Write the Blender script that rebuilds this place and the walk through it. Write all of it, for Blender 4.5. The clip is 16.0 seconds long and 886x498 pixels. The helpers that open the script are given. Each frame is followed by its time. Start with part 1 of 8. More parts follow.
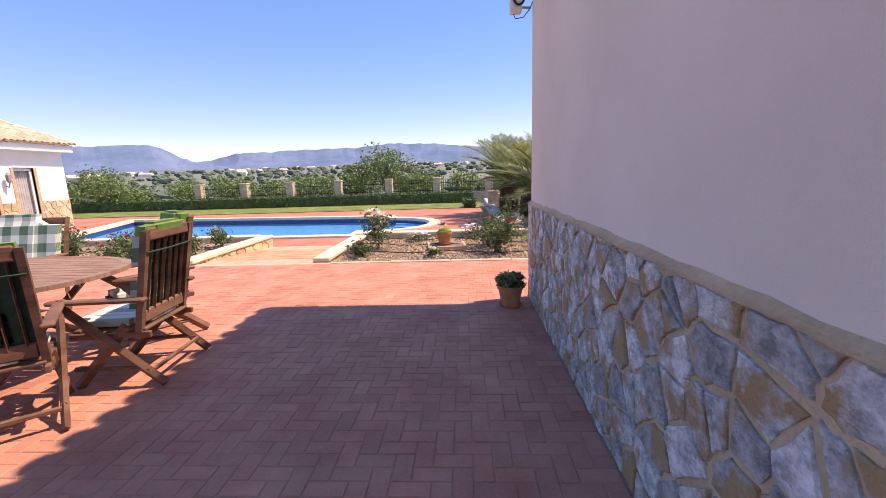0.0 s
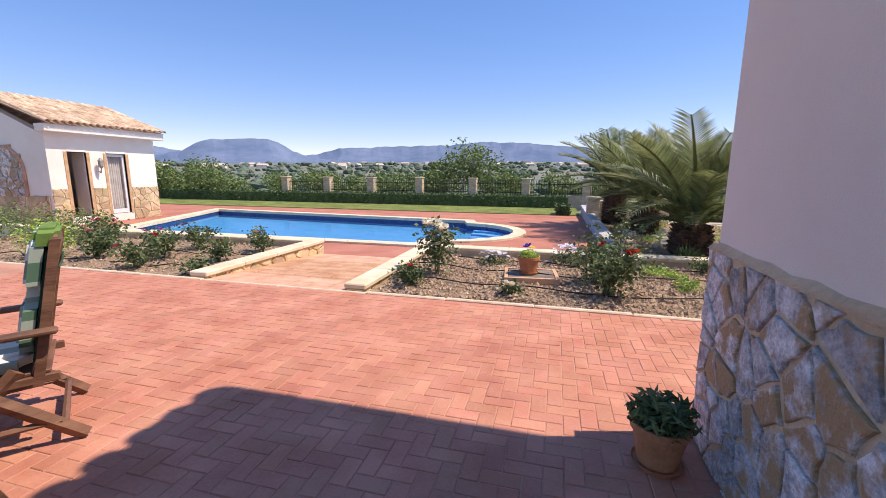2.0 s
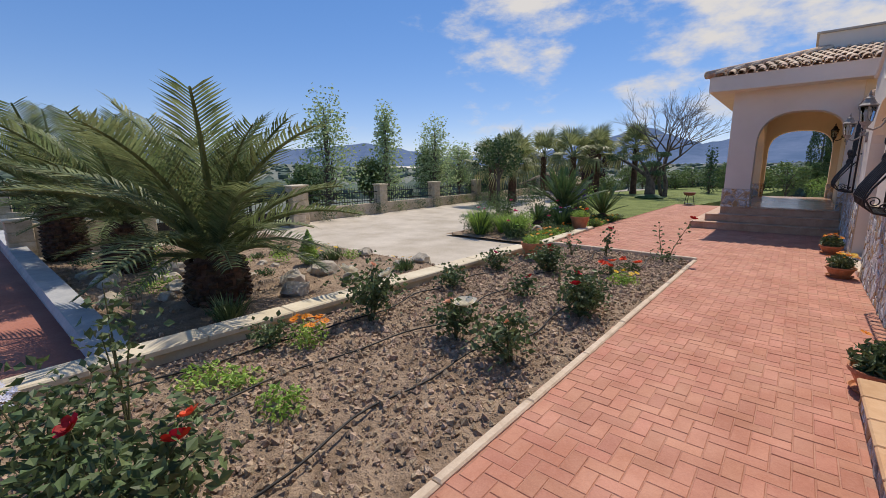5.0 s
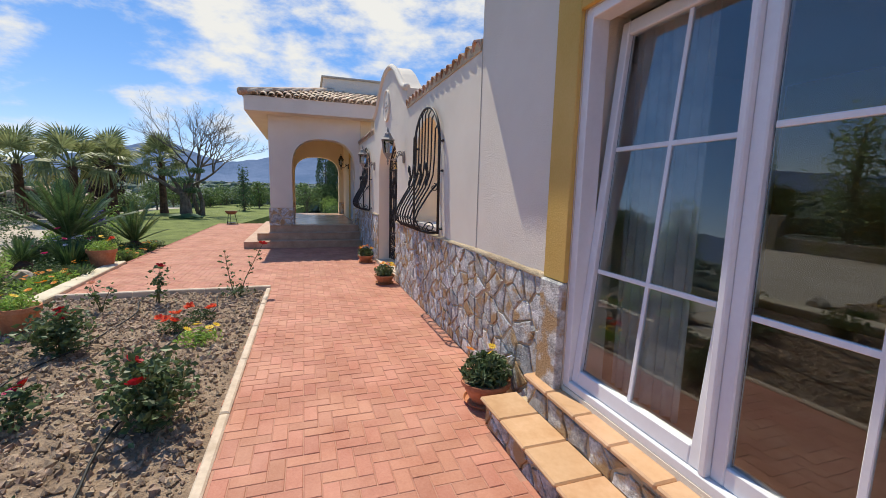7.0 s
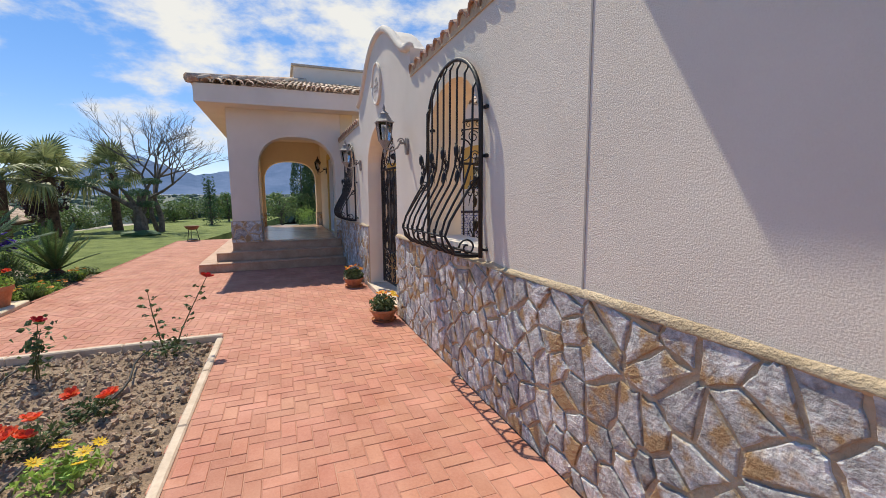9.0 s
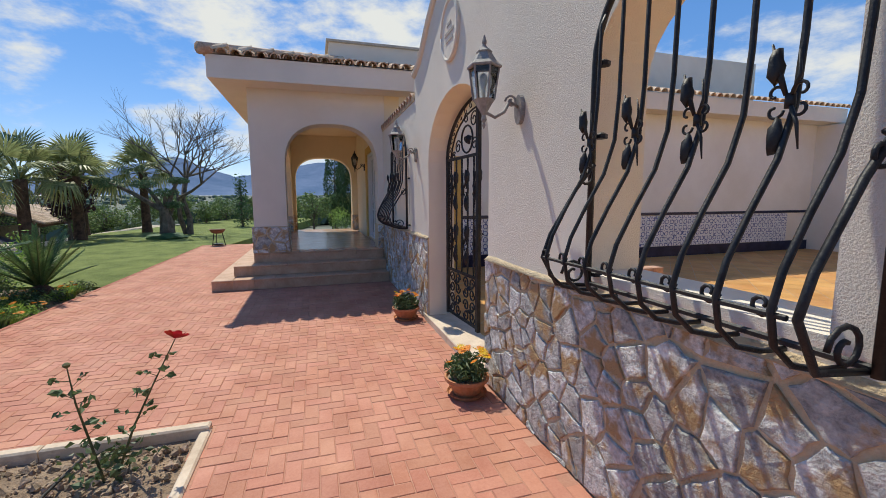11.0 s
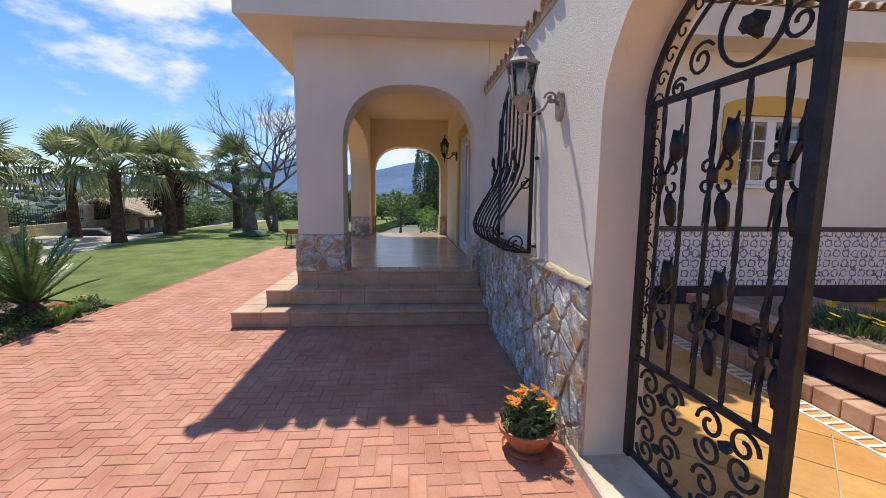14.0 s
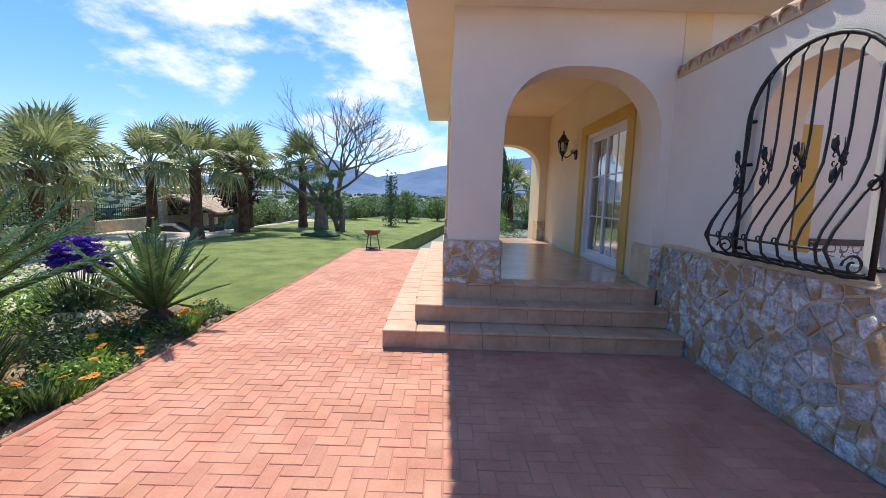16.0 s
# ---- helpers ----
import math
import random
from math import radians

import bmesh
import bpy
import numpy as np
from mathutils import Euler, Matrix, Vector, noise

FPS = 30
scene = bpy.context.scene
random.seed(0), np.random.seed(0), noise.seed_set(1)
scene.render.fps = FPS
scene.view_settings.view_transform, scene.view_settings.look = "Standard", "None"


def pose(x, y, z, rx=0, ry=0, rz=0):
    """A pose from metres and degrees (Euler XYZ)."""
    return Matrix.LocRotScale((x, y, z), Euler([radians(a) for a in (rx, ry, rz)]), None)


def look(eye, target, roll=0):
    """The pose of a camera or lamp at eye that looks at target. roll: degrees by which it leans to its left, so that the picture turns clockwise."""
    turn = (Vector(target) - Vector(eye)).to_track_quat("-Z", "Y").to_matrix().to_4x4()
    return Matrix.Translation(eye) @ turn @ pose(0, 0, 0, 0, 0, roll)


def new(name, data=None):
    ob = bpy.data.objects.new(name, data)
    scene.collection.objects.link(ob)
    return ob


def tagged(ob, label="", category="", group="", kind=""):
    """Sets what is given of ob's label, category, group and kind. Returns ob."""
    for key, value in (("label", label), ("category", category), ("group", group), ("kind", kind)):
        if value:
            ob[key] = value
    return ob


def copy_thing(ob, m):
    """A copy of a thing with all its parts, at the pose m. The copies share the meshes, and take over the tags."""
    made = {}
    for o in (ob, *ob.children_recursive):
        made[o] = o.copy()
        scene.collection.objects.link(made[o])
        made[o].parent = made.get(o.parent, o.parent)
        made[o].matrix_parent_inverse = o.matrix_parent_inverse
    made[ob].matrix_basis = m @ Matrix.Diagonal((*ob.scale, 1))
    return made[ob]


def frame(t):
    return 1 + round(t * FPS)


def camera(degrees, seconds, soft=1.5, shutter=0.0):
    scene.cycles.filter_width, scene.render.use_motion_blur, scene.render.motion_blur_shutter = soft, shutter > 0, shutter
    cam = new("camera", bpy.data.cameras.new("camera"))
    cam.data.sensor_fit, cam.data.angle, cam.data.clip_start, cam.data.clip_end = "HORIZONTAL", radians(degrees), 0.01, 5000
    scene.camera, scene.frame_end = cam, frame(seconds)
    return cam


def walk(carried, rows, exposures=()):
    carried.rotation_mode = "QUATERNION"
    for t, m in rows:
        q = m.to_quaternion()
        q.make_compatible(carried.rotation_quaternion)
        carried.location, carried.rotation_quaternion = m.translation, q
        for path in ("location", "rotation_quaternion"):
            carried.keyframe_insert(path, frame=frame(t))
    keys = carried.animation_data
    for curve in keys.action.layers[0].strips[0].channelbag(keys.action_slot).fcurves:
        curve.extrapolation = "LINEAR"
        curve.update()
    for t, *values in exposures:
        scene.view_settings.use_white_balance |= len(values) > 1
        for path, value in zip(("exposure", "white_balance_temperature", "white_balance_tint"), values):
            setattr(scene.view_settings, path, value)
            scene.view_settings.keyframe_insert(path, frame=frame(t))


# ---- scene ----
from mathutils.geometry import tessellate_polygon

cam = camera(93.3, 16.0, soft=0.85)
PATH = [
    (0, (0.182, 0.141, 1.439), (0.075, 2.107, 1.088), -1.8),
    (0.5, (0.208, 0.675, 1.435), (-0.06, 2.626, 1.084), -0.8),
    (1, (0.202, 1.234, 1.479), (-0.104, 3.178, 1.122), -0.7),
    (1.5, (0.181, 1.801, 1.484), (-0.281, 3.714, 1.127), 0.3),
    (2, (0.088, 2.425, 1.462), (-0.418, 4.328, 1.11), 0.3),
    (2.5, (0.046, 3.036, 1.471), (-0.477, 4.933, 1.115), -0.2),
    (3, (-0.019, 3.629, 1.452), (-0.56, 5.521, 1.095), -0.8),
    (3.5, (-0.001, 4.288, 1.457), (-0.416, 6.21, 1.093), -2.4),
    (4, (0.137, 4.819, 1.537), (0.173, 6.778, 1.133), -2.5),
    (4.5, (0.312, 5.28, 1.551), (1.178, 7.029, 1.113), -2.3),
    (5, (0.501, 5.745, 1.645), (2.001, 7.015, 1.274), -0.4),
    (5.2, (0.617, 5.858, 1.676), (2.262, 6.933, 1.305), 0.3),
    (7.3, (2.107, 6.479, 1.655), (3.961, 5.776, 1.392), 0.6),
    (8.1, (2.919, 6.41, 1.637), (4.77, 5.696, 1.389), -0.6),
    (9, (3.851, 6.326, 1.597), (5.702, 5.611, 1.352), -0.4),
    (11.3, (6.386, 6.249, 1.594), (8.305, 5.737, 1.359), -0.2),
    (11.5, (6.616, 6.224, 1.589), (8.552, 5.784, 1.354), -0.6),
    (12, (7.123, 6.191, 1.609), (9.073, 5.808, 1.377), -0.6),
    (12.5, (7.605, 6.133, 1.631), (9.569, 5.832, 1.4), -0.0),
    (12.7, (7.765, 6.111, 1.611), (9.734, 5.853, 1.378), -0.3),
    (13, (8.055, 6.007, 1.607), (10.037, 5.853, 1.383), 0.1),
    (13.5, (8.531, 5.93, 1.578), (10.514, 5.801, 1.35), 0.1),
    (14, (8.969, 5.909, 1.578), (10.948, 5.743, 1.337), 0.7),
    (14.5, (9.281, 6.059, 1.553), (11.262, 6.001, 1.283), 1.9),
    (15, (9.522, 6.469, 1.557), (11.503, 6.46, 1.283), 2.9),
    (15.5, (9.748, 6.913, 1.519), (11.731, 6.907, 1.257), 2.7),
    (16, (9.87, 7.443, 1.531), (11.857, 7.438, 1.298), 1.8),
]
walk(cam, [(t, look(eye, target, roll)) for t, eye, target, roll in PATH],
     exposures=[(0.0, 1.12, 8300, 25), (1.5, 1.03, 7900, 22), (2.5, 0.50, 7400, 17), (3.5, 0.10, 7300, 16), (4.2, 0.06, 7200, 15), (5.2, 0.29, 7100, 10), (7.3, 0.56, 7100, 6),
                (9.0, 0.56, 7150, 6), (11.3, 0.42, 6900, 3), (12.5, 0.39, 6800, 2), (13.5, 0.38, 6800, 2), (14.5, 1.02, 7000, 5), (16.0, 0.98, 6650, 5)])

# ---- world, sun ----
SUN = Vector((2.42, 0.64, 4.17)).normalized()
world = bpy.data.worlds.new("world")
scene.world = world
world.use_nodes = True
wt = world.node_tree
wt.nodes.clear()
w_out = wt.nodes.new("ShaderNodeOutputWorld")
w_bg = wt.nodes.new("ShaderNodeBackground")
w_sky = wt.nodes.new("ShaderNodeTexSky")
w_sky.sky_type = "NISHITA"
w_sky.sun_disc = False
w_sky.sun_elevation = math.asin(SUN.z)
w_sky.sun_rotation = math.atan2(SUN.x, SUN.y)
w_sky.altitude = 1800
w_sky.air_density = 1.0
w_sky.dust_density = 0.0
w_sky.ozone_density = 3.0
w_bg.inputs["Strength"].default_value = 0.115
w_tc = wt.nodes.new("ShaderNodeTexCoord")
w_map = wt.nodes.new("ShaderNodeMapping")
w_map.inputs["Scale"].default_value = (1.0, 1.0, 2.3)
w_n = wt.nodes.new("ShaderNodeTexNoise")
w_n.inputs["Scale"].default_value = 4.2
w_n.inputs["Detail"].default_value = 9.0
w_n.inputs["Roughness"].default_value = 0.6
# more cloud south-east and overhead, unseen part added for fill; nearly none north-west
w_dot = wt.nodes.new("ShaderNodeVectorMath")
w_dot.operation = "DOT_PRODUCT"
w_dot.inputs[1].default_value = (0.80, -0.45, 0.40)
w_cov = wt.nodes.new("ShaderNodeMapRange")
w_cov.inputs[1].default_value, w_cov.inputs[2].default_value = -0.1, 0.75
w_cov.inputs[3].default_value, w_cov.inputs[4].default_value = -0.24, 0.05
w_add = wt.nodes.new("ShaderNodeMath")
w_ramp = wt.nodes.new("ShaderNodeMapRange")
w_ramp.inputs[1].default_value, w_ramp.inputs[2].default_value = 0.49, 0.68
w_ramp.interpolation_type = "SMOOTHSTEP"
w_mix = wt.nodes.new("ShaderNodeMix")
w_mix.data_type = "RGBA"
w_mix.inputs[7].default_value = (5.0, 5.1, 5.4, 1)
wt.links.new(w_tc.outputs["Generated"], w_map.inputs[0])
wt.links.new(w_map.outputs[0], w_n.inputs["Vector"])
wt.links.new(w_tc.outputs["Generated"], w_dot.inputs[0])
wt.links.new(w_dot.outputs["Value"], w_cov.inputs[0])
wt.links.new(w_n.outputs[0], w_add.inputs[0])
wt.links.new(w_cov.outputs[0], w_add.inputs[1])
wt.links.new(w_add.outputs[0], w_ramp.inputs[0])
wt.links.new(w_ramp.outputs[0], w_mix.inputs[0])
w_hs = wt.nodes.new("ShaderNodeHueSaturation")
w_hs.inputs["Saturation"].default_value = 1.55
# gamma flattens the sky for fill: the horizon is little brighter than the zenith
w_gam = wt.nodes.new("ShaderNodeGamma")
w_gam.inputs["Gamma"].default_value = 0.6
w_gain = wt.nodes.new("ShaderNodeMix")
w_gain.data_type, w_gain.blend_type = "RGBA", "MULTIPLY"
w_gain.inputs[0].default_value = 1.0
w_gain.inputs[7].default_value = (1.88, 1.81, 2.02, 1)
wt.links.new(w_sky.outputs[0], w_gam.inputs[0])
wt.links.new(w_gam.outputs[0], w_gain.inputs[6])
wt.links.new(w_gain.outputs[2], w_hs.inputs["Color"])
wt.links.new(w_hs.outputs[0], w_mix.inputs[6])
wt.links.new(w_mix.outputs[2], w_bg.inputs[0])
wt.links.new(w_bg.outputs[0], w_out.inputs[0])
sun_data = bpy.data.lights.new("sun", "SUN")
sun_data.energy, sun_data.angle, sun_data.color = 3.2, radians(0.53), (1.0, 0.95, 0.87)
new("sun", sun_data).matrix_world = look(SUN * 50, (0, 0, 0))


# ---- materials ----
def lin(r, g, b):
    return tuple((c / 255 / 12.92 if c / 255 <= 0.04045 else ((c / 255 + 0.055) / 1.055) ** 2.4) for c in (r, g, b))


def mat(name, dark, light, rough=0.8, scale=4.0, fine=40.0, bump=0.15, metal=0.0, vary="", spread=0.25, depth=0.01, spec=0.4, trans=0.0, stretch=(1, 1, 1), grit=0.35):
    """Two-scale noise between two colours, optional variation by object or island, fine relief."""
    m = bpy.data.materials.new(name)
    m.use_nodes = True
    nt = m.node_tree
    b = nt.nodes["Principled BSDF"]
    b.inputs["Roughness"].default_value, b.inputs["Metallic"].default_value = rough, metal
    b.inputs["Specular IOR Level"].default_value = spec
    tc = nt.nodes.new("ShaderNodeTexCoord")
    mp = nt.nodes.new("ShaderNodeMapping")
    mp.inputs["Scale"].default_value = stretch
    geo = nt.nodes.new("ShaderNodeNewGeometry")
    nt.links.new(geo.outputs["Position"] if not vary.startswith("local") else tc.outputs["Object"], mp.inputs[0])
    n1, n2 = nt.nodes.new("ShaderNodeTexNoise"), nt.nodes.new("ShaderNodeTexNoise")
    for n, sc, d in ((n1, scale, 4), (n2, fine, 5)):
        n.inputs["Scale"].default_value, n.inputs["Detail"].default_value = sc, d
        n.inputs["Roughness"].default_value = 0.62
        nt.links.new(mp.outputs[0], n.inputs["Vector"])
    ad = nt.nodes.new("ShaderNodeMath")
    ad.operation = "MULTIPLY_ADD"
    nt.links.new(n2.outputs[0], ad.inputs[0])
    ad.inputs[1].default_value = grit
    nt.links.new(n1.outputs[0], ad.inputs[2])
    mr = nt.nodes.new("ShaderNodeMapRange")
    mr.inputs[1].default_value, mr.inputs[2].default_value = 0.33 + grit * 0.5, 0.67 + grit * 0.5
    nt.links.new(ad.outputs[0], mr.inputs[0])
    mix = nt.nodes.new("ShaderNodeMix")
    mix.data_type = "RGBA"
    mix.inputs[6].default_value, mix.inputs[7].default_value = (*dark, 1), (*light, 1)
    nt.links.new(mr.outputs[0], mix.inputs[0])
    col = mix.outputs[2]
    if vary:
        hsv = nt.nodes.new("ShaderNodeHueSaturation")
        rnd = nt.nodes.new("ShaderNodeObjectInfo").outputs["Random"] if "object" in vary else geo.outputs["Random Per Island"]
        vr = nt.nodes.new("ShaderNodeMapRange")
        vr.inputs[3].default_value, vr.inputs[4].default_value = 1 - spread, 1 + spread
        nt.links.new(rnd, vr.inputs[0])
        nt.links.new(vr.outputs[0], hsv.inputs["Value"])
        hr = nt.nodes.new("ShaderNodeMapRange")
        hr.inputs[3].default_value, hr.inputs[4].default_value = 0.5 - spread * 0.05, 0.5 + spread * 0.05
        wn = nt.nodes.new("ShaderNodeTexWhiteNoise")
        wn.noise_dimensions = "1D"
        nt.links.new(rnd, wn.inputs["W"])
        nt.links.new(wn.outputs["Value"], hr.inputs[0])
        nt.links.new(hr.outputs[0], hsv.inputs["Hue"])
        nt.links.new(col, hsv.inputs["Color"])
        col = hsv.outputs[0]
    nt.links.new(col, b.inputs["Base Color"])
    if bump:
        bp = nt.nodes.new("ShaderNodeBump")
        bp.inputs["Strength"].default_value, bp.inputs["Distance"].default_value = bump, depth
        nt.links.new(n2.outputs[0], bp.inputs["Height"])
        nt.links.new(bp.outputs[0], b.inputs["Normal"])
    if trans:
        tr = nt.nodes.new("ShaderNodeBsdfTranslucent")
        nt.links.new(col, tr.inputs[0])
        ms = nt.nodes.new("ShaderNodeMixShader")
        ms.inputs[0].default_value = trans
        nt.links.new(b.outputs[0], ms.inputs[1])
        nt.links.new(tr.outputs[0], ms.inputs[2])
        nt.links.new(ms.outputs[0], nt.nodes["Material Output"].inputs[0])
    return m


def slate_mat(name, vary):
    """Blue-grey and rust-brown split stone, mottled inside each stone."""
    m = mat(name, (0.30, 0.30, 0.295), (0.76, 0.75, 0.72), rough=0.75, scale=11, fine=48, bump=0.8, depth=0.03, vary=vary, spread=0.36, grit=0.6, stretch=(1, 1, 1.2))
    nt = m.node_tree
    b = nt.nodes["Principled BSDF"]
    src = b.inputs["Base Color"].links[0].from_socket
    n = nt.nodes.new("ShaderNodeTexNoise")
    n.inputs["Scale"].default_value, n.inputs["Detail"].default_value = 4.5, 6
    n.inputs["Roughness"].default_value = 0.6
    geo = nt.nodes.new("ShaderNodeNewGeometry")
    wn = nt.nodes.new("ShaderNodeTexWhiteNoise")
    wn.noise_dimensions = "1D"
    nt.links.new(nt.nodes.new("ShaderNodeObjectInfo").outputs["Random"] if "object" in vary else geo.outputs["Random Per Island"], wn.inputs["W"])
    va = nt.nodes.new("ShaderNodeVectorMath")
    va.operation = "MULTIPLY_ADD"
    va.inputs[1].default_value = (7, 7, 7)
    nt.links.new(wn.outputs["Color"], va.inputs[0])
    nt.links.new(geo.outputs["Position"], va.inputs[2])
    nt.links.new(va.outputs[0], n.inputs["Vector"])
    r = nt.nodes.new("ShaderNodeMapRange")
    r.inputs[1].default_value, r.inputs[2].default_value = 0.50, 0.59
    nt.links.new(n.outputs[0], r.inputs[0])
    mx = nt.nodes.new("ShaderNodeMix")
    mx.data_type = "RGBA"
    mx.inputs[7].default_value = (0.46, 0.30, 0.15, 1)
    nt.links.new(r.outputs[0], mx.inputs[0])
    nt.links.new(src, mx.inputs[6])
    nt.links.new(mx.outputs[2], b.inputs["Base Color"])
    return m


def glass_mat(name, tint=(0.85, 0.9, 0.9)):
    m = bpy.data.materials.new(name)
    m.use_nodes = True
    b = m.node_tree.nodes["Principled BSDF"]
    b.inputs["Base Color"].default_value = (*tint, 1)
    b.inputs["Roughness"].default_value, b.inputs["Transmission Weight"].default_value, b.inputs["IOR"].default_value = 0.01, 1.0, 1.7
    return m


def water_mat():
    """Clear blue-tinted water with a weak, slightly rippled gloss."""
    m = bpy.data.materials.new("pool_water")
    m.use_nodes = True
    nt = m.node_tree
    nt.nodes.clear()
    out = nt.nodes.new("ShaderNodeOutputMaterial")
    tr = nt.nodes.new("ShaderNodeBsdfTransparent")
    tr.inputs[0].default_value = (0.62, 0.86, 1.0, 1)
    gl = nt.nodes.new("ShaderNodeBsdfGlossy")
    gl.inputs["Roughness"].default_value = 0.05
    n = nt.nodes.new("ShaderNodeTexNoise")
    n.inputs["Scale"].default_value, n.inputs["Detail"].default_value = 3.0, 3
    bp = nt.nodes.new("ShaderNodeBump")
    bp.inputs["Strength"].default_value, bp.inputs["Distance"].default_value = 0.3, 0.02
    geo = nt.nodes.new("ShaderNodeNewGeometry")
    nt.links.new(geo.outputs["Position"], n.inputs["Vector"])
    nt.links.new(n.outputs[0], bp.inputs["Height"])
    nt.links.new(bp.outputs[0], gl.inputs["Normal"])
    mx = nt.nodes.new("ShaderNodeMixShader")
    mx.inputs[0].default_value = 0.14
    nt.links.new(tr.outputs[0], mx.inputs[1])
    nt.links.new(gl.outputs[0], mx.inputs[2])
    nt.links.new(mx.outputs[0], out.inputs[0])
    return m


PLASTER = mat("cream_plaster", (0.74, 0.665, 0.56), (0.83, 0.755, 0.645), rough=0.9, scale=0.7, fine=135, bump=0.65, depth=0.009, spec=0.2, grit=0.15)
PLASTER_IN = mat("ochre_plaster", (0.74, 0.62, 0.42), (0.82, 0.69, 0.48), rough=0.9, scale=0.8, fine=60, bump=0.2, spec=0.2, grit=0.15)
WHITE_PLASTER = mat("white_plaster", (0.74, 0.70, 0.63), (0.82, 0.79, 0.73), rough=0.9, scale=0.8, fine=60, bump=0.3, spec=0.2)
OCHRE = mat("ochre_paint", (0.60, 0.38, 0.10), (0.70, 0.46, 0.15), rough=0.85, scale=1.2, fine=60, bump=0.3, spec=0.2)
MORTAR = mat("ochre_mortar", (0.50, 0.38, 0.24), (0.74, 0.58, 0.38), rough=0.95, scale=3, fine=45, bump=0.9, depth=0.02)
SLATE = slate_mat("slate_stone", "object")
SLATE_J = slate_mat("slate_stone_joined", "island")
PALE_STONE = mat("honey_stone", (0.42, 0.30, 0.16), (0.66, 0.52, 0.34), rough=0.85, scale=4, fine=30, bump=0.8, depth=0.02, vary="island", spread=0.2)
BRICK = mat("red_paver", (0.41, 0.155, 0.096), (0.54, 0.252, 0.172), rough=0.7, scale=2.0, fine=55, bump=0.5, depth=0.006, vary="object", spread=0.09, spec=0.4)
BRICK_J = mat("red_paver_joined", (0.41, 0.155, 0.096), (0.54, 0.252, 0.172), rough=0.7, scale=2.0, fine=55, bump=0.5, depth=0.006, vary="island", spread=0.09, spec=0.4)
JOINT = mat("paver_joint", (0.38, 0.175, 0.12), (0.50, 0.275, 0.195), rough=0.95, scale=2.5, fine=60, bump=0.5)
DECK = mat("red_deck", (0.36, 0.13, 0.09), (0.47, 0.20, 0.14), rough=0.88, scale=1.2, fine=30, bump=0.4)
COPING = mat("cream_coping", (0.58, 0.49, 0.34), (0.74, 0.65, 0.49), rough=0.8, scale=2, fine=40, bump=0.3)
KERB = mat("pale_kerb", (0.53, 0.41, 0.30), (0.71, 0.58, 0.45), rough=0.9, scale=4, fine=40, bump=0.4)
TERRA = mat("terracotta", (0.42, 0.16, 0.07), (0.58, 0.26, 0.13), rough=0.8, scale=5, fine=40, bump=0.25, vary="local object", spread=0.1)
TERRA_J = mat("roof_tile", (0.34, 0.20, 0.135), (0.66, 0.47, 0.35), rough=0.85, scale=3, fine=25, bump=0.5, vary="island", spread=0.22)
TERRA_OLD = mat("roof_tile_pale", (0.42, 0.28, 0.18), (0.74, 0.58, 0.43), rough=0.85, scale=3, fine=25, bump=0.5, vary="island", spread=0.2)
STEP_TILE = mat("step_tile", (0.45, 0.275, 0.17), (0.60, 0.40, 0.27), rough=0.5, scale=3, fine=30, bump=0.15, vary="island", spread=0.08)
SALMON_TILE = mat("salmon_tile", (0.53, 0.30, 0.15), (0.65, 0.41, 0.24), rough=0.55, scale=3, fine=30, bump=0.15, vary="object", spread=0.06)
FLOOR_TILE = mat("porch_tile", (0.42, 0.27, 0.18), (0.55, 0.38, 0.28), rough=0.22, scale=2, fine=30, bump=0.05, vary="island", spread=0.1)
COURT_TILE = mat("court_tile", (0.52, 0.25, 0.07), (0.66, 0.36, 0.13), rough=0.5, scale=2, fine=30, bump=0.1, vary="island", spread=0.1)
GROUT = mat("grout", (0.40, 0.36, 0.30), (0.55, 0.50, 0.44), rough=0.9, scale=5, fine=50, bump=0.2)
SOIL = mat("clay_soil", (0.22, 0.15, 0.098), (0.43, 0.31, 0.215), rough=0.95, scale=3.5, fine=26, bump=1.0, depth=0.05)
CLOD = mat("soil_clod", (0.26, 0.18, 0.12), (0.55, 0.41, 0.295), rough=0.95, scale=9, fine=60, bump=0.8, depth=0.02, vary="island", spread=0.25)
GRAVEL = mat("gravel", (0.42, 0.36, 0.28), (0.60, 0.53, 0.44), rough=0.95, scale=0.9, fine=24, bump=0.7, depth=0.02)
GRASS = mat("lawn_grass", (0.105, 0.145, 0.03), (0.225, 0.27, 0.07), rough=0.9, scale=1.3, fine=55, bump=0.9, depth=0.04)
# the blue-green tint paints valley haze into the ground colour
HAZE_FIELD = mat("haze_field", (0.105, 0.13, 0.105), (0.22, 0.225, 0.18), rough=0.95, scale=0.05, fine=0.9, bump=0.2, depth=0.2)
IRON = mat("black_iron", (0.018, 0.018, 0.02), (0.04, 0.04, 0.042), rough=0.5, scale=12, fine=80, bump=0.3, metal=0.4)
LAMP_METAL = mat("aged_lamp_metal", (0.22, 0.20, 0.19), (0.40, 0.37, 0.34), rough=0.7, scale=9, fine=60, bump=0.3, metal=0.2)
WOOD = mat("teak_wood", (0.11, 0.05, 0.03), (0.23, 0.115, 0.07), rough=0.6, scale=3, fine=18, bump=0.25, stretch=(1, 1, 4))
WOOD_TOP = mat("weathered_teak", (0.20, 0.11, 0.07), (0.34, 0.21, 0.15), rough=0.7, scale=3, fine=24, bump=0.3, stretch=(1, 5, 1))
FABRIC = mat("green_fabric", (0.10, 0.19, 0.04), (0.17, 0.29, 0.07), rough=0.95, scale=8, fine=180, bump=0.3)
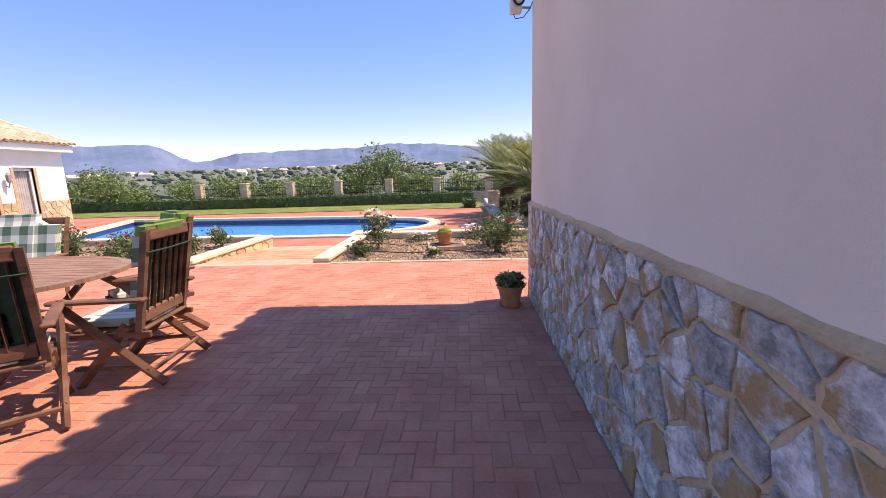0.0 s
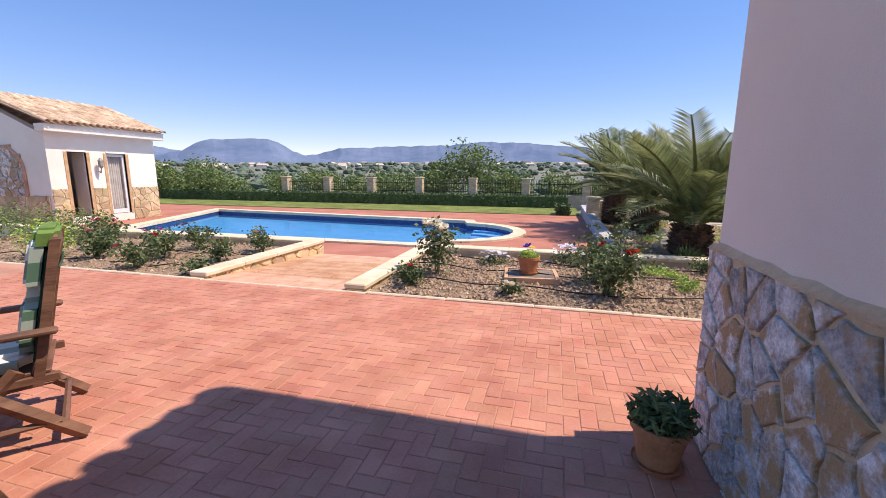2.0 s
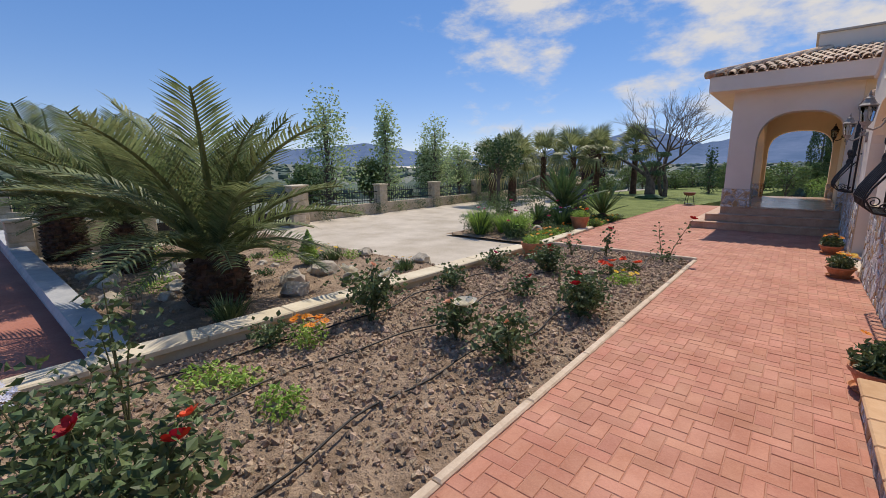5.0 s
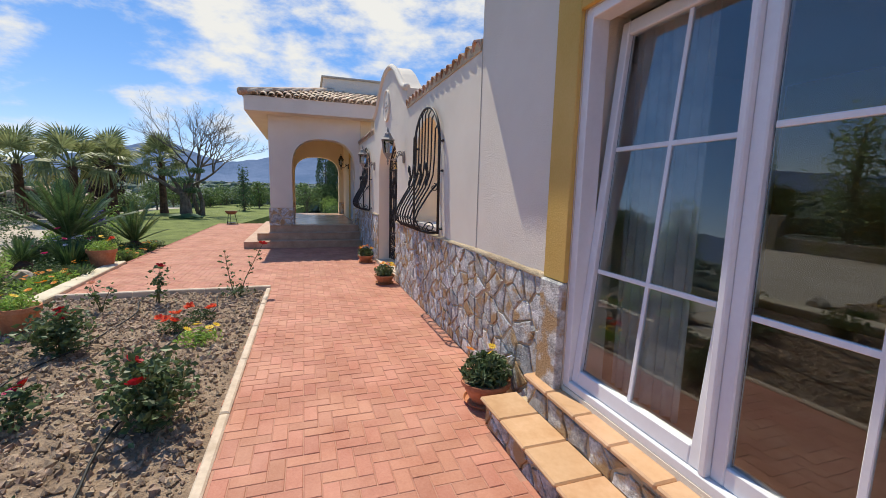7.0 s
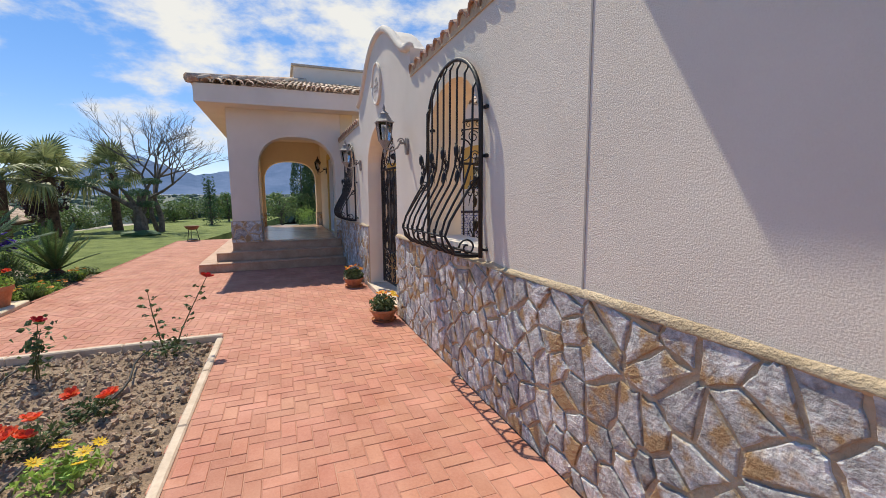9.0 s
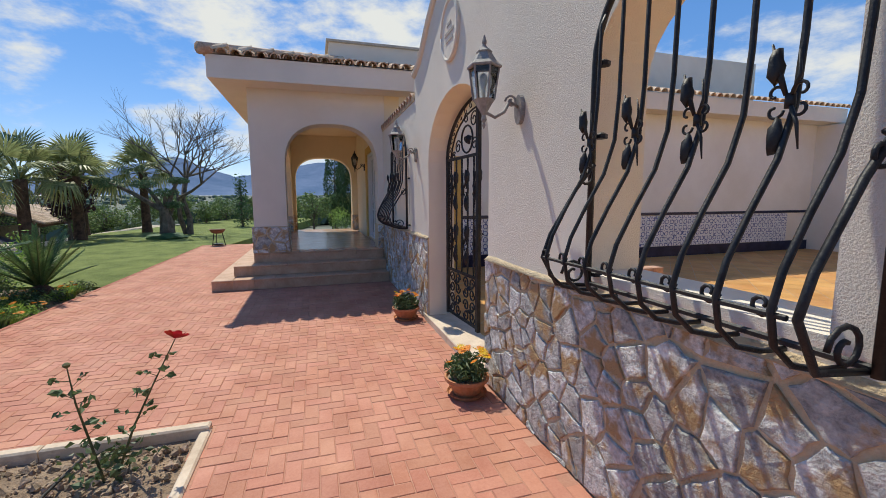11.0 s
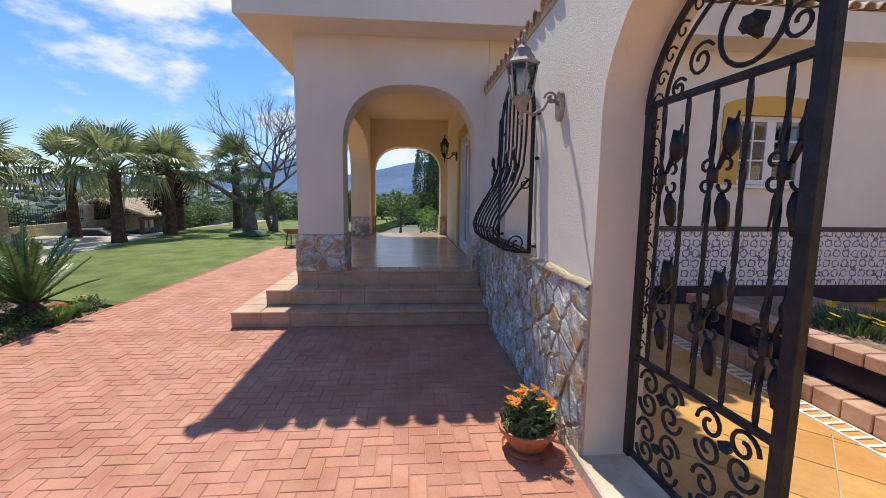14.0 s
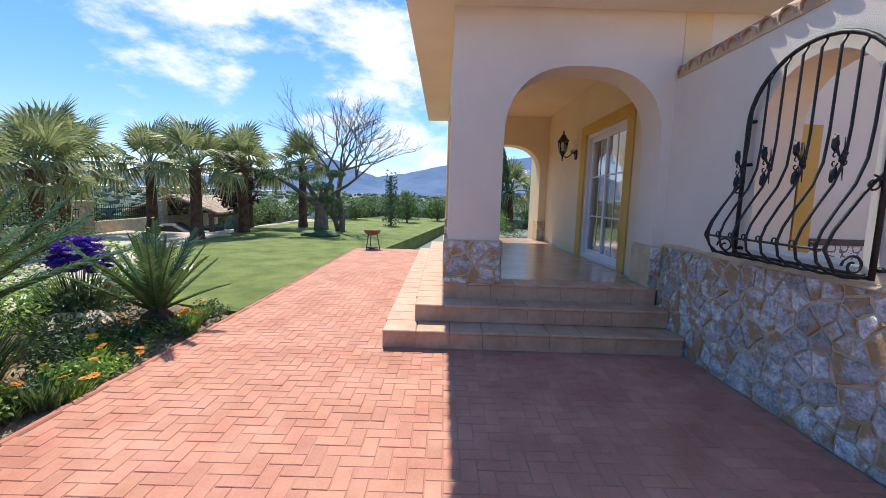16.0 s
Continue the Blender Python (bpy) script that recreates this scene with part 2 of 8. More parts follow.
UPVC = mat("white_upvc", (0.74, 0.73, 0.74), (0.82, 0.82, 0.83), rough=0.35, scale=2, fine=30, bump=0.0)
GLASS = glass_mat("window_glass")
# near-black wall colour that carries the shade of unlit rooms
ROOM_SHADE = mat("painted_room_shade", (0.05, 0.045, 0.04), (0.10, 0.09, 0.08), rough=0.8)
CURTAIN = mat("grey_curtain", (0.40, 0.38, 0.36), (0.58, 0.55, 0.52), rough=0.95, scale=4, fine=70)
LEAF_ROSE = mat("rose_leaf", (0.058, 0.095, 0.035), (0.15, 0.21, 0.085), rough=0.5, vary="island", spread=0.35, bump=0, trans=0.25)
LEAF_LIGHT = mat("light_leaf", (0.214, 0.363, 0.066), (0.429, 0.594, 0.132), rough=0.55, vary="island", spread=0.3, bump=0, trans=0.3)
LEAF_DARK = mat("dark_leaf", (0.036, 0.083, 0.030), (0.099, 0.165, 0.058), rough=0.55, vary="island", spread=0.35, bump=0, trans=0.2)
LEAF_OLIVE = mat("orchard_leaf", (0.10, 0.155, 0.052), (0.22, 0.305, 0.105), rough=0.6, vary="island", spread=0.35, bump=0, trans=0.25)
LEAF_POPLAR = mat("silver_leaf", (0.247, 0.330, 0.148), (0.495, 0.600, 0.314), rough=0.6, vary="island", spread=0.3, bump=0, trans=0.5)
LEAF_PURPLE = mat("purple_leaf", (0.070, 0.035, 0.049), (0.140, 0.070, 0.084), rough=0.6, vary="island", spread=0.3, bump=0, trans=0.2)
LEAF_PINE = mat("pine_leaf", (0.049, 0.099, 0.046), (0.124, 0.206, 0.099), rough=0.7, vary="island", spread=0.3, bump=0, trans=0.15)
FROND = mat("palm_frond", (0.095, 0.135, 0.048), (0.26, 0.31, 0.135), rough=0.5, vary="island", spread=0.35, bump=0, trans=0.35)
FAN = mat("fan_leaf", (0.16, 0.185, 0.07), (0.34, 0.37, 0.17), rough=0.45, vary="island", spread=0.35, bump=0, trans=0.35)
CYCAD = mat("cycad_leaf", (0.055, 0.11, 0.04), (0.13, 0.22, 0.08), rough=0.4, vary="island", spread=0.3, bump=0, trans=0.2)
DEADFROND = mat("dry_frond", (0.495, 0.396, 0.165), (0.600, 0.600, 0.297), rough=0.8, vary="island", spread=0.3, bump=0, trans=0.2)
BARK = mat("palm_bark", (0.05, 0.03, 0.02), (0.15, 0.09, 0.055), rough=0.95, scale=6, fine=30, bump=0.8, vary="island", spread=0.35)
TRUNK = mat("grey_bark", (0.09, 0.07, 0.055), (0.20, 0.165, 0.135), rough=0.95, scale=6, fine=30, bump=0.6)
STEM = mat("green_stem", (0.07, 0.08, 0.03), (0.15, 0.14, 0.06), rough=0.7, scale=9)
ROCK = mat("garden_rock", (0.36, 0.30, 0.23), (0.62, 0.55, 0.45), rough=0.95, scale=4, fine=24, bump=0.8, depth=0.02, vary="local object", spread=0.15)
SPLIT = mat("split_block", (0.46, 0.37, 0.25), (0.66, 0.56, 0.42), rough=0.95, scale=5, fine=30, bump=0.7, vary="island", spread=0.12)
# distance haze on the hills is put into this flat blue base colour
HAZE_HILL = mat("haze_tinted_hills", (0.10, 0.155, 0.255), (0.155, 0.21, 0.32), rough=1.0, scale=0.006, fine=0.03, bump=0.0, spec=0.0)
POOL_BLUE = mat("pool_mosaic", (0.05, 0.27, 0.49), (0.09, 0.35, 0.58), rough=0.4, scale=2, fine=25, bump=0.05)
POOL_BAND = mat("pool_band_tile", (0.01, 0.04, 0.14), (0.04, 0.12, 0.30), rough=0.3, scale=14, fine=40, bump=0.05)
WATER = water_mat()
HOSE = mat("black_hose", (0.012, 0.012, 0.012), (0.03, 0.028, 0.025), rough=0.6)


def petal(name, c):
    return mat(name, tuple(v * 0.75 for v in c), tuple(min(1, v * 1.1) for v in c), rough=0.6, scale=30, bump=0, vary="island", spread=0.15, trans=0.25)


P_RED, P_PINK, P_WHITE = petal("red_petal", (0.42, 0.01, 0.015)), petal("pink_petal", (0.62, 0.03, 0.16)), petal("white_petal", (0.85, 0.80, 0.66))
P_ORANGE, P_YELLOW, P_CORAL = petal("orange_petal", (0.85, 0.27, 0.01)), petal("yellow_petal", (0.85, 0.55, 0.02)), petal("coral_petal", (0.85, 0.13, 0.05))
P_DAISY, P_VIOLET, P_PEACH = petal("daisy_petal", (0.72, 0.72, 0.86)), petal("violet_petal", (0.10, 0.04, 0.42)), petal("peach_petal", (0.85, 0.42, 0.28))


# ---- mesh tools ----
RNG = random.Random(7)


class Geo:
    """Gathers vertices and faces of one mesh."""

    def __init__(self):
        self.v, self.f = [], []

    def add(self, verts, faces):
        k = len(self.v)
        self.v.extend(tuple(p) for p in verts)
        self.f.extend(tuple(i + k for i in f) for f in faces)
        return self

    def box(self, a, b, c=0.0):
        """Box from corner a to corner b, with edges chamfered by c."""
        (x0, y0, z0), (x1, y1, z1) = a, b
        if c <= 0:
            v = [(x, y, z) for z in (z0, z1) for y in (y0, y1) for x in (x0, x1)]
            return self.add(v, [(0, 2, 3, 1), (4, 5, 7, 6), (0, 1, 5, 4), (2, 6, 7, 3), (0, 4, 6, 2), (1, 3, 7, 5)])
        c = min(c, (x1 - x0) / 2.1, (y1 - y0) / 2.1, (z1 - z0) / 2.1)
        bm = bmesh.new()
        bmesh.ops.create_cube(bm, size=1.0)
        for v in bm.verts:
            v.co = Vector(((x0 + x1) / 2 + v.co.x * (x1 - x0), (y0 + y1) / 2 + v.co.y * (y1 - y0), (z0 + z1) / 2 + v.co.z * (z1 - z0)))
        bmesh.ops.bevel(bm, geom=bm.edges[:], offset=c, segments=1, affect="EDGES")
        return self.take(bm)

    def take(self, bm, m=None):
        bm.verts.index_update()
        self.add([(m @ v.co if m else v.co) for v in bm.verts], [[v.index for v in f.verts] for f in bm.faces])
        bm.free()
        return self

    def tube(self, pts, r, n=6, caps=True, flat=1.0):
        """Round bar through the points; r is one radius or one per point."""
        pts = [Vector(p) for p in pts]
        rs = r if isinstance(r, (list, tuple)) else [r] * len(pts)
        rings, last = [], None
        for i, p in enumerate(pts):
            d = (pts[min(i + 1, len(pts) - 1)] - pts[max(i - 1, 0)]).normalized()
            a = last if last is not None and abs(last.dot(d)) < 0.95 else (Vector((0, 0, 1)) if abs(d.z) < 0.9 else Vector((1, 0, 0)))
            u = (a - d * a.dot(d)).normalized()
            last = u
            w = d.cross(u)
            rings.append([p + (u * math.cos(2 * math.pi * k / n) + w * math.sin(2 * math.pi * k / n) * flat) * rs[i] for k in range(n)])
        f = [(i * n + k, i * n + (k + 1) % n, (i + 1) * n + (k + 1) % n, (i + 1) * n + k) for i in range(len(pts) - 1) for k in range(n)]
        if caps:
            f += [tuple(range(n - 1, -1, -1)), tuple((len(pts) - 1) * n + k for k in range(n))]
        return self.add([q for ring in rings for q in ring], f)

    def lathe(self, profile, n=20, at=(0, 0, 0)):
        """Turned shape from (radius, height) pairs."""
        v = [(at[0] + r * math.cos(2 * math.pi * k / n), at[1] + r * math.sin(2 * math.pi * k / n), at[2] + z) for r, z in profile for k in range(n)]
        f = [(i * n + k, i * n + (k + 1) % n, (i + 1) * n + (k + 1) % n, (i + 1) * n + k) for i in range(len(profile) - 1) for k in range(n)]
        f += [tuple(range(n - 1, -1, -1)), tuple((len(profile) - 1) * n + k for k in range(n))]
        return self.add(v, f)

    def blob(self, c, r, sub=2, rough=0.2, squash=1.0, seed=0):
        """Uneven lump."""
        bm = bmesh.new()
        bmesh.ops.create_icosphere(bm, subdivisions=sub, radius=1.0)
        for v in bm.verts:
            k = 1 + rough * noise.noise(v.co * 1.7 + Vector((seed * 3.1, seed * 1.7, seed)))
            v.co = Vector((c[0] + v.co.x * r * k, c[1] + v.co.y * r * k, c[2] + v.co.z * r * k * squash))
        return self.take(bm)

    def leaves(self, centres, size, rng, lift=0.3, aspect=0.55):
        """Small folded leaves at the given centres, turned at random."""
        for c in centres:
            c = Vector(c)
            s = size * rng.uniform(0.65, 1.3)
            d = Vector((rng.gauss(0, 1), rng.gauss(0, 1), rng.gauss(0, 0.6) + lift)).normalized()
            u = d.cross(Vector((rng.gauss(0, 1), rng.gauss(0, 1), rng.gauss(0, 1)))).normalized()
            w = d.cross(u) * s * 0.12
            self.add([c - d * s * 0.5, c + u * s * aspect * 0.5 + w, c + d * s * 0.5, c - u * s * aspect * 0.5 + w], [(0, 1, 2), (0, 2, 3)])
        return self

    def mesh(self, name, material, smooth=False):
        me = bpy.data.meshes.new(name)
        me.from_pydata(self.v, [], self.f)
        me.update()
        me.materials.append(material)
        if smooth:
            me.polygons.foreach_set("use_smooth", [True] * len(me.polygons))
        return me


def obj(name, g, material, parent=None, label="", category="", kind="", group="", smooth=False, m=None):
    """One mesh object; a part where a parent is given."""
    ob = new(name, g.mesh(name, material, smooth) if isinstance(g, Geo) else g)
    if parent is not None:
        ob.parent = parent
    if m is not None:
        ob.matrix_basis = m
    return tagged(ob, label, category, group, kind)


part = obj


def thing(name, at, label, category, group="", kind="", turn=0.0, scale=1.0):
    """An Empty at a thing's base, which parents its parts."""
    e = new(name)
    e.matrix_basis = pose(*at, 0, 0, turn) @ Matrix.Scale(scale, 4)
    e.empty_display_size = 0.1
    return tagged(e, label, category, group, kind)


def plate(outline, holes, place, thick):
    """A slab with holes: 2D loops (u, v), placed by place(u, v, w), w from 0 to thick."""
    g = Geo()
    loops = [outline] + list(holes)
    flat = [p for lp in loops for p in lp]
    tris = tessellate_polygon([[Vector((u, v, 0)) for u, v in lp] for lp in loops])
    n = len(flat)
    g.add([place(u, v, 0) for u, v in flat] + [place(u, v, thick) for u, v in flat], [tuple(t) for t in tris] + [tuple(i + n for i in reversed(t)) for t in tris])
    k = 0
    for lp in loops:
        m = len(lp)
        g.f += [(k + i, k + (i + 1) % m, n + k + (i + 1) % m, n + k + i) for i in range(m)]
        k += m
    bm = bmesh.new()
    bm_v = [bm.verts.new(p) for p in g.v]
    for f in g.f:
        try:
            bm.faces.new([bm_v[i] for i in f])
        except ValueError:
            pass
    bmesh.ops.recalc_face_normals(bm, faces=bm.faces[:])
    return Geo().take(bm)


def arch_loop(u0, u1, v0, spring, top, n=14):
    """Opening with an arched head: loop of (u, v)."""
    c, r, h = (u0 + u1) / 2, (u1 - u0) / 2, top - spring
    return [(u0, v0), (u1, v0)] + [(c + r * math.cos(math.pi * k / n), spring + h * math.sin(math.pi * k / n)) for k in range(n + 1)]


def rounded_loop(u0, u1, v0, spring, top, n=8, e=2.6):
    """Opening with a flattened, basket-shaped head."""
    c, r, h = (u0 + u1) / 2, (u1 - u0) / 2, top - spring
    pts = []
    for k in range(2 * n + 1):
        a = math.pi * k / (2 * n)
        ca, sa = math.cos(a), math.sin(a)
        pts.append((c + r * math.copysign(abs(ca) ** (2 / e), ca), spring + h * abs(sa) ** (2 / e)))
    return [(u0, v0), (u1, v0)] + pts


def clip(poly, nx, ny, d):
    """The part of a polygon where nx*x + ny*y <= d."""
    out = []
    for i, p in enumerate(poly):
        q = poly[(i + 1) % len(poly)]
        a, b = nx * p[0] + ny * p[1] - d, nx * q[0] + ny * q[1] - d
        if a <= 0:
            out.append(p)
        if a * b < 0:
            s = a / (a - b)
            out.append((p[0] + (q[0] - p[0]) * s, p[1] + (q[1] - p[1]) * s))
    return out


def stone_cells(w, h, size, seed, gap=0.007):
    """Irregular stone outlines that fill a w x h field, with joints between."""
    r = random.Random(seed)
    nx, ny = max(1, round(w / size)), max(1, round(h / (size * 0.85)))
    pts = [((i + 0.5 + 0.42 * r.uniform(-1, 1) + (0.5 if j % 2 else 0)) * w / nx, (j + 0.5 + 0.42 * r.uniform(-1, 1)) * h / ny) for j in range(-1, ny + 1) for i in range(-1, nx + 1)]
    pts = [p for p in pts if r.random() > 0.26]
    cells = []
    for p in pts:
        if not (-size < p[0] < w + size and -size < p[1] < h + size):
            continue
        poly = [(0, 0), (w, 0), (w, h), (0, h)]
        for q in pts:
            dx, dy = q[0] - p[0], q[1] - p[1]
            d = math.hypot(dx, dy)
            if 0 < d < size * 3.2:
                poly = clip(poly, dx / d, dy / d, ((q[0] ** 2 + q[1] ** 2) - (p[0] ** 2 + p[1] ** 2)) / (2 * d) - gap * r.uniform(0.5, 1.5))
                if len(poly) < 3:
                    break
        if len(poly) >= 3:
            clean = [p0 for i, p0 in enumerate(poly) if math.hypot(p0[0] - poly[i - 1][0], p0[1] - poly[i - 1][1]) > 0.025]
            if len(clean) >= 3:
                cells.append(clean)
    return cells


def stone_geo(poly, place, proud, r):
    """One split stone: ragged outline, steep edge, a rough cleft face."""
    cx, cy = sum(p[0] for p in poly) / len(poly), sum(p[1] for p in poly) / len(poly)
    rag = []
    for i, p in enumerate(poly):
        q = poly[(i + 1) % len(poly)]
        d = math.hypot(q[0] - p[0], q[1] - p[1])
        rag.append(p)
        k = 1 if d < 0.07 else 2
        for m in range(k):
            t, j = (m + 1) / (k + 1), 1 - r.uniform(-0.02, 0.13)
            rag.append((cx + (p[0] + (q[0] - p[0]) * t - cx) * j, cy + (p[1] + (q[1] - p[1]) * t - cy) * j))
    n = len(rag)
    g = Geo()
    tx, ty, lift = r.uniform(-1.6, 1.6), r.uniform(-1.6, 1.6), r.uniform(0.75, 1.15)
    face = lambda x, y, q: proud * (lift * q + tx * (x - cx) + ty * (y - cy) + r.uniform(-0.07, 0.07))
    rings = [(1.0, 0.0), (0.97, 0.78), (0.90, 1.0), (0.5, 1.05)]
    v = []
    for k, q in rings:
        for x, y in rag:
            px, py = cx + (x - cx) * k, cy + (y - cy) * k
            v.append(place(px, py, face(px, py, q) if q else -0.004))
    v.append(place(cx, cy, face(cx, cy, 1.05)))
    f = []
    for k in range(n):
        j = (k + 1) % n
        f += [(w * n + k, w * n + j, (w + 1) * n + j, (w + 1) * n + k) for w in range(3)] + [(3 * n + k, 3 * n + j, 4 * n)]
    return g.add(v, f)


def stone_field(parent, w, h, place, seed, size=0.165, proud=0.018, material=None, joined=False):
    r = random.Random(seed + 100)
    whole = Geo()
    for poly in stone_cells(w, h, size, seed):
        g = stone_geo(poly, place, proud, r)
        if joined:
            whole.add(g.v, g.f)
        else:
            part("stone", g, material or SLATE, parent)
    if joined:
        part("stones", whole, material or SLATE_J, parent, kind="stuff")


def tile_row(g, p0, p1, out, r=0.085, length=0.42, tilt=-0.28, step=0.2, rng=RNG):
    """A row of curved roof tiles along an edge from p0 to p1, each pointing along out."""
    p0, p1, out = Vector(p0), Vector(p1), Vector(out).normalized()
    along = (p1 - p0)
    n = max(1, round(along.length / step))
    a = along.normalized()
    for i in range(n):
        b = p0 + along * ((i + 0.5) / n) + Vector((0, 0, rng.uniform(-0.006, 0.006)))
        d = (out + Vector((0, 0, tilt))).normalized()
        up = a.cross(d)
        if up.z < 0:
            up = -up
        v, m = [], 6
        for s, rr in ((-length, r * 0.9), (0.0, r * rng.uniform(0.97, 1.05))):
            for th in (1.0, 0.82):
                v += [b + d * s + a * math.cos(math.pi * k / m) * rr * th + up * math.sin(math.pi * k / m) * rr * th for k in range(m + 1)]
        q = m + 1
        f = []
        for k in range(m):
            f += [(k, k + 1, 2 * q + k + 1, 2 * q + k), (q + k + 1, q + k, 3 * q + k, 3 * q + k + 1), (2 * q + k, 2 * q + k + 1, 3 * q + k + 1, 3 * q + k), (k + 1, k, q + k, q + k + 1)]
        g.add(v, f)
    return g


def tiled_slope(g, e0, e1, up, rows, r=0.085, step=0.2, pitch=0.36, rng=RNG):
    """Rows of curved tiles from the eave line e0-e1 up a slope along the vector up."""
    e0, e1, up = Vector(e0), Vector(e1), Vector(up).normalized()
    h = Vector((up.x, up.y, 0)).normalized()
    t = -up.z / max(1e-6, math.hypot(up.x, up.y))
    for i in range(rows):
        tile_row(g, e0 + up * pitch * i, e1 + up * pitch * i, -h, r, pitch * 1.2, t, step, rng)
    return g


# ---- ground and distance ----
def terrain_z(x, y):
    """Level garden, valley floor below, land rising far away."""
    d = max(0.0, max(abs(x - 4) - 34, -14 - y, y - 27))
    # sunken yard of the carport
    low = 0.9 * min(1.0, max(0.0, (x - 27) / 1.5)) * min(1.0, max(0.0, (y - 17.2) / 1.5))
    if d <= 0:
        return -0.5 - low
    dip = -0.5 - low - 3.0 * min(1.0, d / 60)
    far = max(0.0, d - 60)
    az = math.degrees(math.atan2(x - 4, y - 6))
    tilt = 0.012 + 0.020 * min(1.0, max(0.0, (45 - az) / 30))
    return dip + far * tilt + 0.8 * noise.noise(Vector((x * 0.01, y * 0.01, 0))) * min(1, d / 60)


g = Geo()
rings, spokes = [0.01, 10, 20, 22, 23.5, 25, 26.5, 28, 30, 32, 34, 36, 38, 41, 44, 52, 62, 75, 95, 120, 160, 220, 300, 420, 600, 850, 1200, 1700, 2400], 144
for i, rr in enumerate(rings):
    for k in range(spokes):
        a = 2 * math.pi * k / spokes
        x, y = 4 + rr * math.cos(a), 6 + rr * math.sin(a)
        g.v.append((x, y, terrain_z(x, y)))
for i in range(len(rings) - 1):
    for k in range(spokes):
        g.f.append((i * spokes + k, (i + 1) * spokes + k, (i + 1) * spokes + (k + 1) % spokes, i * spokes + (k + 1) % spokes))
obj("ground", g, HAZE_FIELD, label="valley ground with pale fields reaching the horizon, haze tint in its colour", category="ground", kind="structure", smooth=True)


def ridge(name, dist, profile, depth, label):
    """A far mountain ridge: profile of (azimuth from +y to the right, elevation) in degrees."""
    g = Geo()
    pts = []
    for (a0, e0), (a1, e1) in zip(profile, profile[1:]):
        m = max(2, int(abs(a1 - a0) / 0.5))
        pts += [(a0 + (a1 - a0) * k / m, e0 + (e1 - e0) * k / m) for k in range(m)]
    pts.append(profile[-1])
    rows = 7
    for az, el in pts:
        jag = 0.14 * noise.noise(Vector((az * 0.9, el, dist * 0.01))) + 0.06 * noise.noise(Vector((az * 3, 2, dist * 0.01)))
        for j in range(rows):
            s = j / (rows - 1)
            rr = dist - depth * (1 - s)
            az_j = az + 0.8 * noise.noise(Vector((az * 0.25, s * 3, dist * 0.01)))
            z = math.tan(radians(el + jag)) * rr * s ** 1.25 + (1 - s) * rr * 0.01
            g.v.append((rr * math.sin(radians(az_j)), rr * math.cos(radians(az_j)) + 5, z))
    n = len(pts)
    for i in range(n - 1):
        for j in range(rows - 1):
            g.f.append((i * rows + j, (i + 1) * rows + j, (i + 1) * rows + j + 1, i * rows + j + 1))
    return obj(name, g, HAZE_HILL, label=label, category="mountain", kind="structure")


ridge("backdrop_mountain_far", 3300, [(-75, 2.6), (-62, 3.4), (-56, 3.5), (-50, 3.1), (-46, 2.5), (-38, 1.6)], 500, "pale far ridge with the haze put into its blue colour")
ridge("backdrop_mountain_west", 2300, [(-54, 1.2), (-49, 1.9), (-46.5, 2.6), (-44.3, 3.7), (-43.2, 4.05), (-42, 3.95), (-39.5, 4.2), (-37, 4.15), (-36, 3.9), (-34.6, 2.75), (-32.5, 2.2), (-28, 1.4)], 500, "flat-topped mountain coloured haze-blue")
ridge("backdrop_mountain_north", 2600, [(-38, 1.0), (-34, 2.0), (-31, 2.6), (-28.6, 3.3), (-25, 3.4), (-18.4, 3.75), (-14, 3.8), (-10, 4.3), (-6, 4.15), (-3.5, 4.1), (0.8, 3.65), (4, 3.4), (12, 2.7), (22, 2.6), (30, 2.2)], 600, "mountain range across the valley, coloured haze-blue")
ridge("backdrop_mountain_east", 2300, [(18, 1.8), (28, 2.6), (35, 3.1), (39.5, 3.5), (43.5, 3.0), (49, 1.9), (60, 1.9), (68, 3.0), (72, 4.2), (74.5, 4.9), (76, 4.6), (78.5, 3.6), (81, 2.8), (85, 3.5), (90, 4.6), (96, 5.2), (103, 6.2), (112, 6.0), (130, 5)], 700, "wooded hills rising to the east, coloured haze-blue")


def slab(name, outline, z0, z1, material, label, category, holes=(), kind="structure"):
    return obj(name, plate(outline, holes, lambda u, v, w: (u, v, z0 + w), z1 - z0), material, label=label, category=category, kind=kind)


ROSE_EDGE, BED_EAST, BED_BACK = 7.05, 9.15, 10.0
RAMP_W, RAMP_E = -4.62, -2.43
DECK_Z = -0.2
slab("yard", [(1.5, 10.6), (22, 10.6), (40, 13), (40, 17.2), (27, 17.2), (27, 21.5), (20, 21.5), (8, 18.6), (1.5, 18.6)], -0.5, -0.12, GRAVEL, "pale gravel drive in front of the gate", "gravel")
slab("pool_terrace", [(-26, 10.05), (1.2, 10.05), (1.2, 20.4), (-26, 20.4)], -0.45, DECK_Z, DECK, "red paved terrace around the swimming pool", "terrace",
     holes=[[(-12.4, 11.45), (-2.75, 11.45), (-2.75, 12.2)] + [(-2.85 + 2.2 * math.cos(a), 14.35 + 2.2 * math.sin(a)) for a in [radians(d) for d in range(-80, 81, 16)]] + [(-2.7, 17.25), (-15.2, 18.6)]])
slab("pool_lawn", [(-34, 20.4), (1.1, 20.4), (1.1, 24.4), (-34, 24.4)], -0.45, DECK_Z + 0.03, GRASS, "mown lawn strip behind the pool", "lawn")
slab("lawn", [(15.2, 10.1), (22.6, 10.1), (22.6, 9.2), (45, 6), (45, 12.6), (30, 16.4), (20, 14.6), (16, 12.6)], -0.5, 0.0, GRASS, "mown green lawn beside the paved path", "lawn")

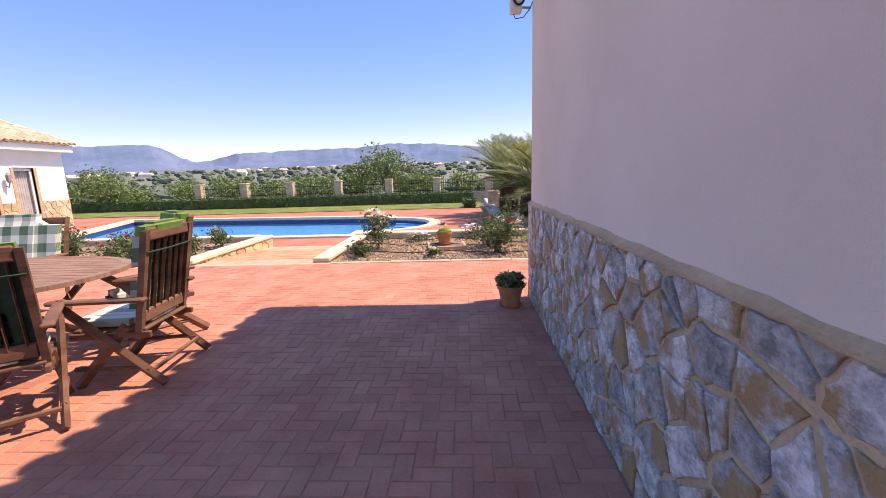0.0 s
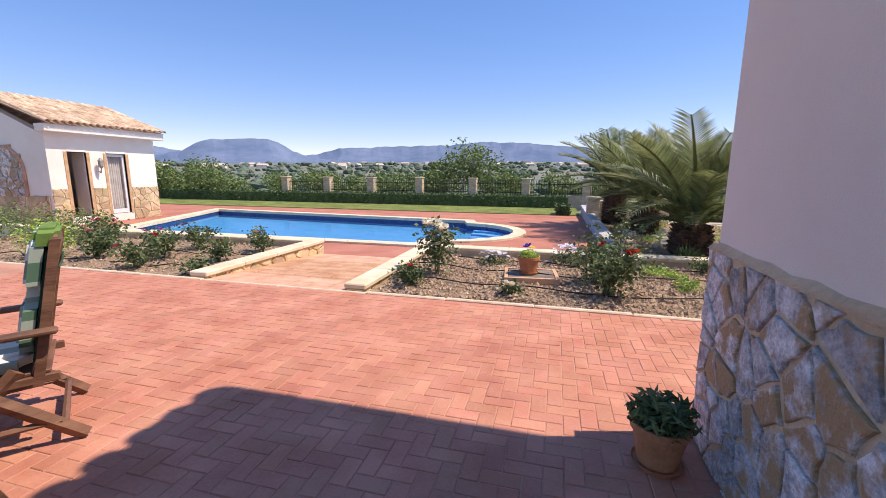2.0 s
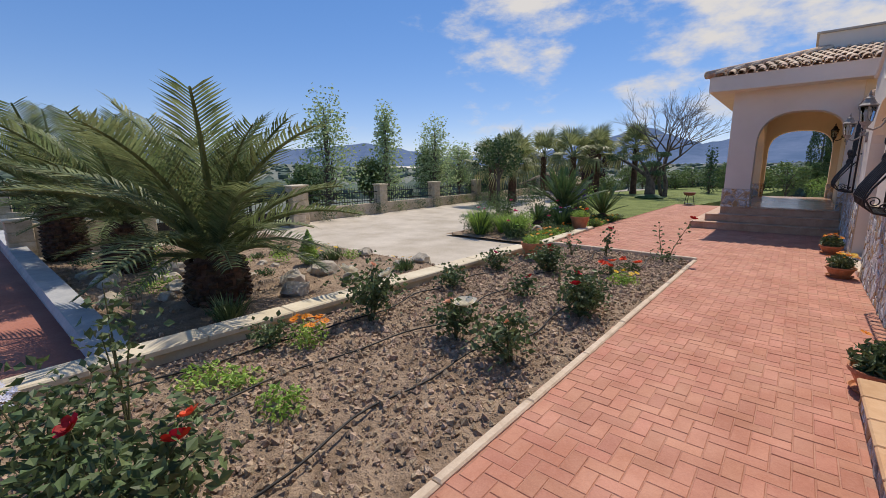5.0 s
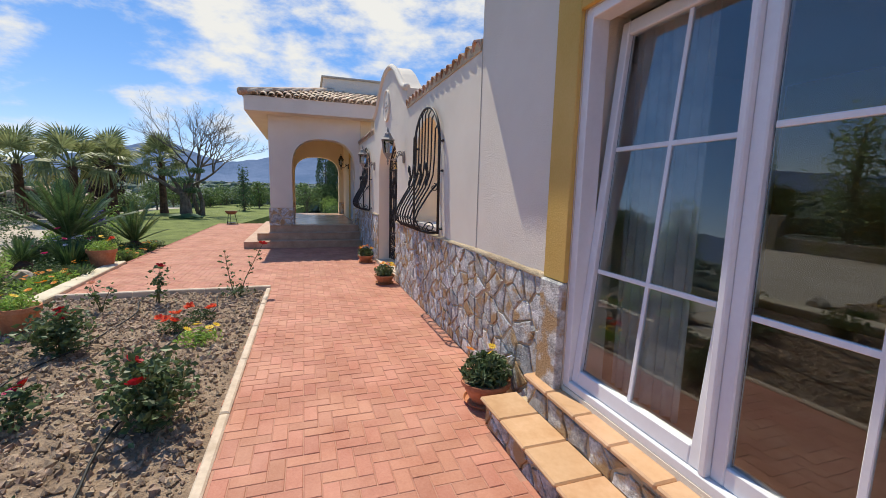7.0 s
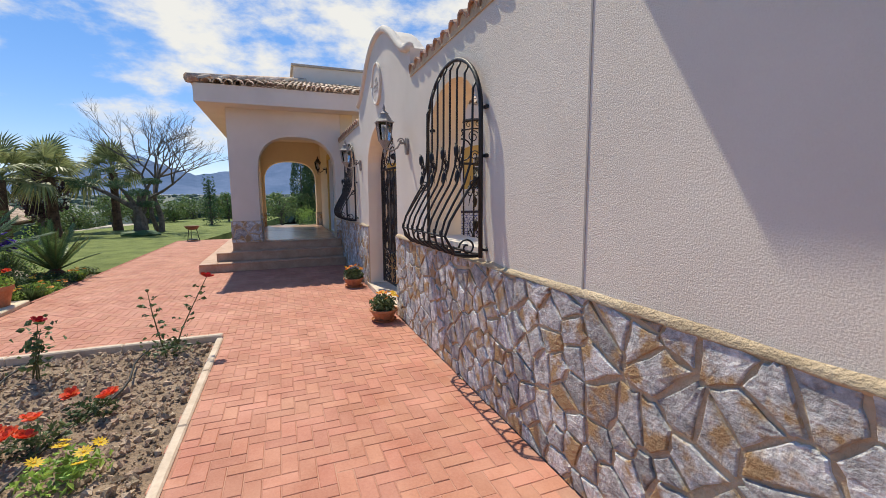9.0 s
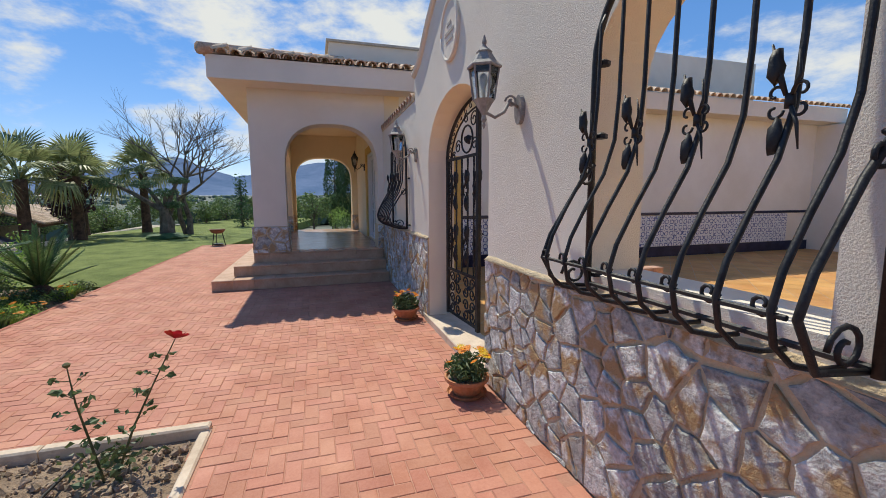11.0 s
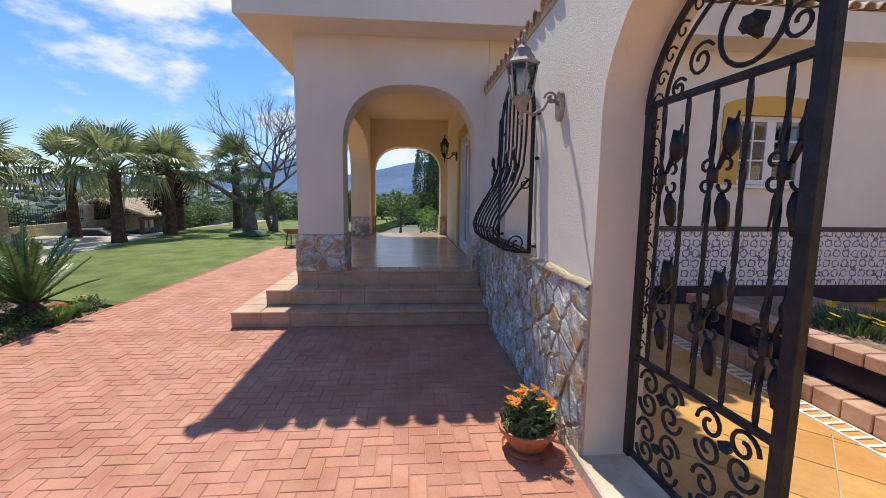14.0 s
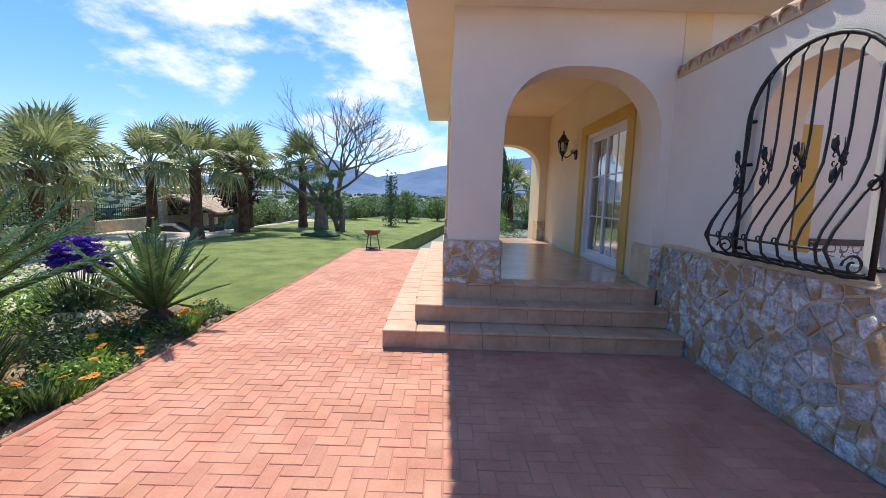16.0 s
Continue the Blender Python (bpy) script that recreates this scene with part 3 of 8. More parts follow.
# paving bed and kerbs
slab("terrace", [(-13, -6), (0.95, -6), (0.95, 4.9), (22.6, 4.9), (22.6, 10.02), (BED_EAST + 0.06, 10.02), (BED_EAST + 0.06, ROSE_EDGE - 0.03), (-13, ROSE_EDGE - 0.03)], -0.48, -0.004, JOINT, "sand-jointed bedding under the red pavers", "terrace")


def kerb_run(name, a, b, w, z0, z1, label, material=KERB, piece=1.0):
    """Kerb of butted lengths between two points."""
    a, b = Vector((*a, 0)), Vector((*b, 0))
    d = (b - a)
    n = max(1, round(d.length / piece))
    u, side = d.normalized(), Vector((-d.y, d.x, 0)).normalized() * w / 2
    e = tagged(new(name), label, "kerb", "", "structure")
    r = random.Random(len(name) + n)
    for i in range(n):
        p, q = a + u * (d.length * i / n + 0.003), a + u * (d.length * (i + 1) / n - 0.003)
        top = z1 + r.uniform(-0.004, 0.004)
        g = Geo()
        base = [p - side, q - side, q + side, p + side]
        c = 0.012
        ins = [p - side * (1 - c / w * 2) + u * c, q - side * (1 - c / w * 2) - u * c, q + side * (1 - c / w * 2) - u * c, p + side * (1 - c / w * 2) + u * c]
        v = [(k.x, k.y, z0) for k in base] + [(k.x, k.y, top - c) for k in base] + [(k.x, k.y, top) for k in ins]
        f = [(8, 9, 10, 11)]
        for k in range(4):
            j = (k + 1) % 4
            f += [(k, j, 4 + j, 4 + k), (4 + k, 4 + j, 8 + j, 8 + k)]
        part("kerb_stone", g.add(v, f), material, e)
    return e


kerb_run("bed_kerb_south", (RAMP_E + 0.3, ROSE_EDGE), (BED_EAST, ROSE_EDGE), 0.07, -0.2, 0.018, "thin whitish concrete edging along the rose bed")
kerb_run("bed_kerb_west", (-13, ROSE_EDGE), (RAMP_W, ROSE_EDGE), 0.07, -0.2, 0.012, "thin whitish concrete edging along the rose bed")
kerb_run("ramp_kerb", (RAMP_W, ROSE_EDGE), (RAMP_E + 0.3, ROSE_EDGE), 0.06, -0.2, 0.004, "flush pale edging across the top of the ramp")
kerb_run("bed_kerb_east", (BED_EAST, ROSE_EDGE - 0.03), (BED_EAST, 9.9), 0.08, -0.2, 0.05, "pale concrete edging at the end of the rose bed")
kerb_run("lawn_kerb", (12.2, 10.06), (22.6, 10.06), 0.06, -0.2, 0.004, "thin red edging between paving and lawn", DECK)


def coped_wall(name, a, b, w, z0, z1, label, face=None, seed=3, cop=0.07):
    """Low wall with stone-clad sides and a cream coping."""
    e = tagged(new(name), label, "low wall", "", "structure")
    a2, b2 = Vector((*a, 0)), Vector((*b, 0))
    d = b2 - a2
    L, u = d.length, d.normalized()
    s = Vector((-u.y, u.x, 0))
    m = Matrix((( u.x, s.x, 0, a2.x), (u.y, s.y, 0, a2.y), (0, 0, 1, 0), (0, 0, 0, 1)))
    core = Geo().box((0, -w / 2 + 0.03, z0), (L, w / 2 - 0.03, z1 - cop))
    part("core", core, MORTAR if face else COPING, e, m=m)
    n = max(1, round(L / 0.9))
    for i in range(n):
        part("coping_stone", Geo().box((L * i / n + 0.002, -w / 2 - 0.02, z1 - cop), (L * (i + 1) / n - 0.002, w / 2 + 0.02, z1), 0.014), COPING, e, m=m)
    if face:
        for sgn in face:
            stone_field(e, L, z1 - cop - z0, lambda x, y, o, sg=sgn: tuple(a2 + u * x + s * sg * (w / 2 - 0.03 + o) + Vector((0, 0, z0 + y))), seed + sgn, 0.26, 0.02, PALE_STONE, joined=True)
    return e


coped_wall("ramp_wall_west", (RAMP_W - 0.12, ROSE_EDGE + 0.04), (RAMP_W - 0.12, 10.25), 0.26, -0.45, 0.09, "low stone-clad ramp wall with a cream coping", face=(-1, 1))
coped_wall("ramp_wall_east", (RAMP_E + 0.12, ROSE_EDGE + 0.04), (RAMP_E + 0.12, 9.88), 0.26, -0.45, 0.09, "low stone-clad ramp wall with a cream coping", face=(-1, 1), seed=8)
coped_wall("bed_wall_east", (RAMP_E, 10.02), (8.0, 9.95), 0.26, -0.45, 0.13, "low rendered wall with cream coping behind the rose bed")
coped_wall("bed_wall_west", (-14, 10.05), (RAMP_W - 0.26, 10.05), 0.26, -0.45, 0.11, "low rendered wall with cream coping behind the rose bed")
coped_wall("bed_wall_end", (8.0, 9.95), (12.1, 10.15), 0.2, -0.45, 0.06, "low kerb wall with cream coping at the flower bed")
# ramp: laid tiles with grip ridges
ramp = tagged(new("ramp"), "sloping tiled ramp from the terrace down to the pool", "ramp", "", "structure")
g = Geo()
g.add([(RAMP_W, ROSE_EDGE, -0.5), (RAMP_E, ROSE_EDGE, -0.5), (RAMP_E, 10.25, -0.5), (RAMP_W, 10.25, -0.5), (RAMP_W, ROSE_EDGE, -0.01), (RAMP_E, ROSE_EDGE, -0.01), (RAMP_E, 10.25, DECK_Z - 0.008), (RAMP_W, 10.25, DECK_Z - 0.008)],
      [(4, 5, 6, 7), (0, 1, 5, 4), (1, 2, 6, 5), (2, 3, 7, 6), (3, 0, 4, 7)])
part("ramp_bed", g, GROUT, ramp)
RAMP_TILE = mat("ramp_tile", (0.50, 0.27, 0.16), (0.68, 0.42, 0.28), rough=0.75, scale=3, fine=30, bump=0.4, vary="island", spread=0.15)
for j in range(10):
    for i in range(7):
        x0, y0 = RAMP_W + i * 0.313 + 0.003, ROSE_EDGE + 0.04 + j * 0.315
        z = lambda y: -0.006 + (DECK_Z + 0.0) * (y - ROSE_EDGE) / 3.2
        g = Geo().add([(x0, y0, z(y0)), (x0 + 0.307, y0, z(y0)), (x0 + 0.307, y0 + 0.308, z(y0 + 0.308)), (x0, y0 + 0.308, z(y0 + 0.308))], [(0, 1, 2, 3)])
        if 2 <= j <= 6:
            for k in range(5):
                yy = y0 + 0.03 + k * 0.058
                g.add([(x0 + 0.01, yy, z(yy)), (x0 + 0.297, yy, z(yy)), (x0 + 0.297, yy + 0.014, z(yy) + 0.012), (x0 + 0.01, yy + 0.014, z(yy) + 0.012), (x0 + 0.297, yy + 0.028, z(yy + 0.028)), (x0 + 0.01, yy + 0.028, z(yy + 0.028))], [(0, 1, 2, 3), (3, 2, 4, 5)])
        part("ramp_tile", g, RAMP_TILE, ramp)


# rose beds: crumbly soil
def soil_bed(name, x0, y0, x1, y1, z, label, step=0.07, seed=1, clods=2600):
    g = Geo()
    nx, ny = int((x1 - x0) / step), int((y1 - y0) / step)
    for j in range(ny + 1):
        for i in range(nx + 1):
            x, y = x0 + (x1 - x0) * i / nx, y0 + (y1 - y0) * j / ny
            edge = min(1, min(i, nx - i) / 3, min(j, ny - j) / 3)
            h = 0.045 * noise.noise(Vector((x * 1.3, y * 1.3, seed))) + 0.035 * noise.noise(Vector((x * 5, y * 5, seed))) + 0.025 * noise.noise(Vector((x * 14, y * 14, seed)))
            g.v.append((x, y, z + edge * (h + 0.015)))
    for j in range(ny):
        for i in range(nx):
            a = j * (nx + 1) + i
            g.f.append((a, a + 1, a + nx + 2, a + nx + 1))
    bed = obj(name, g, SOIL, label=label, category="soil", kind="structure", smooth=True)
    r = random.Random(seed)
    g = Geo()
    octa = [(1, 0, 0), (-1, 0, 0), (0, 1, 0), (0, -1, 0), (0, 0, 1), (0, 0, -1)]
    of = [(0, 2, 4), (2, 1, 4), (1, 3, 4), (3, 0, 4), (2, 0, 5), (1, 2, 5), (3, 1, 5), (0, 3, 5)]
    for _ in range(clods):
        x, y = r.uniform(x0 + 0.05, x1 - 0.05), r.uniform(y0 + 0.05, y1 - 0.05)
        s = 0.007 + 0.038 * r.random() ** 3
        h = z + 0.045 * noise.noise(Vector((x * 1.3, y * 1.3, seed))) + 0.035 * noise.noise(Vector((x * 5, y * 5, seed))) + 0.02
        rot = Euler((r.uniform(0, 6), r.uniform(0, 6), r.uniform(0, 6))).to_matrix()
        g.add([rot @ (Vector(o) * s * r.uniform(0.6, 1.2)) + Vector((x, y, h)) for o in octa], of)
    part("clods", g, CLOD, bed, "loose clods of dry earth", kind="stuff")


soil_bed("rose_bed_soil", RAMP_E + 0.24, ROSE_EDGE + 0.03, BED_EAST - 0.03, 9.88, -0.03, "dry crumbly brown soil of the rose bed", seed=2, clods=24000)
soil_bed("rose_bed_soil_west", -12.5, ROSE_EDGE + 0.03, RAMP_W - 0.24, 9.93, -0.05, "dry crumbly brown soil of the second rose bed", step=0.1, seed=5, clods=3500)
soil_bed("flower_bed_soil", 9.2, 10.2, 16.0, 13.0, -0.06, "dark soil of the mixed flower bed by the lawn", step=0.14, seed=9, clods=1200)
soil_bed("palm_bed_soil", 1.5, 10.15, 6.2, 17.2, -0.09, "stony soil under the date palms", step=0.14, seed=11, clods=2500)


# ---- main house ----
SILL = 1.10          # top of the stone dado
FACE, WEST = 4.88, 0.93   # plaster faces


def dado(name, length, height, place, seed, label, skip=None):
    """Stone-clad dado: mortar panel, stones set proud, sloping mortar ledge."""
    e = tagged(new(name), label, "stone cladding", "", "structure")
    g = Geo()
    v = [place(0, 0, 0), place(length, 0, 0), place(length, height, 0), place(0, height, 0), place(0, 0, 0.015), place(length, 0, 0.015), place(length, height, 0.015), place(0, height, 0.015)]
    g.add(v, [(0, 3, 2, 1), (4, 5, 6, 7), (0, 1, 5, 4), (1, 2, 6, 5), (2, 3, 7, 6), (3, 0, 4, 7)])
    part("mortar", g, MORTAR, e)
    stone_field(e, length, height - 0.025, lambda x, y, o: place(x, y + 0.005, 0.012 + o), seed)
    g = Geo()
    n = max(2, int(length / 0.15))
    r = random.Random(seed)
    for i in range(n + 1):
        x = length * i / n
        g.v += [place(x, height - 0.03 + r.uniform(-0.012, 0.008), 0.012), place(x, height - 0.016, 0.036 + r.uniform(-0.006, 0.008)), place(x, height + 0.015 + r.uniform(-0.008, 0.012), 0.0)]
    for i in range(n):
        for k in range(2):
            g.f.append((i * 3 + k, i * 3 + 3 + k, i * 3 + 4 + k, i * 3 + 1 + k))
    part("ledge", g, MORTAR, e, "rough sloping mortar ledge", smooth=True)
    return e


W = lambda u, v, w: (u, FACE - w, v)
DOOR0, DOOR1, DOOR_TOP, DOOR_SILL = 2.02, 4.06, 2.72, 0.42
obj("wall_north", plate([(WEST, -0.1), (5.58, -0.1), (5.58, 4.4), (WEST, 4.4)], [[(DOOR0, DOOR_SILL), (DOOR1, DOOR_SILL), (DOOR1, DOOR_TOP), (DOOR0, DOOR_TOP)]], W, 0.32), PLASTER, label="cream textured plaster wall of the house", category="wall", kind="structure")
obj("wall_west", plate([(-8, -0.1), (FACE - 0.32, -0.1), (FACE - 0.32, 4.4), (-8, 4.4)], [], lambda u, v, w: (WEST + w, u, v), 0.32), PLASTER, label="cream textured plaster side wall of the house", category="wall", kind="structure")
obj("wall_east", plate([(-8, -0.1), (FACE - 0.32, -0.1), (FACE - 0.32, 4.4), (-8, 4.4)], [], lambda u, v, w: (5.58 - w, u, v), 0.32), PLASTER, label="cream plaster wall facing the courtyard", category="wall", kind="structure")
obj("wall_south", plate([(WEST, -0.1), (5.58, -0.1), (5.58, 4.4), (WEST, 4.4)], [], lambda u, v, w: (u, -8 + w, v), 0.3), PLASTER, label="cream plaster rear wall of the house", category="wall", kind="structure")
obj("floor_indoor", Geo().box((1.25, -7.7, 0.2), (5.26, FACE - 0.33, 0.38)), SALMON_TILE, label="tiled floor of the living room", category="floor", kind="structure")
obj("ceiling", Geo().box((1.25, -7.7, 2.9), (5.26, FACE - 0.33, 3.0)), WHITE_PLASTER, label="white ceiling of the living room", category="ceiling", kind="structure")
obj("wall_room", Geo().box((1.25, 1.2, 0.38), (5.26, 1.35, 2.9)), OCHRE, label="ochre inner wall of the living room", category="wall", kind="structure")
# roof with tiled eaves
roof = tagged(new("roof_house"), "low clay-tiled house roof with overhanging eaves", "roof", "", "structure")
part("eave_slab", Geo().box((WEST - 0.44, -8.4, 4.28), (6.36, FACE + 0.44, 4.42)), WHITE_PLASTER, roof)
g = Geo()
tile_row(g, (WEST - 0.44, -8.4, 4.44), (WEST - 0.44, FACE + 0.44, 4.44), (-1, 0, 0), 0.1, 0.5, -0.25, 0.23)
tile_row(g, (WEST - 0.44, FACE + 0.44, 4.44), (6.36, FACE + 0.44, 4.44), (0, 1, 0), 0.1, 0.5, -0.25, 0.23)
part("eave_tiles", g, TERRA_J, roof, "curved clay eave tiles", kind="stuff")
part("roof_slope", Geo().add([(WEST - 0.44, -8.4, 4.43), (6.36, -8.4, 4.43), (6.36, FACE + 0.44, 4.43), (WEST - 0.44, FACE + 0.44, 4.43), (3.3, -6, 5.2), (3.3, 2.5, 5.2)], [(0, 3, 5, 4), (2, 1, 4, 5), (3, 2, 5), (1, 0, 4)]), TERRA_J, roof)

dado("dado_west", 9.0, SILL, lambda x, y, o: (WEST - o, FACE + 0.045 - x, y), 21, "irregular grey and rust slate cladding with ochre mortar")
dado("dado_north", DOOR0 - 0.24 - WEST, SILL, lambda x, y, o: (WEST + x, FACE + o, y), 22, "irregular grey and rust slate cladding with ochre mortar")
dado("dado_north_east", 9.28 - DOOR1 - 0.24, SILL, lambda x, y, o: (DOOR1 + 0.24 + x, FACE + o, y), 23, "irregular grey and rust slate cladding with ochre mortar")
dado("dado_gate_side", 14.66 - 11.19, SILL, lambda x, y, o: (11.19 + x, FACE + o, y), 24, "irregular grey and rust slate cladding with ochre mortar")
# door surround
sur = tagged(new("door_surround"), "ochre painted door surround standing proud of the wall", "surround", "", "structure")
for a, b in (((DOOR0 - 0.24, FACE + 0.001, SILL), (DOOR0, FACE + 0.035, DOOR_TOP + 0.22)), ((DOOR1, FACE + 0.001, SILL), (DOOR1 + 0.24, FACE + 0.035, DOOR_TOP + 0.22)), ((DOOR0, FACE + 0.001, DOOR_TOP), (DOOR1, FACE + 0.035, DOOR_TOP + 0.22))):
    part("surround_band", Geo().box(a, b, 0.006), OCHRE, sur)
for x in (DOOR0 - 0.24, DOOR1):
    part("stone_foot", Geo().box((x, FACE + 0.001, 0.0), (x + 0.24, FACE + 0.06, SILL - 0.004), 0.01), SLATE, sur, "slate-clad foot of the surround")
for p in ((5.56, 2.55),):
    part("wall_joint", Geo().box((5.574, FACE - 0.01, SILL), (5.586, FACE + 0.004, 2.96)), GROUT, sur, "vertical expansion joint in the plaster")

# entrance steps
steps = tagged(new("terrace_steps"), "two salmon-tiled steps with slate risers below the glass door", "steps", "", "structure")
part("lower_core", Geo().box((1.6, FACE + 0.05, 0.0), (4.42, 5.24, 0.165)), MORTAR, steps)
part("upper_core", Geo().box((1.7, FACE - 0.32, 0.0), (4.3, 4.98, 0.355)), MORTAR, steps)
stone_field(steps, 2.82, 0.16, lambda x, y, o: (1.6 + x, 5.24 + o, y), 31, 0.2, 0.02)
stone_field(steps, 0.3, 0.16, lambda x, y, o: (4.42 + o, 4.94 + x, y), 32, 0.2, 0.02)
stone_field(steps, 2.6, 0.15, lambda x, y, o: (1.7 + x, 4.98 + o, 0.19 + y), 33, 0.2, 0.015)
for i in range(9):
    w = 2.9 / 9
    part("tread", Geo().box((1.56 + i * w + 0.002, 4.985, 0.165), (1.56 + (i + 1) * w - 0.002, 5.285, 0.195), 0.01), SALMON_TILE, steps)
    w = 2.68 / 9
    part("tread", Geo().box((1.66 + i * w + 0.002, FACE - 0.12, 0.355), (1.66 + (i + 1) * w - 0.002, 5.01, 0.39), 0.01), SALMON_TILE, steps)


def glazed_leaf(parent, x0, x1, z0, z1, y, cols=2, rows=3):
    """One door or window leaf with glazing bars."""
    leaf = part("door_leaf", Geo().box((x0, y - 0.03, z0), (x0 + 0.062, y + 0.03, z1), 0.006).box((x1 - 0.062, y - 0.03, z0), (x1, y + 0.03, z1), 0.006)
                .box((x0 + 0.062, y - 0.03, z0), (x1 - 0.062, y + 0.03, z0 + 0.09), 0.006).box((x0 + 0.062, y - 0.03, z1 - 0.08), (x1 - 0.062, y + 0.03, z1), 0.006), UPVC, parent)
    for c in range(1, cols):
        x = x0 + (x1 - x0) * c / cols
        part("glazing_bar", Geo().box((x - 0.013, y - 0.012, z0 + 0.09), (x + 0.013, y + 0.012, z1 - 0.08), 0.003), UPVC, leaf)
    for r_ in range(1, rows):
        z = z0 + (z1 - z0) * r_ / rows
        part("glazing_bar", Geo().box((x0 + 0.075, y - 0.0125, z - 0.013), (x1 - 0.075, y + 0.0125, z + 0.013), 0.003), UPVC, leaf)
    p = part("pane", Geo().box((x0 + 0.07, y - 0.004, z0 + 0.085), (x1 - 0.07, y + 0.004, z1 - 0.075)), GLASS, leaf)
    p.visible_shadow = False
    return leaf


door = tagged(new("door_1"), "white two-leaf glass door with glazing bars, one leaf tilted open", "door", "", "structure")
Y = FACE - 0.065
part("door_frame", Geo().box((DOOR0, Y - 0.06, DOOR_SILL), (DOOR0 + 0.06, Y + 0.06, DOOR_TOP), 0.005).box((DOOR1 - 0.06, Y - 0.06, DOOR_SILL), (DOOR1, Y + 0.06, DOOR_TOP), 0.005)
     .box((DOOR0 + 0.06, Y - 0.06, DOOR_TOP - 0.06), (DOOR1 - 0.06, Y + 0.06, DOOR_TOP), 0.005).box((DOOR0 + 0.06, Y - 0.06, DOOR_SILL), (DOOR1 - 0.06, Y + 0.06, DOOR_SILL + 0.05), 0.005), UPVC, door)
glazed_leaf(door, DOOR0 + 0.06, 3.035, DOOR_SILL + 0.05, DOOR_TOP - 0.06, Y - 0.005)
part("mullion", Geo().box((3.035, Y - 0.055, DOOR_SILL + 0.05), (3.07, Y + 0.055, DOOR_TOP - 0.06), 0.006), UPVC, door)
tilted = glazed_leaf(door, 3.07, DOOR1 - 0.06, DOOR_SILL + 0.05, DOOR_TOP - 0.06, Y + 0.01)
# the leaf is tilted inwards on its bottom hinges
tilted.matrix_basis = pose(0, Y + 0.01, DOOR_SILL + 0.05) @ pose(0, 0, 0, 5.0) @ pose(0, -Y - 0.01, -DOOR_SILL - 0.05)
tagged(tilted, "white door leaf tilted open at its head")


def curtain(x0, x1, z0, z1, y):
    g = Geo()
    n = 40
    for i in range(n + 1):
        x = x0 + (x1 - x0) * i / n
        o = 0.03 * math.sin(i * 1.1) + 0.015 * math.sin(i * 2.7)
        g.v += [(x, y + o, z0), (x, y + o * 0.8, z1)]
    for i in range(n):
        g.f.append((2 * i, 2 * i + 2, 2 * i + 3, 2 * i + 1))
    obj("curtain", g, CURTAIN, label="grey curtain hanging behind the glass door", category="curtain", smooth=True)


curtain(3.5, 4.02, 0.4, 2.68, FACE - 0.38)
curtain(2.08, 2.35, 0.4, 2.68, FACE - 0.42)

# ---- courtyard wall with the gate gable ----
GATE0, GATE1 = 9.28, 11.19
gc = (GATE0 + GATE1) / 2
half = [(0, 3.95), (0.2, 3.94), (0.4, 3.9), (0.62, 3.81), (0.855, 3.68), (1.0, 3.58), (1.15, 3.47), (1.33, 3.36), (1.5, 3.3), (1.65, 3.27)]
gable = [(gc + o, z) for o, z in reversed(half)] + [(gc - o, z) for o, z in half[1:]]
court_holes = [arch_loop(GATE0, GATE1, 0.08, 2.04, 2.72), arch_loop(6.82, 7.94, 1.2, 2.2, 2.62), arch_loop(12.4, 13.36, 1.2, 2.2, 2.62)]
obj("wall_courtyard", plate([(5.58, -0.1), (14.72, -0.1), (14.72, 2.95), (gc + 1.65, 2.95)] + gable + [(gc - 1.65, 2.95), (5.58, 2.95)], court_holes, W, 0.34), PLASTER, label="cream plaster courtyard wall with a curved gable over its arched gate", category="wall", kind="structure")
rim = Geo()
rim.tube([(x, FACE + 0.0, z + 0.01) for x, z in gable], 0.05, 8)
obj("gable_moulding", rim, PLASTER, label="rounded plaster moulding along the gate gable", category="moulding", kind="structure", smooth=True)
cope = tagged(new("wall_coping"), "curved clay tiles laid over the courtyard wall top", "coping", "", "structure")
g = Geo()
for x0, x1 in ((5.6, gc - 1.67), (gc + 1.67, 14.7)):
    tile_row(g, (x0, FACE + 0.02, 2.98), (x1, FACE + 0.02, 2.98), (0, 1, 0), 0.085, 0.3, -0.3, 0.2)
    tile_row(g, (x0, FACE - 0.44, 2.98), (x1, FACE - 0.44, 2.98), (0, -1, 0), 0.085, 0.3, -0.3, 0.2)
part("coping_tiles", g, TERRA_J, cope, kind="stuff")
for x0, x1 in ((5.6, gc - 1.67), (gc + 1.67, 14.7)):
    part("ridge_tiles", Geo().tube([(x0, FACE - 0.17, 3.06), (x1, FACE - 0.17, 3.06)], 0.11, 10), TERRA_J, cope, smooth=True)
    part("bedding", Geo().box((x0, FACE - 0.40, 2.945), (x1, FACE + 0.012, 3.05)), MORTAR, cope)
obj("gate_threshold", Geo().box((GATE0 + 0.01, FACE - 0.36, -0.02), (GATE1 + 0.12, FACE + 0.04, 0.085), 0.01), KERB, label="cream stone threshold under the gate", category="threshold", kind="structure")


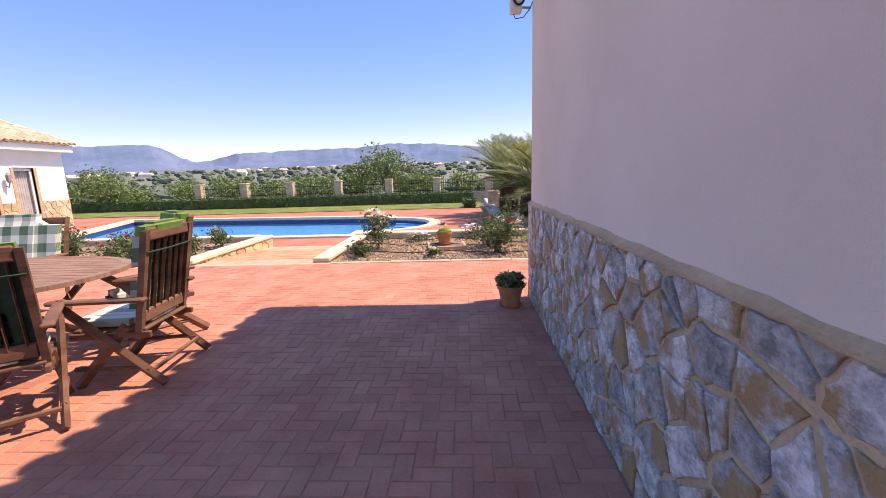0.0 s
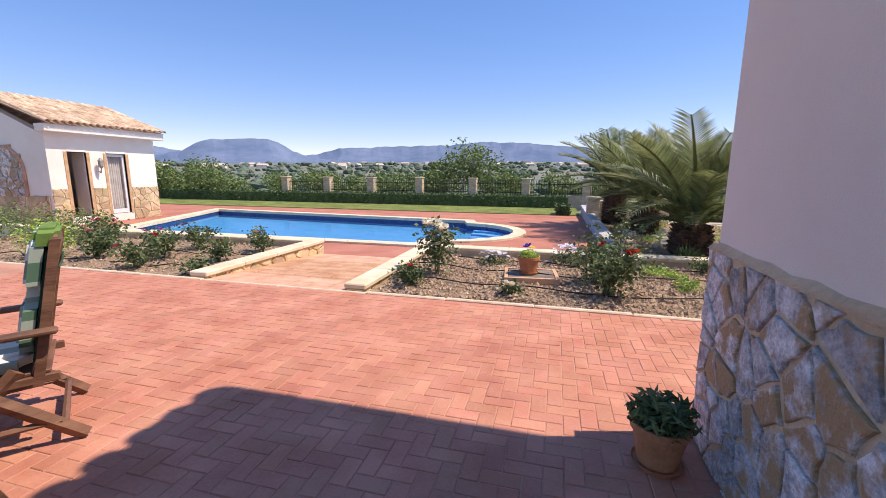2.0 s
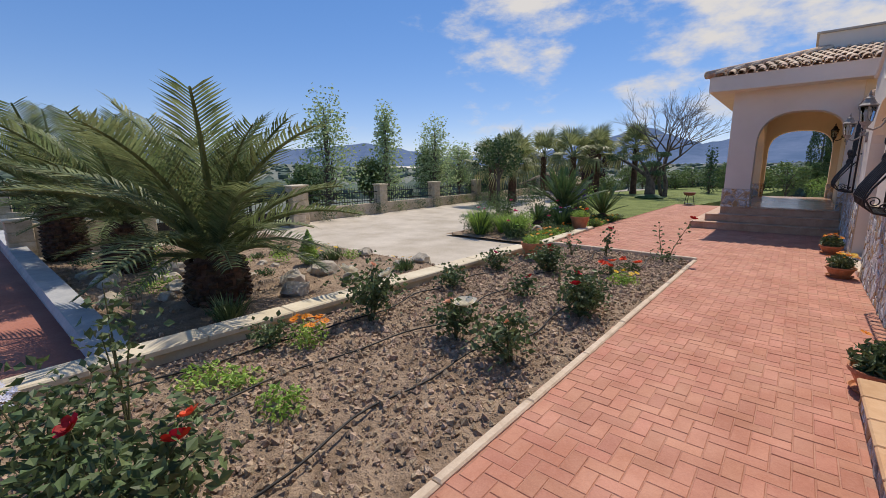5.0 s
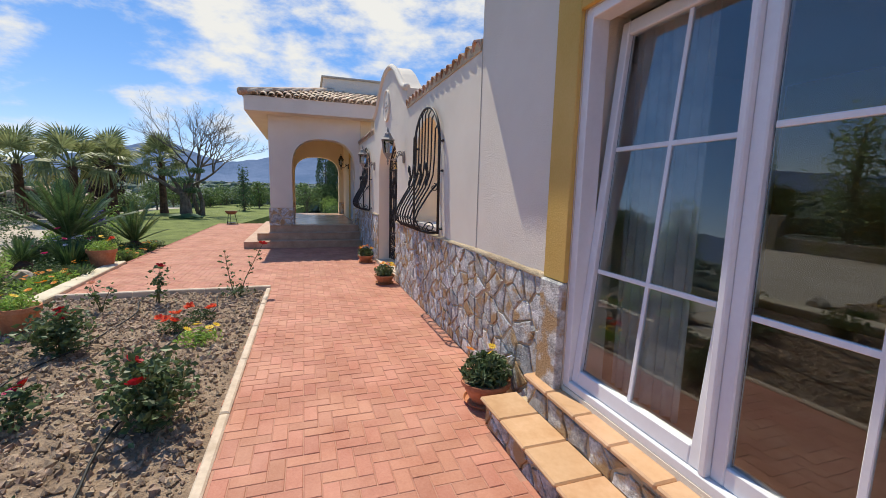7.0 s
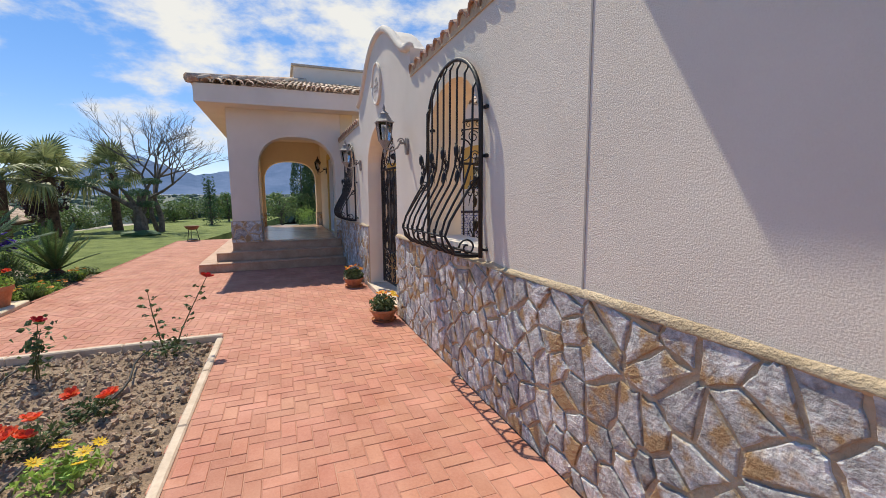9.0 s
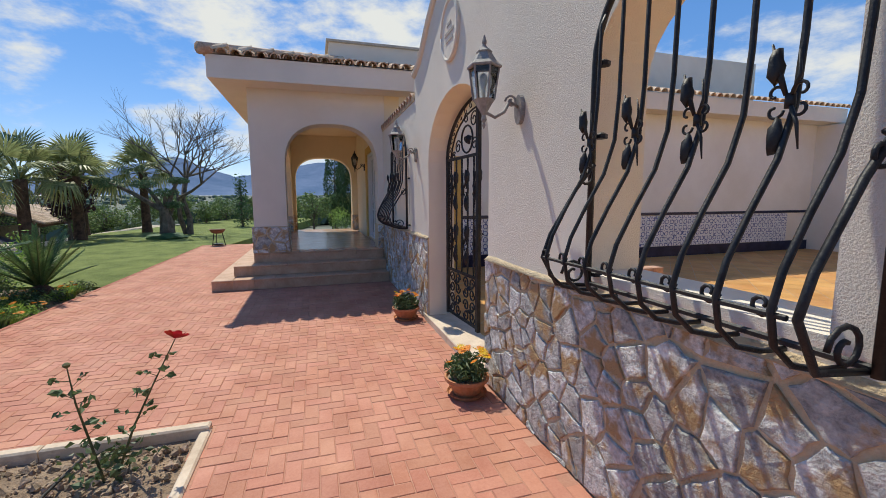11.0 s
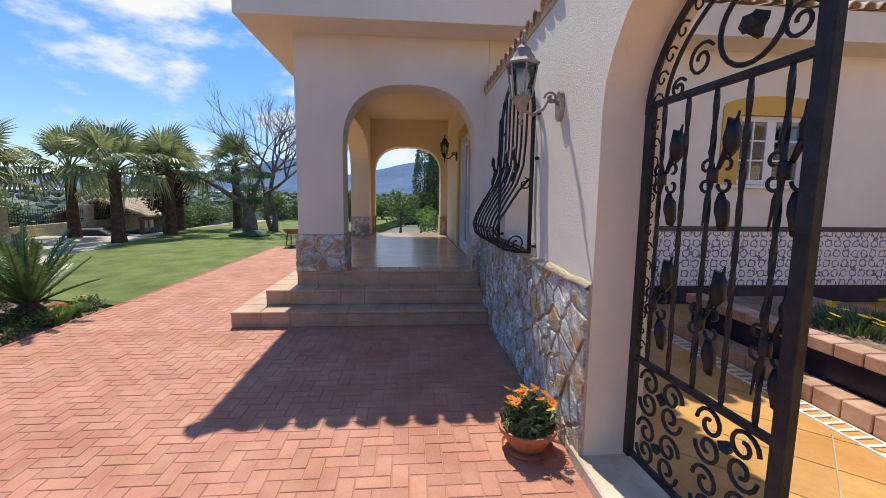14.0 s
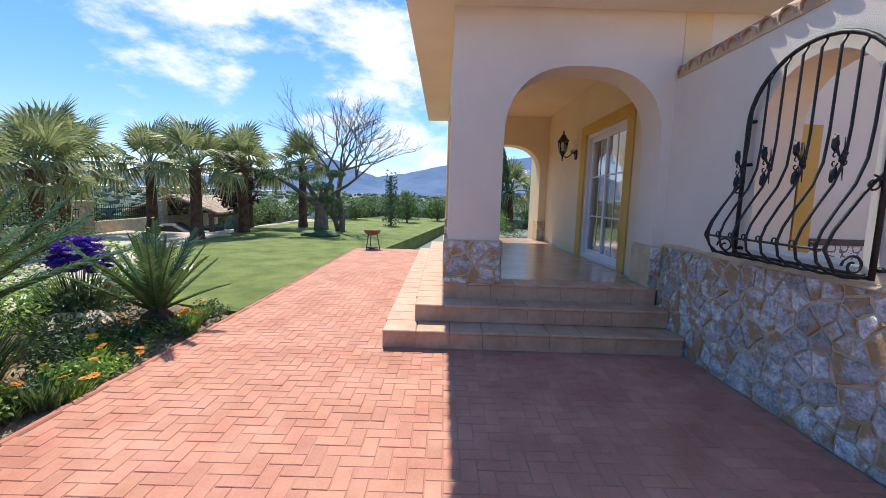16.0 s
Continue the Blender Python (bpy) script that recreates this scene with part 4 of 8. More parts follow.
# ---- porch ----
PX, PZ, PY = 14.72, 0.575, 7.38
plat = tagged(new("porch_steps"), "three tiled steps wrapping round the porch platform", "steps", "", "structure")
for k, (x0, y1, z1) in enumerate(((14.04, 8.03, 0.19), (14.37, 7.72, 0.385), (14.70, 7.41, 0.575))):
    x1 = 21.4
    part("step_core", Geo().box((x0 + 0.03, 4.9, z1 - 0.19), (x1, y1 - 0.03, z1 - 0.03)), STEP_TILE, plat)
    n = 9
    for i in range(n):
        w = (y1 - 4.92) / n
        depth_x = 0.37 if k < 2 else 0.33
        part("tread", Geo().box((x0 - 0.012, 4.92 + i * w + 0.0015, z1 - 0.03), (x0 + depth_x, 4.92 + (i + 1) * w - 0.0015, z1), 0.008), STEP_TILE, plat)
        part("riser", Geo().box((x0 + 0.012, 4.92 + i * w + 0.002, z1 - 0.19), (x0 + 0.032, 4.92 + (i + 1) * w - 0.002, z1 - 0.03)), STEP_TILE, plat)
    n = 20
    for i in range(n):
        w = (x1 - x0 - 0.37) / n
        part("tread", Geo().box((x0 + 0.37 + i * w + 0.0015, y1 - (0.37 if k < 2 else 0.33), z1 - 0.03), (x0 + 0.37 + (i + 1) * w - 0.0015, y1 + 0.012, z1), 0.008), STEP_TILE, plat)
        part("riser", Geo().box((x0 + 0.37 + i * w + 0.002, y1 - 0.032, z1 - 0.19), (x0 + 0.37 + (i + 1) * w - 0.002, y1 - 0.012, z1 - 0.03)), STEP_TILE, plat)
# diagonal floor tiles
pf = tagged(new("porch_floor"), "glossy brown tiles laid diagonally on the porch floor", "floor", "", "structure")
part("grout_bed", Geo().box((15.03, 4.9, 0.5), (21.05, 7.08, PZ - 0.004)), GROUT, pf)
g = Geo()
s = 0.33
for i in range(-4, 34):
    for j in range(-18, 18):
        cx, cy = 15.0 + (i + j) * s * 0.7071, 6.0 + (i - j) * s * 0.7071
        poly = [(cx - s * 0.698, cy), (cx, cy - s * 0.698), (cx + s * 0.698, cy), (cx, cy + s * 0.698)]
        for nx, ny, d in ((1, 0, 21.05), (-1, 0, -15.03), (0, 1, 7.08), (0, -1, -4.91)):
            poly = clip(poly, nx, ny, d) if len(poly) > 2 else []
        if len(poly) > 2:
            g.add([(x, y, PZ - 0.001) for x, y in poly], [tuple(range(len(poly)))])
part("floor_tiles", g, FLOOR_TILE, pf, kind="stuff")

obj("wall_porch_front", plate([(4.845, PZ - 0.02), (5.0, PZ - 0.02)] + [(5.0, 2.2)] + [(5.89 - 0.89 * math.copysign(abs(math.cos(a)) ** 0.78, math.cos(a)), 2.2 + 0.86 * abs(math.sin(a)) ** 0.78) for a in [math.pi * k / 18 for k in range(1, 18)]] + [(6.78, 2.2), (6.78, PZ - 0.02), (PY, PZ - 0.02), (PY, 3.66), (4.845, 3.66)], [], lambda u, v, w: (PX + w, u, v), 0.46), PLASTER, label="cream porch front wall with a wide rounded arch", category="wall", kind="structure")
obj("wall_porch_back", plate([(4.82, PZ - 0.02), (5.02, PZ - 0.02)] + [(5.02, 2.2)] + [(5.92 - 0.9 * math.copysign(abs(math.cos(a)) ** 0.78, math.cos(a)), 2.2 + 0.76 * abs(math.sin(a)) ** 0.78) for a in [math.pi * k / 18 for k in range(1, 18)]] + [(6.82, 2.2), (6.82, PZ - 0.02), (PY, PZ - 0.02), (PY, 3.66), (4.82, 3.66)], [], lambda u, v, w: (20.6 + w, u, v), 0.46), PLASTER_IN, label="ochre porch end wall with an arched opening", category="wall", kind="structure")
obj("wall_porch_side", plate([(PX + 0.46, PZ - 0.02), (15.5, PZ - 0.02), (15.5, 2.2)] + [(17.75 - 2.25 * math.copysign(abs(math.cos(a)) ** 0.7, math.cos(a)), 2.2 + 0.86 * abs(math.sin(a)) ** 0.7) for a in [math.pi * k / 20 for k in range(1, 20)]] + [(20.0, 2.2), (20.0, PZ - 0.02), (20.6, PZ - 0.02), (20.6, 3.66), (PX + 0.46, 3.66)], [], lambda u, v, w: (u, PY - w, v), 0.46), PLASTER_IN, label="porch side wall with a wide arch towards the garden", category="wall", kind="structure")
D0, D1, DT = 15.98, 17.72, 2.78
PW = 4.84
obj("wall_porch_house", plate([(PX, -0.1), (22.6, -0.1), (22.6, 3.66), (PX, 3.66)], [[(D0, PZ), (D1, PZ), (D1, DT), (D0, DT)]], lambda u, v, w: (u, PW - w, v), 0.3), PLASTER_IN, label="house wall under the porch with a glass door", category="wall", kind="structure")
obj("ceiling_porch", Geo().box((PX - 0.5, 4.0, 3.66), (21.5, PY + 0.5, 3.74)), PLASTER_IN, label="plain ochre porch ceiling and soffit", category="ceiling", kind="structure")
for nm, y0, y1 in (("left", 6.76, PY + 0.02), ("right", 4.9, 5.02)):
    e = tagged(new("pillar_dado"), "slate-clad pillar base of the porch", "stone cladding", "", "structure")
    part("mortar", Geo().box((PX - 0.02, y0, PZ), (PX + 0.48, y1, 1.08), 0.008), MORTAR, e)
    stone_field(e, y1 - y0, 0.5, lambda x, y, o, yy=y0: (PX - 0.02 - o, yy + x, PZ + y), 41 if y1 > 6 else 42, 0.19, 0.018)
    if y1 > 6:
        stone_field(e, 0.5, 0.5, lambda x, y, o, yy=y1: (PX - 0.02 + x, yy + o, PZ + y), 43, 0.19, 0.018)
        stone_field(e, 0.5, 0.5, lambda x, y, o, yy=y0: (PX + 0.48 - x, yy - o, PZ + y), 44, 0.19, 0.018)
for x, y in ((20.55, 4.84), (20.55, 6.82), (19.98, 6.9)):
    e = tagged(new("pillar_dado"), "slate-clad pillar base at the porch end", "stone cladding", "", "structure")
    part("mortar", Geo().box((x, y, PZ), (x + 0.55, y + (0.2 if y < 5 else 0.5), 1.08), 0.01), MORTAR, e)
    stone_field(e, 0.2 if y < 5 else 0.5, 0.5, lambda a, b, o, x=x, y=y: (x - o, y + a, PZ + b), 45, 0.18, 0.018)
ps = tagged(new("door_surround"), "ochre band round the porch door", "surround", "", "structure")
for a, b in (((D0 - 0.22, PW + 0.001, PZ), (D0, PW + 0.03, DT + 0.18)), ((D1, PW + 0.001, PZ), (D1 + 0.26, PW + 0.03, DT + 0.18)), ((D0, PW + 0.001, DT), (D1, PW + 0.03, DT + 0.18))):
    part("surround_band", Geo().box(a, b, 0.006), OCHRE, ps)
pd = tagged(new("door_2"), "white glazed porch door with glazing bars", "door", "", "structure")
part("door_frame", Geo().box((D0, PW - 0.15, PZ), (D0 + 0.06, PW - 0.02, DT), 0.005).box((D1 - 0.06, PW - 0.15, PZ), (D1, PW - 0.02, DT), 0.005).box((D0 + 0.06, PW - 0.15, DT - 0.06), (D1 - 0.06, PW - 0.02, DT), 0.005).box((D0 + 0.06, PW - 0.15, PZ), (D1 - 0.06, PW - 0.02, PZ + 0.05), 0.005), UPVC, pd)
glazed_leaf(pd, D0 + 0.06, (D0 + D1) / 2, PZ + 0.05, DT - 0.06, PW - 0.06)
glazed_leaf(pd, (D0 + D1) / 2, D1 - 0.06, PZ + 0.05, DT - 0.06, PW - 0.11)
obj("wall_hall", Geo().box((PX + 0.4, 2.6, 0), (22.6, 2.7, 3.66)), WHITE_PLASTER, label="pale inner wall behind the porch door", category="wall", kind="structure")
obj("floor_hall", Geo().box((PX + 0.32, 2.7, 0.3), (22.6, PW - 0.31, PZ - 0.01)), FLOOR_TILE, label="tiled hall floor behind the porch door", category="floor", kind="structure")
obj("wall_house_east", Geo().box((22.3, -8, -0.1), (22.6, PW - 0.3, 3.66)), PLASTER, label="cream plaster end wall of the house", category="wall", kind="structure")
curtain(16.1, 16.45, 0.6, 2.7, PW - 0.36)

# fascia, roof
pr = tagged(new("roof_porch"), "clay-tiled porch roof with a boxed cream eave", "roof", "", "structure")
EX, EY = 14.19, 7.91
part("fascia", Geo().box((EX, -8, 3.645), (EX + 0.5, EY, 4.02)).box((EX + 0.5, 6.9, 3.645), (21.5, EY, 4.02)), PLASTER, pr)
g = Geo()
slope = Vector((1, 0, 0.3)).normalized()
rows = 7
for i in range(rows):
    p = slope * 0.36 * i
    tile_row(g, (EX - 0.06 + p.x, -8, 4.03 + p.z), (EX - 0.06 + p.x, EY + 0.06 - p.x, 4.03 + p.z), (-1, 0, 0), 0.092, 0.44, -0.3, 0.21)
    tile_row(g, (EX - 0.06 + p.x, EY + 0.06 - p.x, 4.03 + p.z), (21.5, EY + 0.06 - p.x, 4.03 + p.z), (0, 1, 0), 0.092, 0.44, -0.3, 0.21)
part("roof_tiles", g, TERRA_OLD, pr, "weathered curved clay tiles", kind="stuff")
part("hip_tiles", Geo().tube([(EX - 0.08, EY + 0.08, 4.08), (EX + 2.4, EY - 2.4, 4.83)], 0.1, 8), TERRA_OLD, pr, smooth=True)
part("under_roof", Geo().add([(EX, -8, 4.02), (EX, EY, 4.02), (21.5, EY, 4.02), (EX + 2.5, -8, 4.72), (EX + 2.5, EY - 2.5, 4.72), (21.5, EY - 2.5, 4.72)], [(0, 1, 4, 3), (1, 2, 5, 4)]), TERRA_OLD, pr)
obj("wall_upper", plate([(-3, 4.3), (5.8, 4.3), (5.8, 5.2), (-3, 5.2)], [], lambda u, v, w: (16.5 + w, u, v), 4.5), PLASTER, label="plain rendered upper storey parapet behind the roof", category="wall", kind="structure")
obj("parapet_cap", Geo().box((16.44, -3, 5.2), (21.1, 5.86, 5.26), 0.01), GROUT, label="grey capping on the parapet", category="coping", kind="structure")

us = tagged(new("wall_upper_storey"), "set-back upper storey with an ochre-framed window", "wall", "", "structure")
part("storey_wall", plate([(-8, 4.0), (1.0, 4.0), (1.0, 6.0), (-8, 6.0)], [[(-1.1, 4.75), (-0.1, 4.75), (-0.1, 5.7), (-1.1, 5.7)]], lambda u, v, w: (16.9 + w, u, v), 0.3), PLASTER, us)
part("storey_wall", Geo().box((17.2, 0.7, 4.0), (21.0, 1.0, 6.0)).box((17.2, -8, 5.9), (21.0, 0.7, 6.0)), PLASTER, us)
part("surround_band", plate([(-1.35, 4.55), (0.15, 4.55), (0.15, 5.9), (-1.35, 5.9)], [[(-1.1, 4.75), (-0.1, 4.75), (-0.1, 5.7), (-1.1, 5.7)]], lambda u, v, w: (16.87 + w, u, v), 0.05), OCHRE, us)
part("window_frame", plate([(-1.1, 4.75), (-0.1, 4.75), (-0.1, 5.7), (-1.1, 5.7)], [[(-1.03, 4.82), (-0.64, 4.82), (-0.64, 5.63), (-1.03, 5.63)], [(-0.56, 4.82), (-0.17, 4.82), (-0.17, 5.63), (-0.56, 5.63)]], lambda u, v, w: (16.98 + w, u, v), 0.06), UPVC, us)
# shade behind the upper window, painted on as a near-black wall
part("room_wall", Geo().box((18.4, -3, 4.0), (18.5, 0.7, 5.9)), ROOM_SHADE, us)

# ---- courtyard ----
ct = tagged(new("courtyard_floor"), "orange clay tiles with pale joints in the courtyard", "floor", "", "structure")
part("grout_bed", Geo().box((5.6, -8, -0.1), (14.72, FACE - 0.34, 0.066)), GROUT, ct)
g = Geo()
s = 0.42
for i in range(-24, 24):
    for j in range(-24, 24):
        cx, cy = 10.1 + (i + j) * s * 0.7071, 0.5 + (i - j) * s * 0.7071
        poly = [(cx - s * 0.695, cy), (cx, cy - s * 0.695), (cx + s * 0.695, cy), (cx, cy + s * 0.695)]
        for nx, ny, d in ((1, 0, 14.7), (-1, 0, -5.62), (0, 1, FACE - 0.345), (0, -1, 7.9)):
            poly = clip(poly, nx, ny, d) if len(poly) > 2 else []
        if len(poly) > 2:
            g.add([(x, y, 0.07) for x, y in poly], [tuple(range(len(poly)))])
part("floor_tiles", g, COURT_TILE, ct, kind="stuff")
WX = PX
obj("wall_court_east", plate([(-8, -0.1), (PW - 0.3, -0.1), (PW - 0.3, 3.66), (-8, 3.66)], [[(0.14, 1.83), (1.2, 1.83), (1.2, 2.8), (0.14, 2.8)], [(3.4, 0.1), (4.2, 0.1), (4.2, 2.3), (3.4, 2.3)]], lambda u, v, w: (WX + w, u, v), 0.3), WHITE_PLASTER, label="white house wall at the far side of the courtyard", category="wall", kind="structure")
obj("wall_court_south", plate([(5.58, -0.1), (PX, -0.1), (PX, 3.6), (5.58, 3.6)], [], lambda u, v, w: (u, -8 + w, v), 0.3), WHITE_PLASTER, label="white wall closing the courtyard", category="wall", kind="structure")
cs = tagged(new("window_surround"), "ochre painted surround with an arched head round the courtyard window", "surround", "", "structure")
part("surround_band", plate([(-0.12, 1.8), (1.48, 1.8), (1.48, 2.9)] + [(0.68 + 0.8 * math.cos(a), 2.9 + 0.17 * math.sin(a)) for a in [math.pi * k / 10 for k in range(1, 10)]] + [(-0.12, 2.9)], [[(0.14, 1.83), (1.2, 1.83), (1.2, 2.8), (0.14, 2.8)]], lambda u, v, w: (WX - 0.02 + w, u, v), 0.05), OCHRE, cs)
part("surround_band", plate([(3.2, 0.08), (4.4, 0.08), (4.4, 2.5), (3.2, 2.5)], [[(3.4, 0.1), (4.2, 0.1), (4.2, 2.3), (3.4, 2.3)]], lambda u, v, w: (WX - 0.02 + w, u, v), 0.05), OCHRE, cs)
part("sill", Geo().box((WX - 0.06, -0.14, 1.77), (WX + 0.1, 1.5, 1.82), 0.008), UPVC, cs)
wn1 = tagged(new("window_1"), "white two-leaf window with glazing bars", "window", "", "structure")
for y0, y1 in ((0.14, 0.67), (0.67, 1.2)):
    fr = part("window_frame", plate([(y0, 1.83), (y1, 1.83), (y1, 2.8), (y0, 2.8)], [[(y0 + 0.07, 1.9), (y1 - 0.07, 1.9), (y1 - 0.07, 2.73), (y0 + 0.07, 2.73)]], lambda u, v, w: (WX + 0.06 + w, u, v), 0.06), UPVC, wn1)
    part("glazing_bar", Geo().box((WX + 0.07, (y0 + y1) / 2 - 0.012, 1.9), (WX + 0.1, (y0 + y1) / 2 + 0.012, 2.73)), UPVC, fr)
    for z in (2.18, 2.46):
        part("glazing_bar", Geo().box((WX + 0.071, y0 + 0.07, z - 0.012), (WX + 0.099, y1 - 0.07, z + 0.012)), UPVC, fr)
    pn = part("pane", Geo().box((WX + 0.082, y0 + 0.06, 1.89), (WX + 0.088, y1 - 0.06, 2.74)), GLASS, fr)
    pn.visible_shadow = False
obj("door_3", Geo().box((WX + 0.1, 3.4, 0.1), (WX + 0.15, 4.2, 2.3), 0.006), mat("grey_door", (0.13, 0.12, 0.12), (0.2, 0.19, 0.19), rough=0.5), label="dark grey courtyard door", category="door", kind="structure")
# the room's dimness is this wall's near-black colour
obj("wall_back_room", Geo().box((WX + 1.6, -8, 0), (WX + 1.7, 2.6, 3.6)), ROOM_SHADE, label="wall of the room behind the window, painted near black as its shade", category="wall", kind="structure")
tiles_blue = bpy.data.materials.new("patterned_tile")
tiles_blue.use_nodes = True
nt = tiles_blue.node_tree
b = nt.nodes["Principled BSDF"]
b.inputs["Roughness"].default_value = 0.3
geo_n = nt.nodes.new("ShaderNodeNewGeometry")
mp = nt.nodes.new("ShaderNodeMapping")
mp.inputs["Scale"].default_value = (1, 1, 1)
vor = nt.nodes.new("ShaderNodeTexWave")
vor.wave_type, vor.bands_direction = "BANDS", "Y"
vor.inputs["Scale"].default_value = 2.1
vor2 = nt.nodes.new("ShaderNodeTexWave")
vor2.wave_type, vor2.bands_direction = "BANDS", "Z"
vor2.inputs["Scale"].default_value = 2.1
mul = nt.nodes.new("ShaderNodeMath")
mul.operation = "MULTIPLY"
no = nt.nodes.new("ShaderNodeTexNoise")
no.inputs["Scale"].default_value = 22
sm = nt.nodes.new("ShaderNodeMath")
sm.operation = "ADD"
ra = nt.nodes.new("ShaderNodeValToRGB")
ra.color_ramp.interpolation = "CONSTANT"
ra.color_ramp.elements[0].color, ra.color_ramp.elements[1].color = (0.72, 0.73, 0.76, 1), (0.10, 0.13, 0.30, 1)
ra.color_ramp.elements[1].position = 0.62
e2 = ra.color_ramp.elements.new(0.92)
e2.color = (0.7, 0.71, 0.75, 1)
for src, dst in ((geo_n.outputs["Position"], vor.inputs["Vector"]), (geo_n.outputs["Position"], vor2.inputs["Vector"]), (vor.outputs["Fac"], mul.inputs[0]), (vor2.outputs["Fac"], mul.inputs[1]), (geo_n.outputs["Position"], no.inputs["Vector"]), (mul.outputs[0], sm.inputs[0]), (no.outputs[0], sm.inputs[1]), (sm.outputs[0], ra.inputs[0]), (ra.outputs[0], b.inputs["Base Color"])):
    nt.links.new(src, dst)
wt_e = tagged(new("tile_wainscot"), "blue and white patterned tile wainscot with dark borders", "tiling", "", "structure")
NAVY = mat("navy_tile", (0.01, 0.01, 0.03), (0.03, 0.03, 0.07), rough=0.3)
part("dark_border", Geo().box((WX - 0.03, -7.9, 1.15), (WX, 3.2, 1.22), 0.004), NAVY, wt_e)
part("dark_border", Geo().box((WX - 0.02, -7.9, 0.07), (WX, 3.2, 0.34), 0.003), NAVY, wt_e)
r = random.Random(5)
for j in range(4):
    for i in range(50):
        part("tile", Geo().box((WX - 0.014, 3.19 - (i + 1) * 0.2, 0.345 + j * 0.2), (WX, 3.19 - i * 0.2 - 0.003, 0.345 + j * 0.2 + 0.197), 0.002), tiles_blue, wt_e)
# planter with brick rims
pl = tagged(new("courtyard_planter"), "raised planter with brick rims and black tiled sides", "planter")
PB = mat("planter_brick", (0.38, 0.22, 0.14), (0.58, 0.38, 0.27), rough=0.85, vary="island", spread=0.2)
part("black_side", Geo().box((11.2, 1.2, 0.07), (13.4, 2.66, 0.44)), NAVY, pl)
for i in range(11):
    for y, z in ((2.55, 0.44), (2.68, 0.07)):
        part("brick", Geo().box((11.1 + i * 0.21, y, z), (11.1 + i * 0.21 + 0.2, y + 0.2, z + 0.1 if z > 0.3 else z + 0.14), 0.008), PB, pl)
for i in range(6):
    part("brick", Geo().box((11.08, 1.2 + i * 0.205, 0.44), (11.28, 1.2 + i * 0.205 + 0.195, 0.54), 0.008), PB, pl)
part("soil", Geo().box((11.28, 1.22, 0.44), (13.38, 2.55, 0.5)), SOIL, pl)
grate = tagged(new("drain_grate"), "galvanised drain grating let into the courtyard floor", "grate")
for i in range(60):
    part("bar", Geo().box((10.9 + i * 0.045, 2.92, 0.068), (10.925 + i * 0.045, 3.06, 0.078)), UPVC, grate) if i % 2 == 0 else None
part("frame", Geo().box((10.86, 2.9, 0.064), (13.6, 2.92, 0.079)).box((10.86, 3.06, 0.064), (13.6, 3.08, 0.079)), UPVC, grate)

# ---- pool ----
pool_loop = [(-12.4, 11.45), (-2.75, 11.45), (-2.75, 12.2)] + [(-2.85 + 2.2 * math.cos(a), 14.35 + 2.2 * math.sin(a)) for a in [radians(d) for d in range(-80, 81, 16)]] + [(-2.7, 17.25), (-15.2, 18.6)]


def inset(loop, d):
    out, n = [], len(loop)
    for i in range(n):
        p, q, s_ = Vector(loop[i - 1]), Vector(loop[i]), Vector(loop[(i + 1) % n])
        a, b_ = (q - p).normalized(), (s_ - q).normalized()
        m_ = Vector((-(a.y + b_.y), a.x + b_.x))
        m_ = m_.normalized() / max(0.5, m_.normalized().dot(Vector((-a.y, a.x))))
        out.append((q.x + m_.x * d, q.y + m_.y * d))
    return out


pool = tagged(new("swimming_pool"), "blue mosaic swimming pool with a rounded end and cream coping", "pool", "", "structure")
inner = inset(pool_loop, 0.36)
n = len(inner)
for i in range(n):
    j = (i + 1) % n
    L = (Vector(inner[j]) - Vector(inner[i])).length
    m_ = max(1, round(L / 0.6))
    for k in range(m_):
        lerp = lambda A, B, s_: (A[0] + (B[0] - A[0]) * s_, A[1] + (B[1] - A[1]) * s_)
        e = 0.004 / max(L, 0.1)
        q = [lerp(pool_loop[i], pool_loop[j], k / m_ + e), lerp(pool_loop[i], pool_loop[j], (k + 1) / m_ - e), lerp(inner[i], inner[j], (k + 1) / m_ - e), lerp(inner[i], inner[j], k / m_ + e)]
        part("coping_stone", Geo().add([(x, y, DECK_Z - 0.05) for x, y in q] + [(x, y, DECK_Z + 0.05) for x, y in q], [(4, 5, 6, 7), (0, 1, 5, 4), (1, 2, 6, 5), (2, 3, 7, 6), (3, 0, 4, 7)]), COPING, pool)
inner2 = inset(pool_loop, 0.33)
g, gb = Geo(), Geo()
for i in range(n):
    j = (i + 1) % n
    (x0, y0), (x1, y1) = inner2[i], inner2[j]
    gb.add([(x0, y0, DECK_Z - 0.04), (x1, y1, DECK_Z - 0.04), (x1, y1, DECK_Z - 0.24), (x0, y0, DECK_Z - 0.24)], [(0, 1, 2, 3)])
    g.add([(x0, y0, DECK_Z - 0.24), (x1, y1, DECK_Z - 0.24), (x1, y1, -0.492), (x0, y0, -0.492)], [(0, 1, 2, 3)])
g.add([(x, y, -0.492) for x, y in inner2], [tuple(range(n))])
part("basin", g, POOL_BLUE, pool, "blue mosaic basin")
part("waterline_band", gb, POOL_BAND, pool, "dark patterned waterline tiles")
part("water", Geo().add([(x, y, DECK_Z - 0.13) for x, y in inset(pool_loop, 0.325)], [tuple(range(n))]), WATER, pool, "clear still pool water").visible_shadow = False
STEPB = mat("pool_step_mosaic", (0.10, 0.40, 0.75), (0.16, 0.50, 0.85), rough=0.4, scale=3, fine=25, bump=0.05)
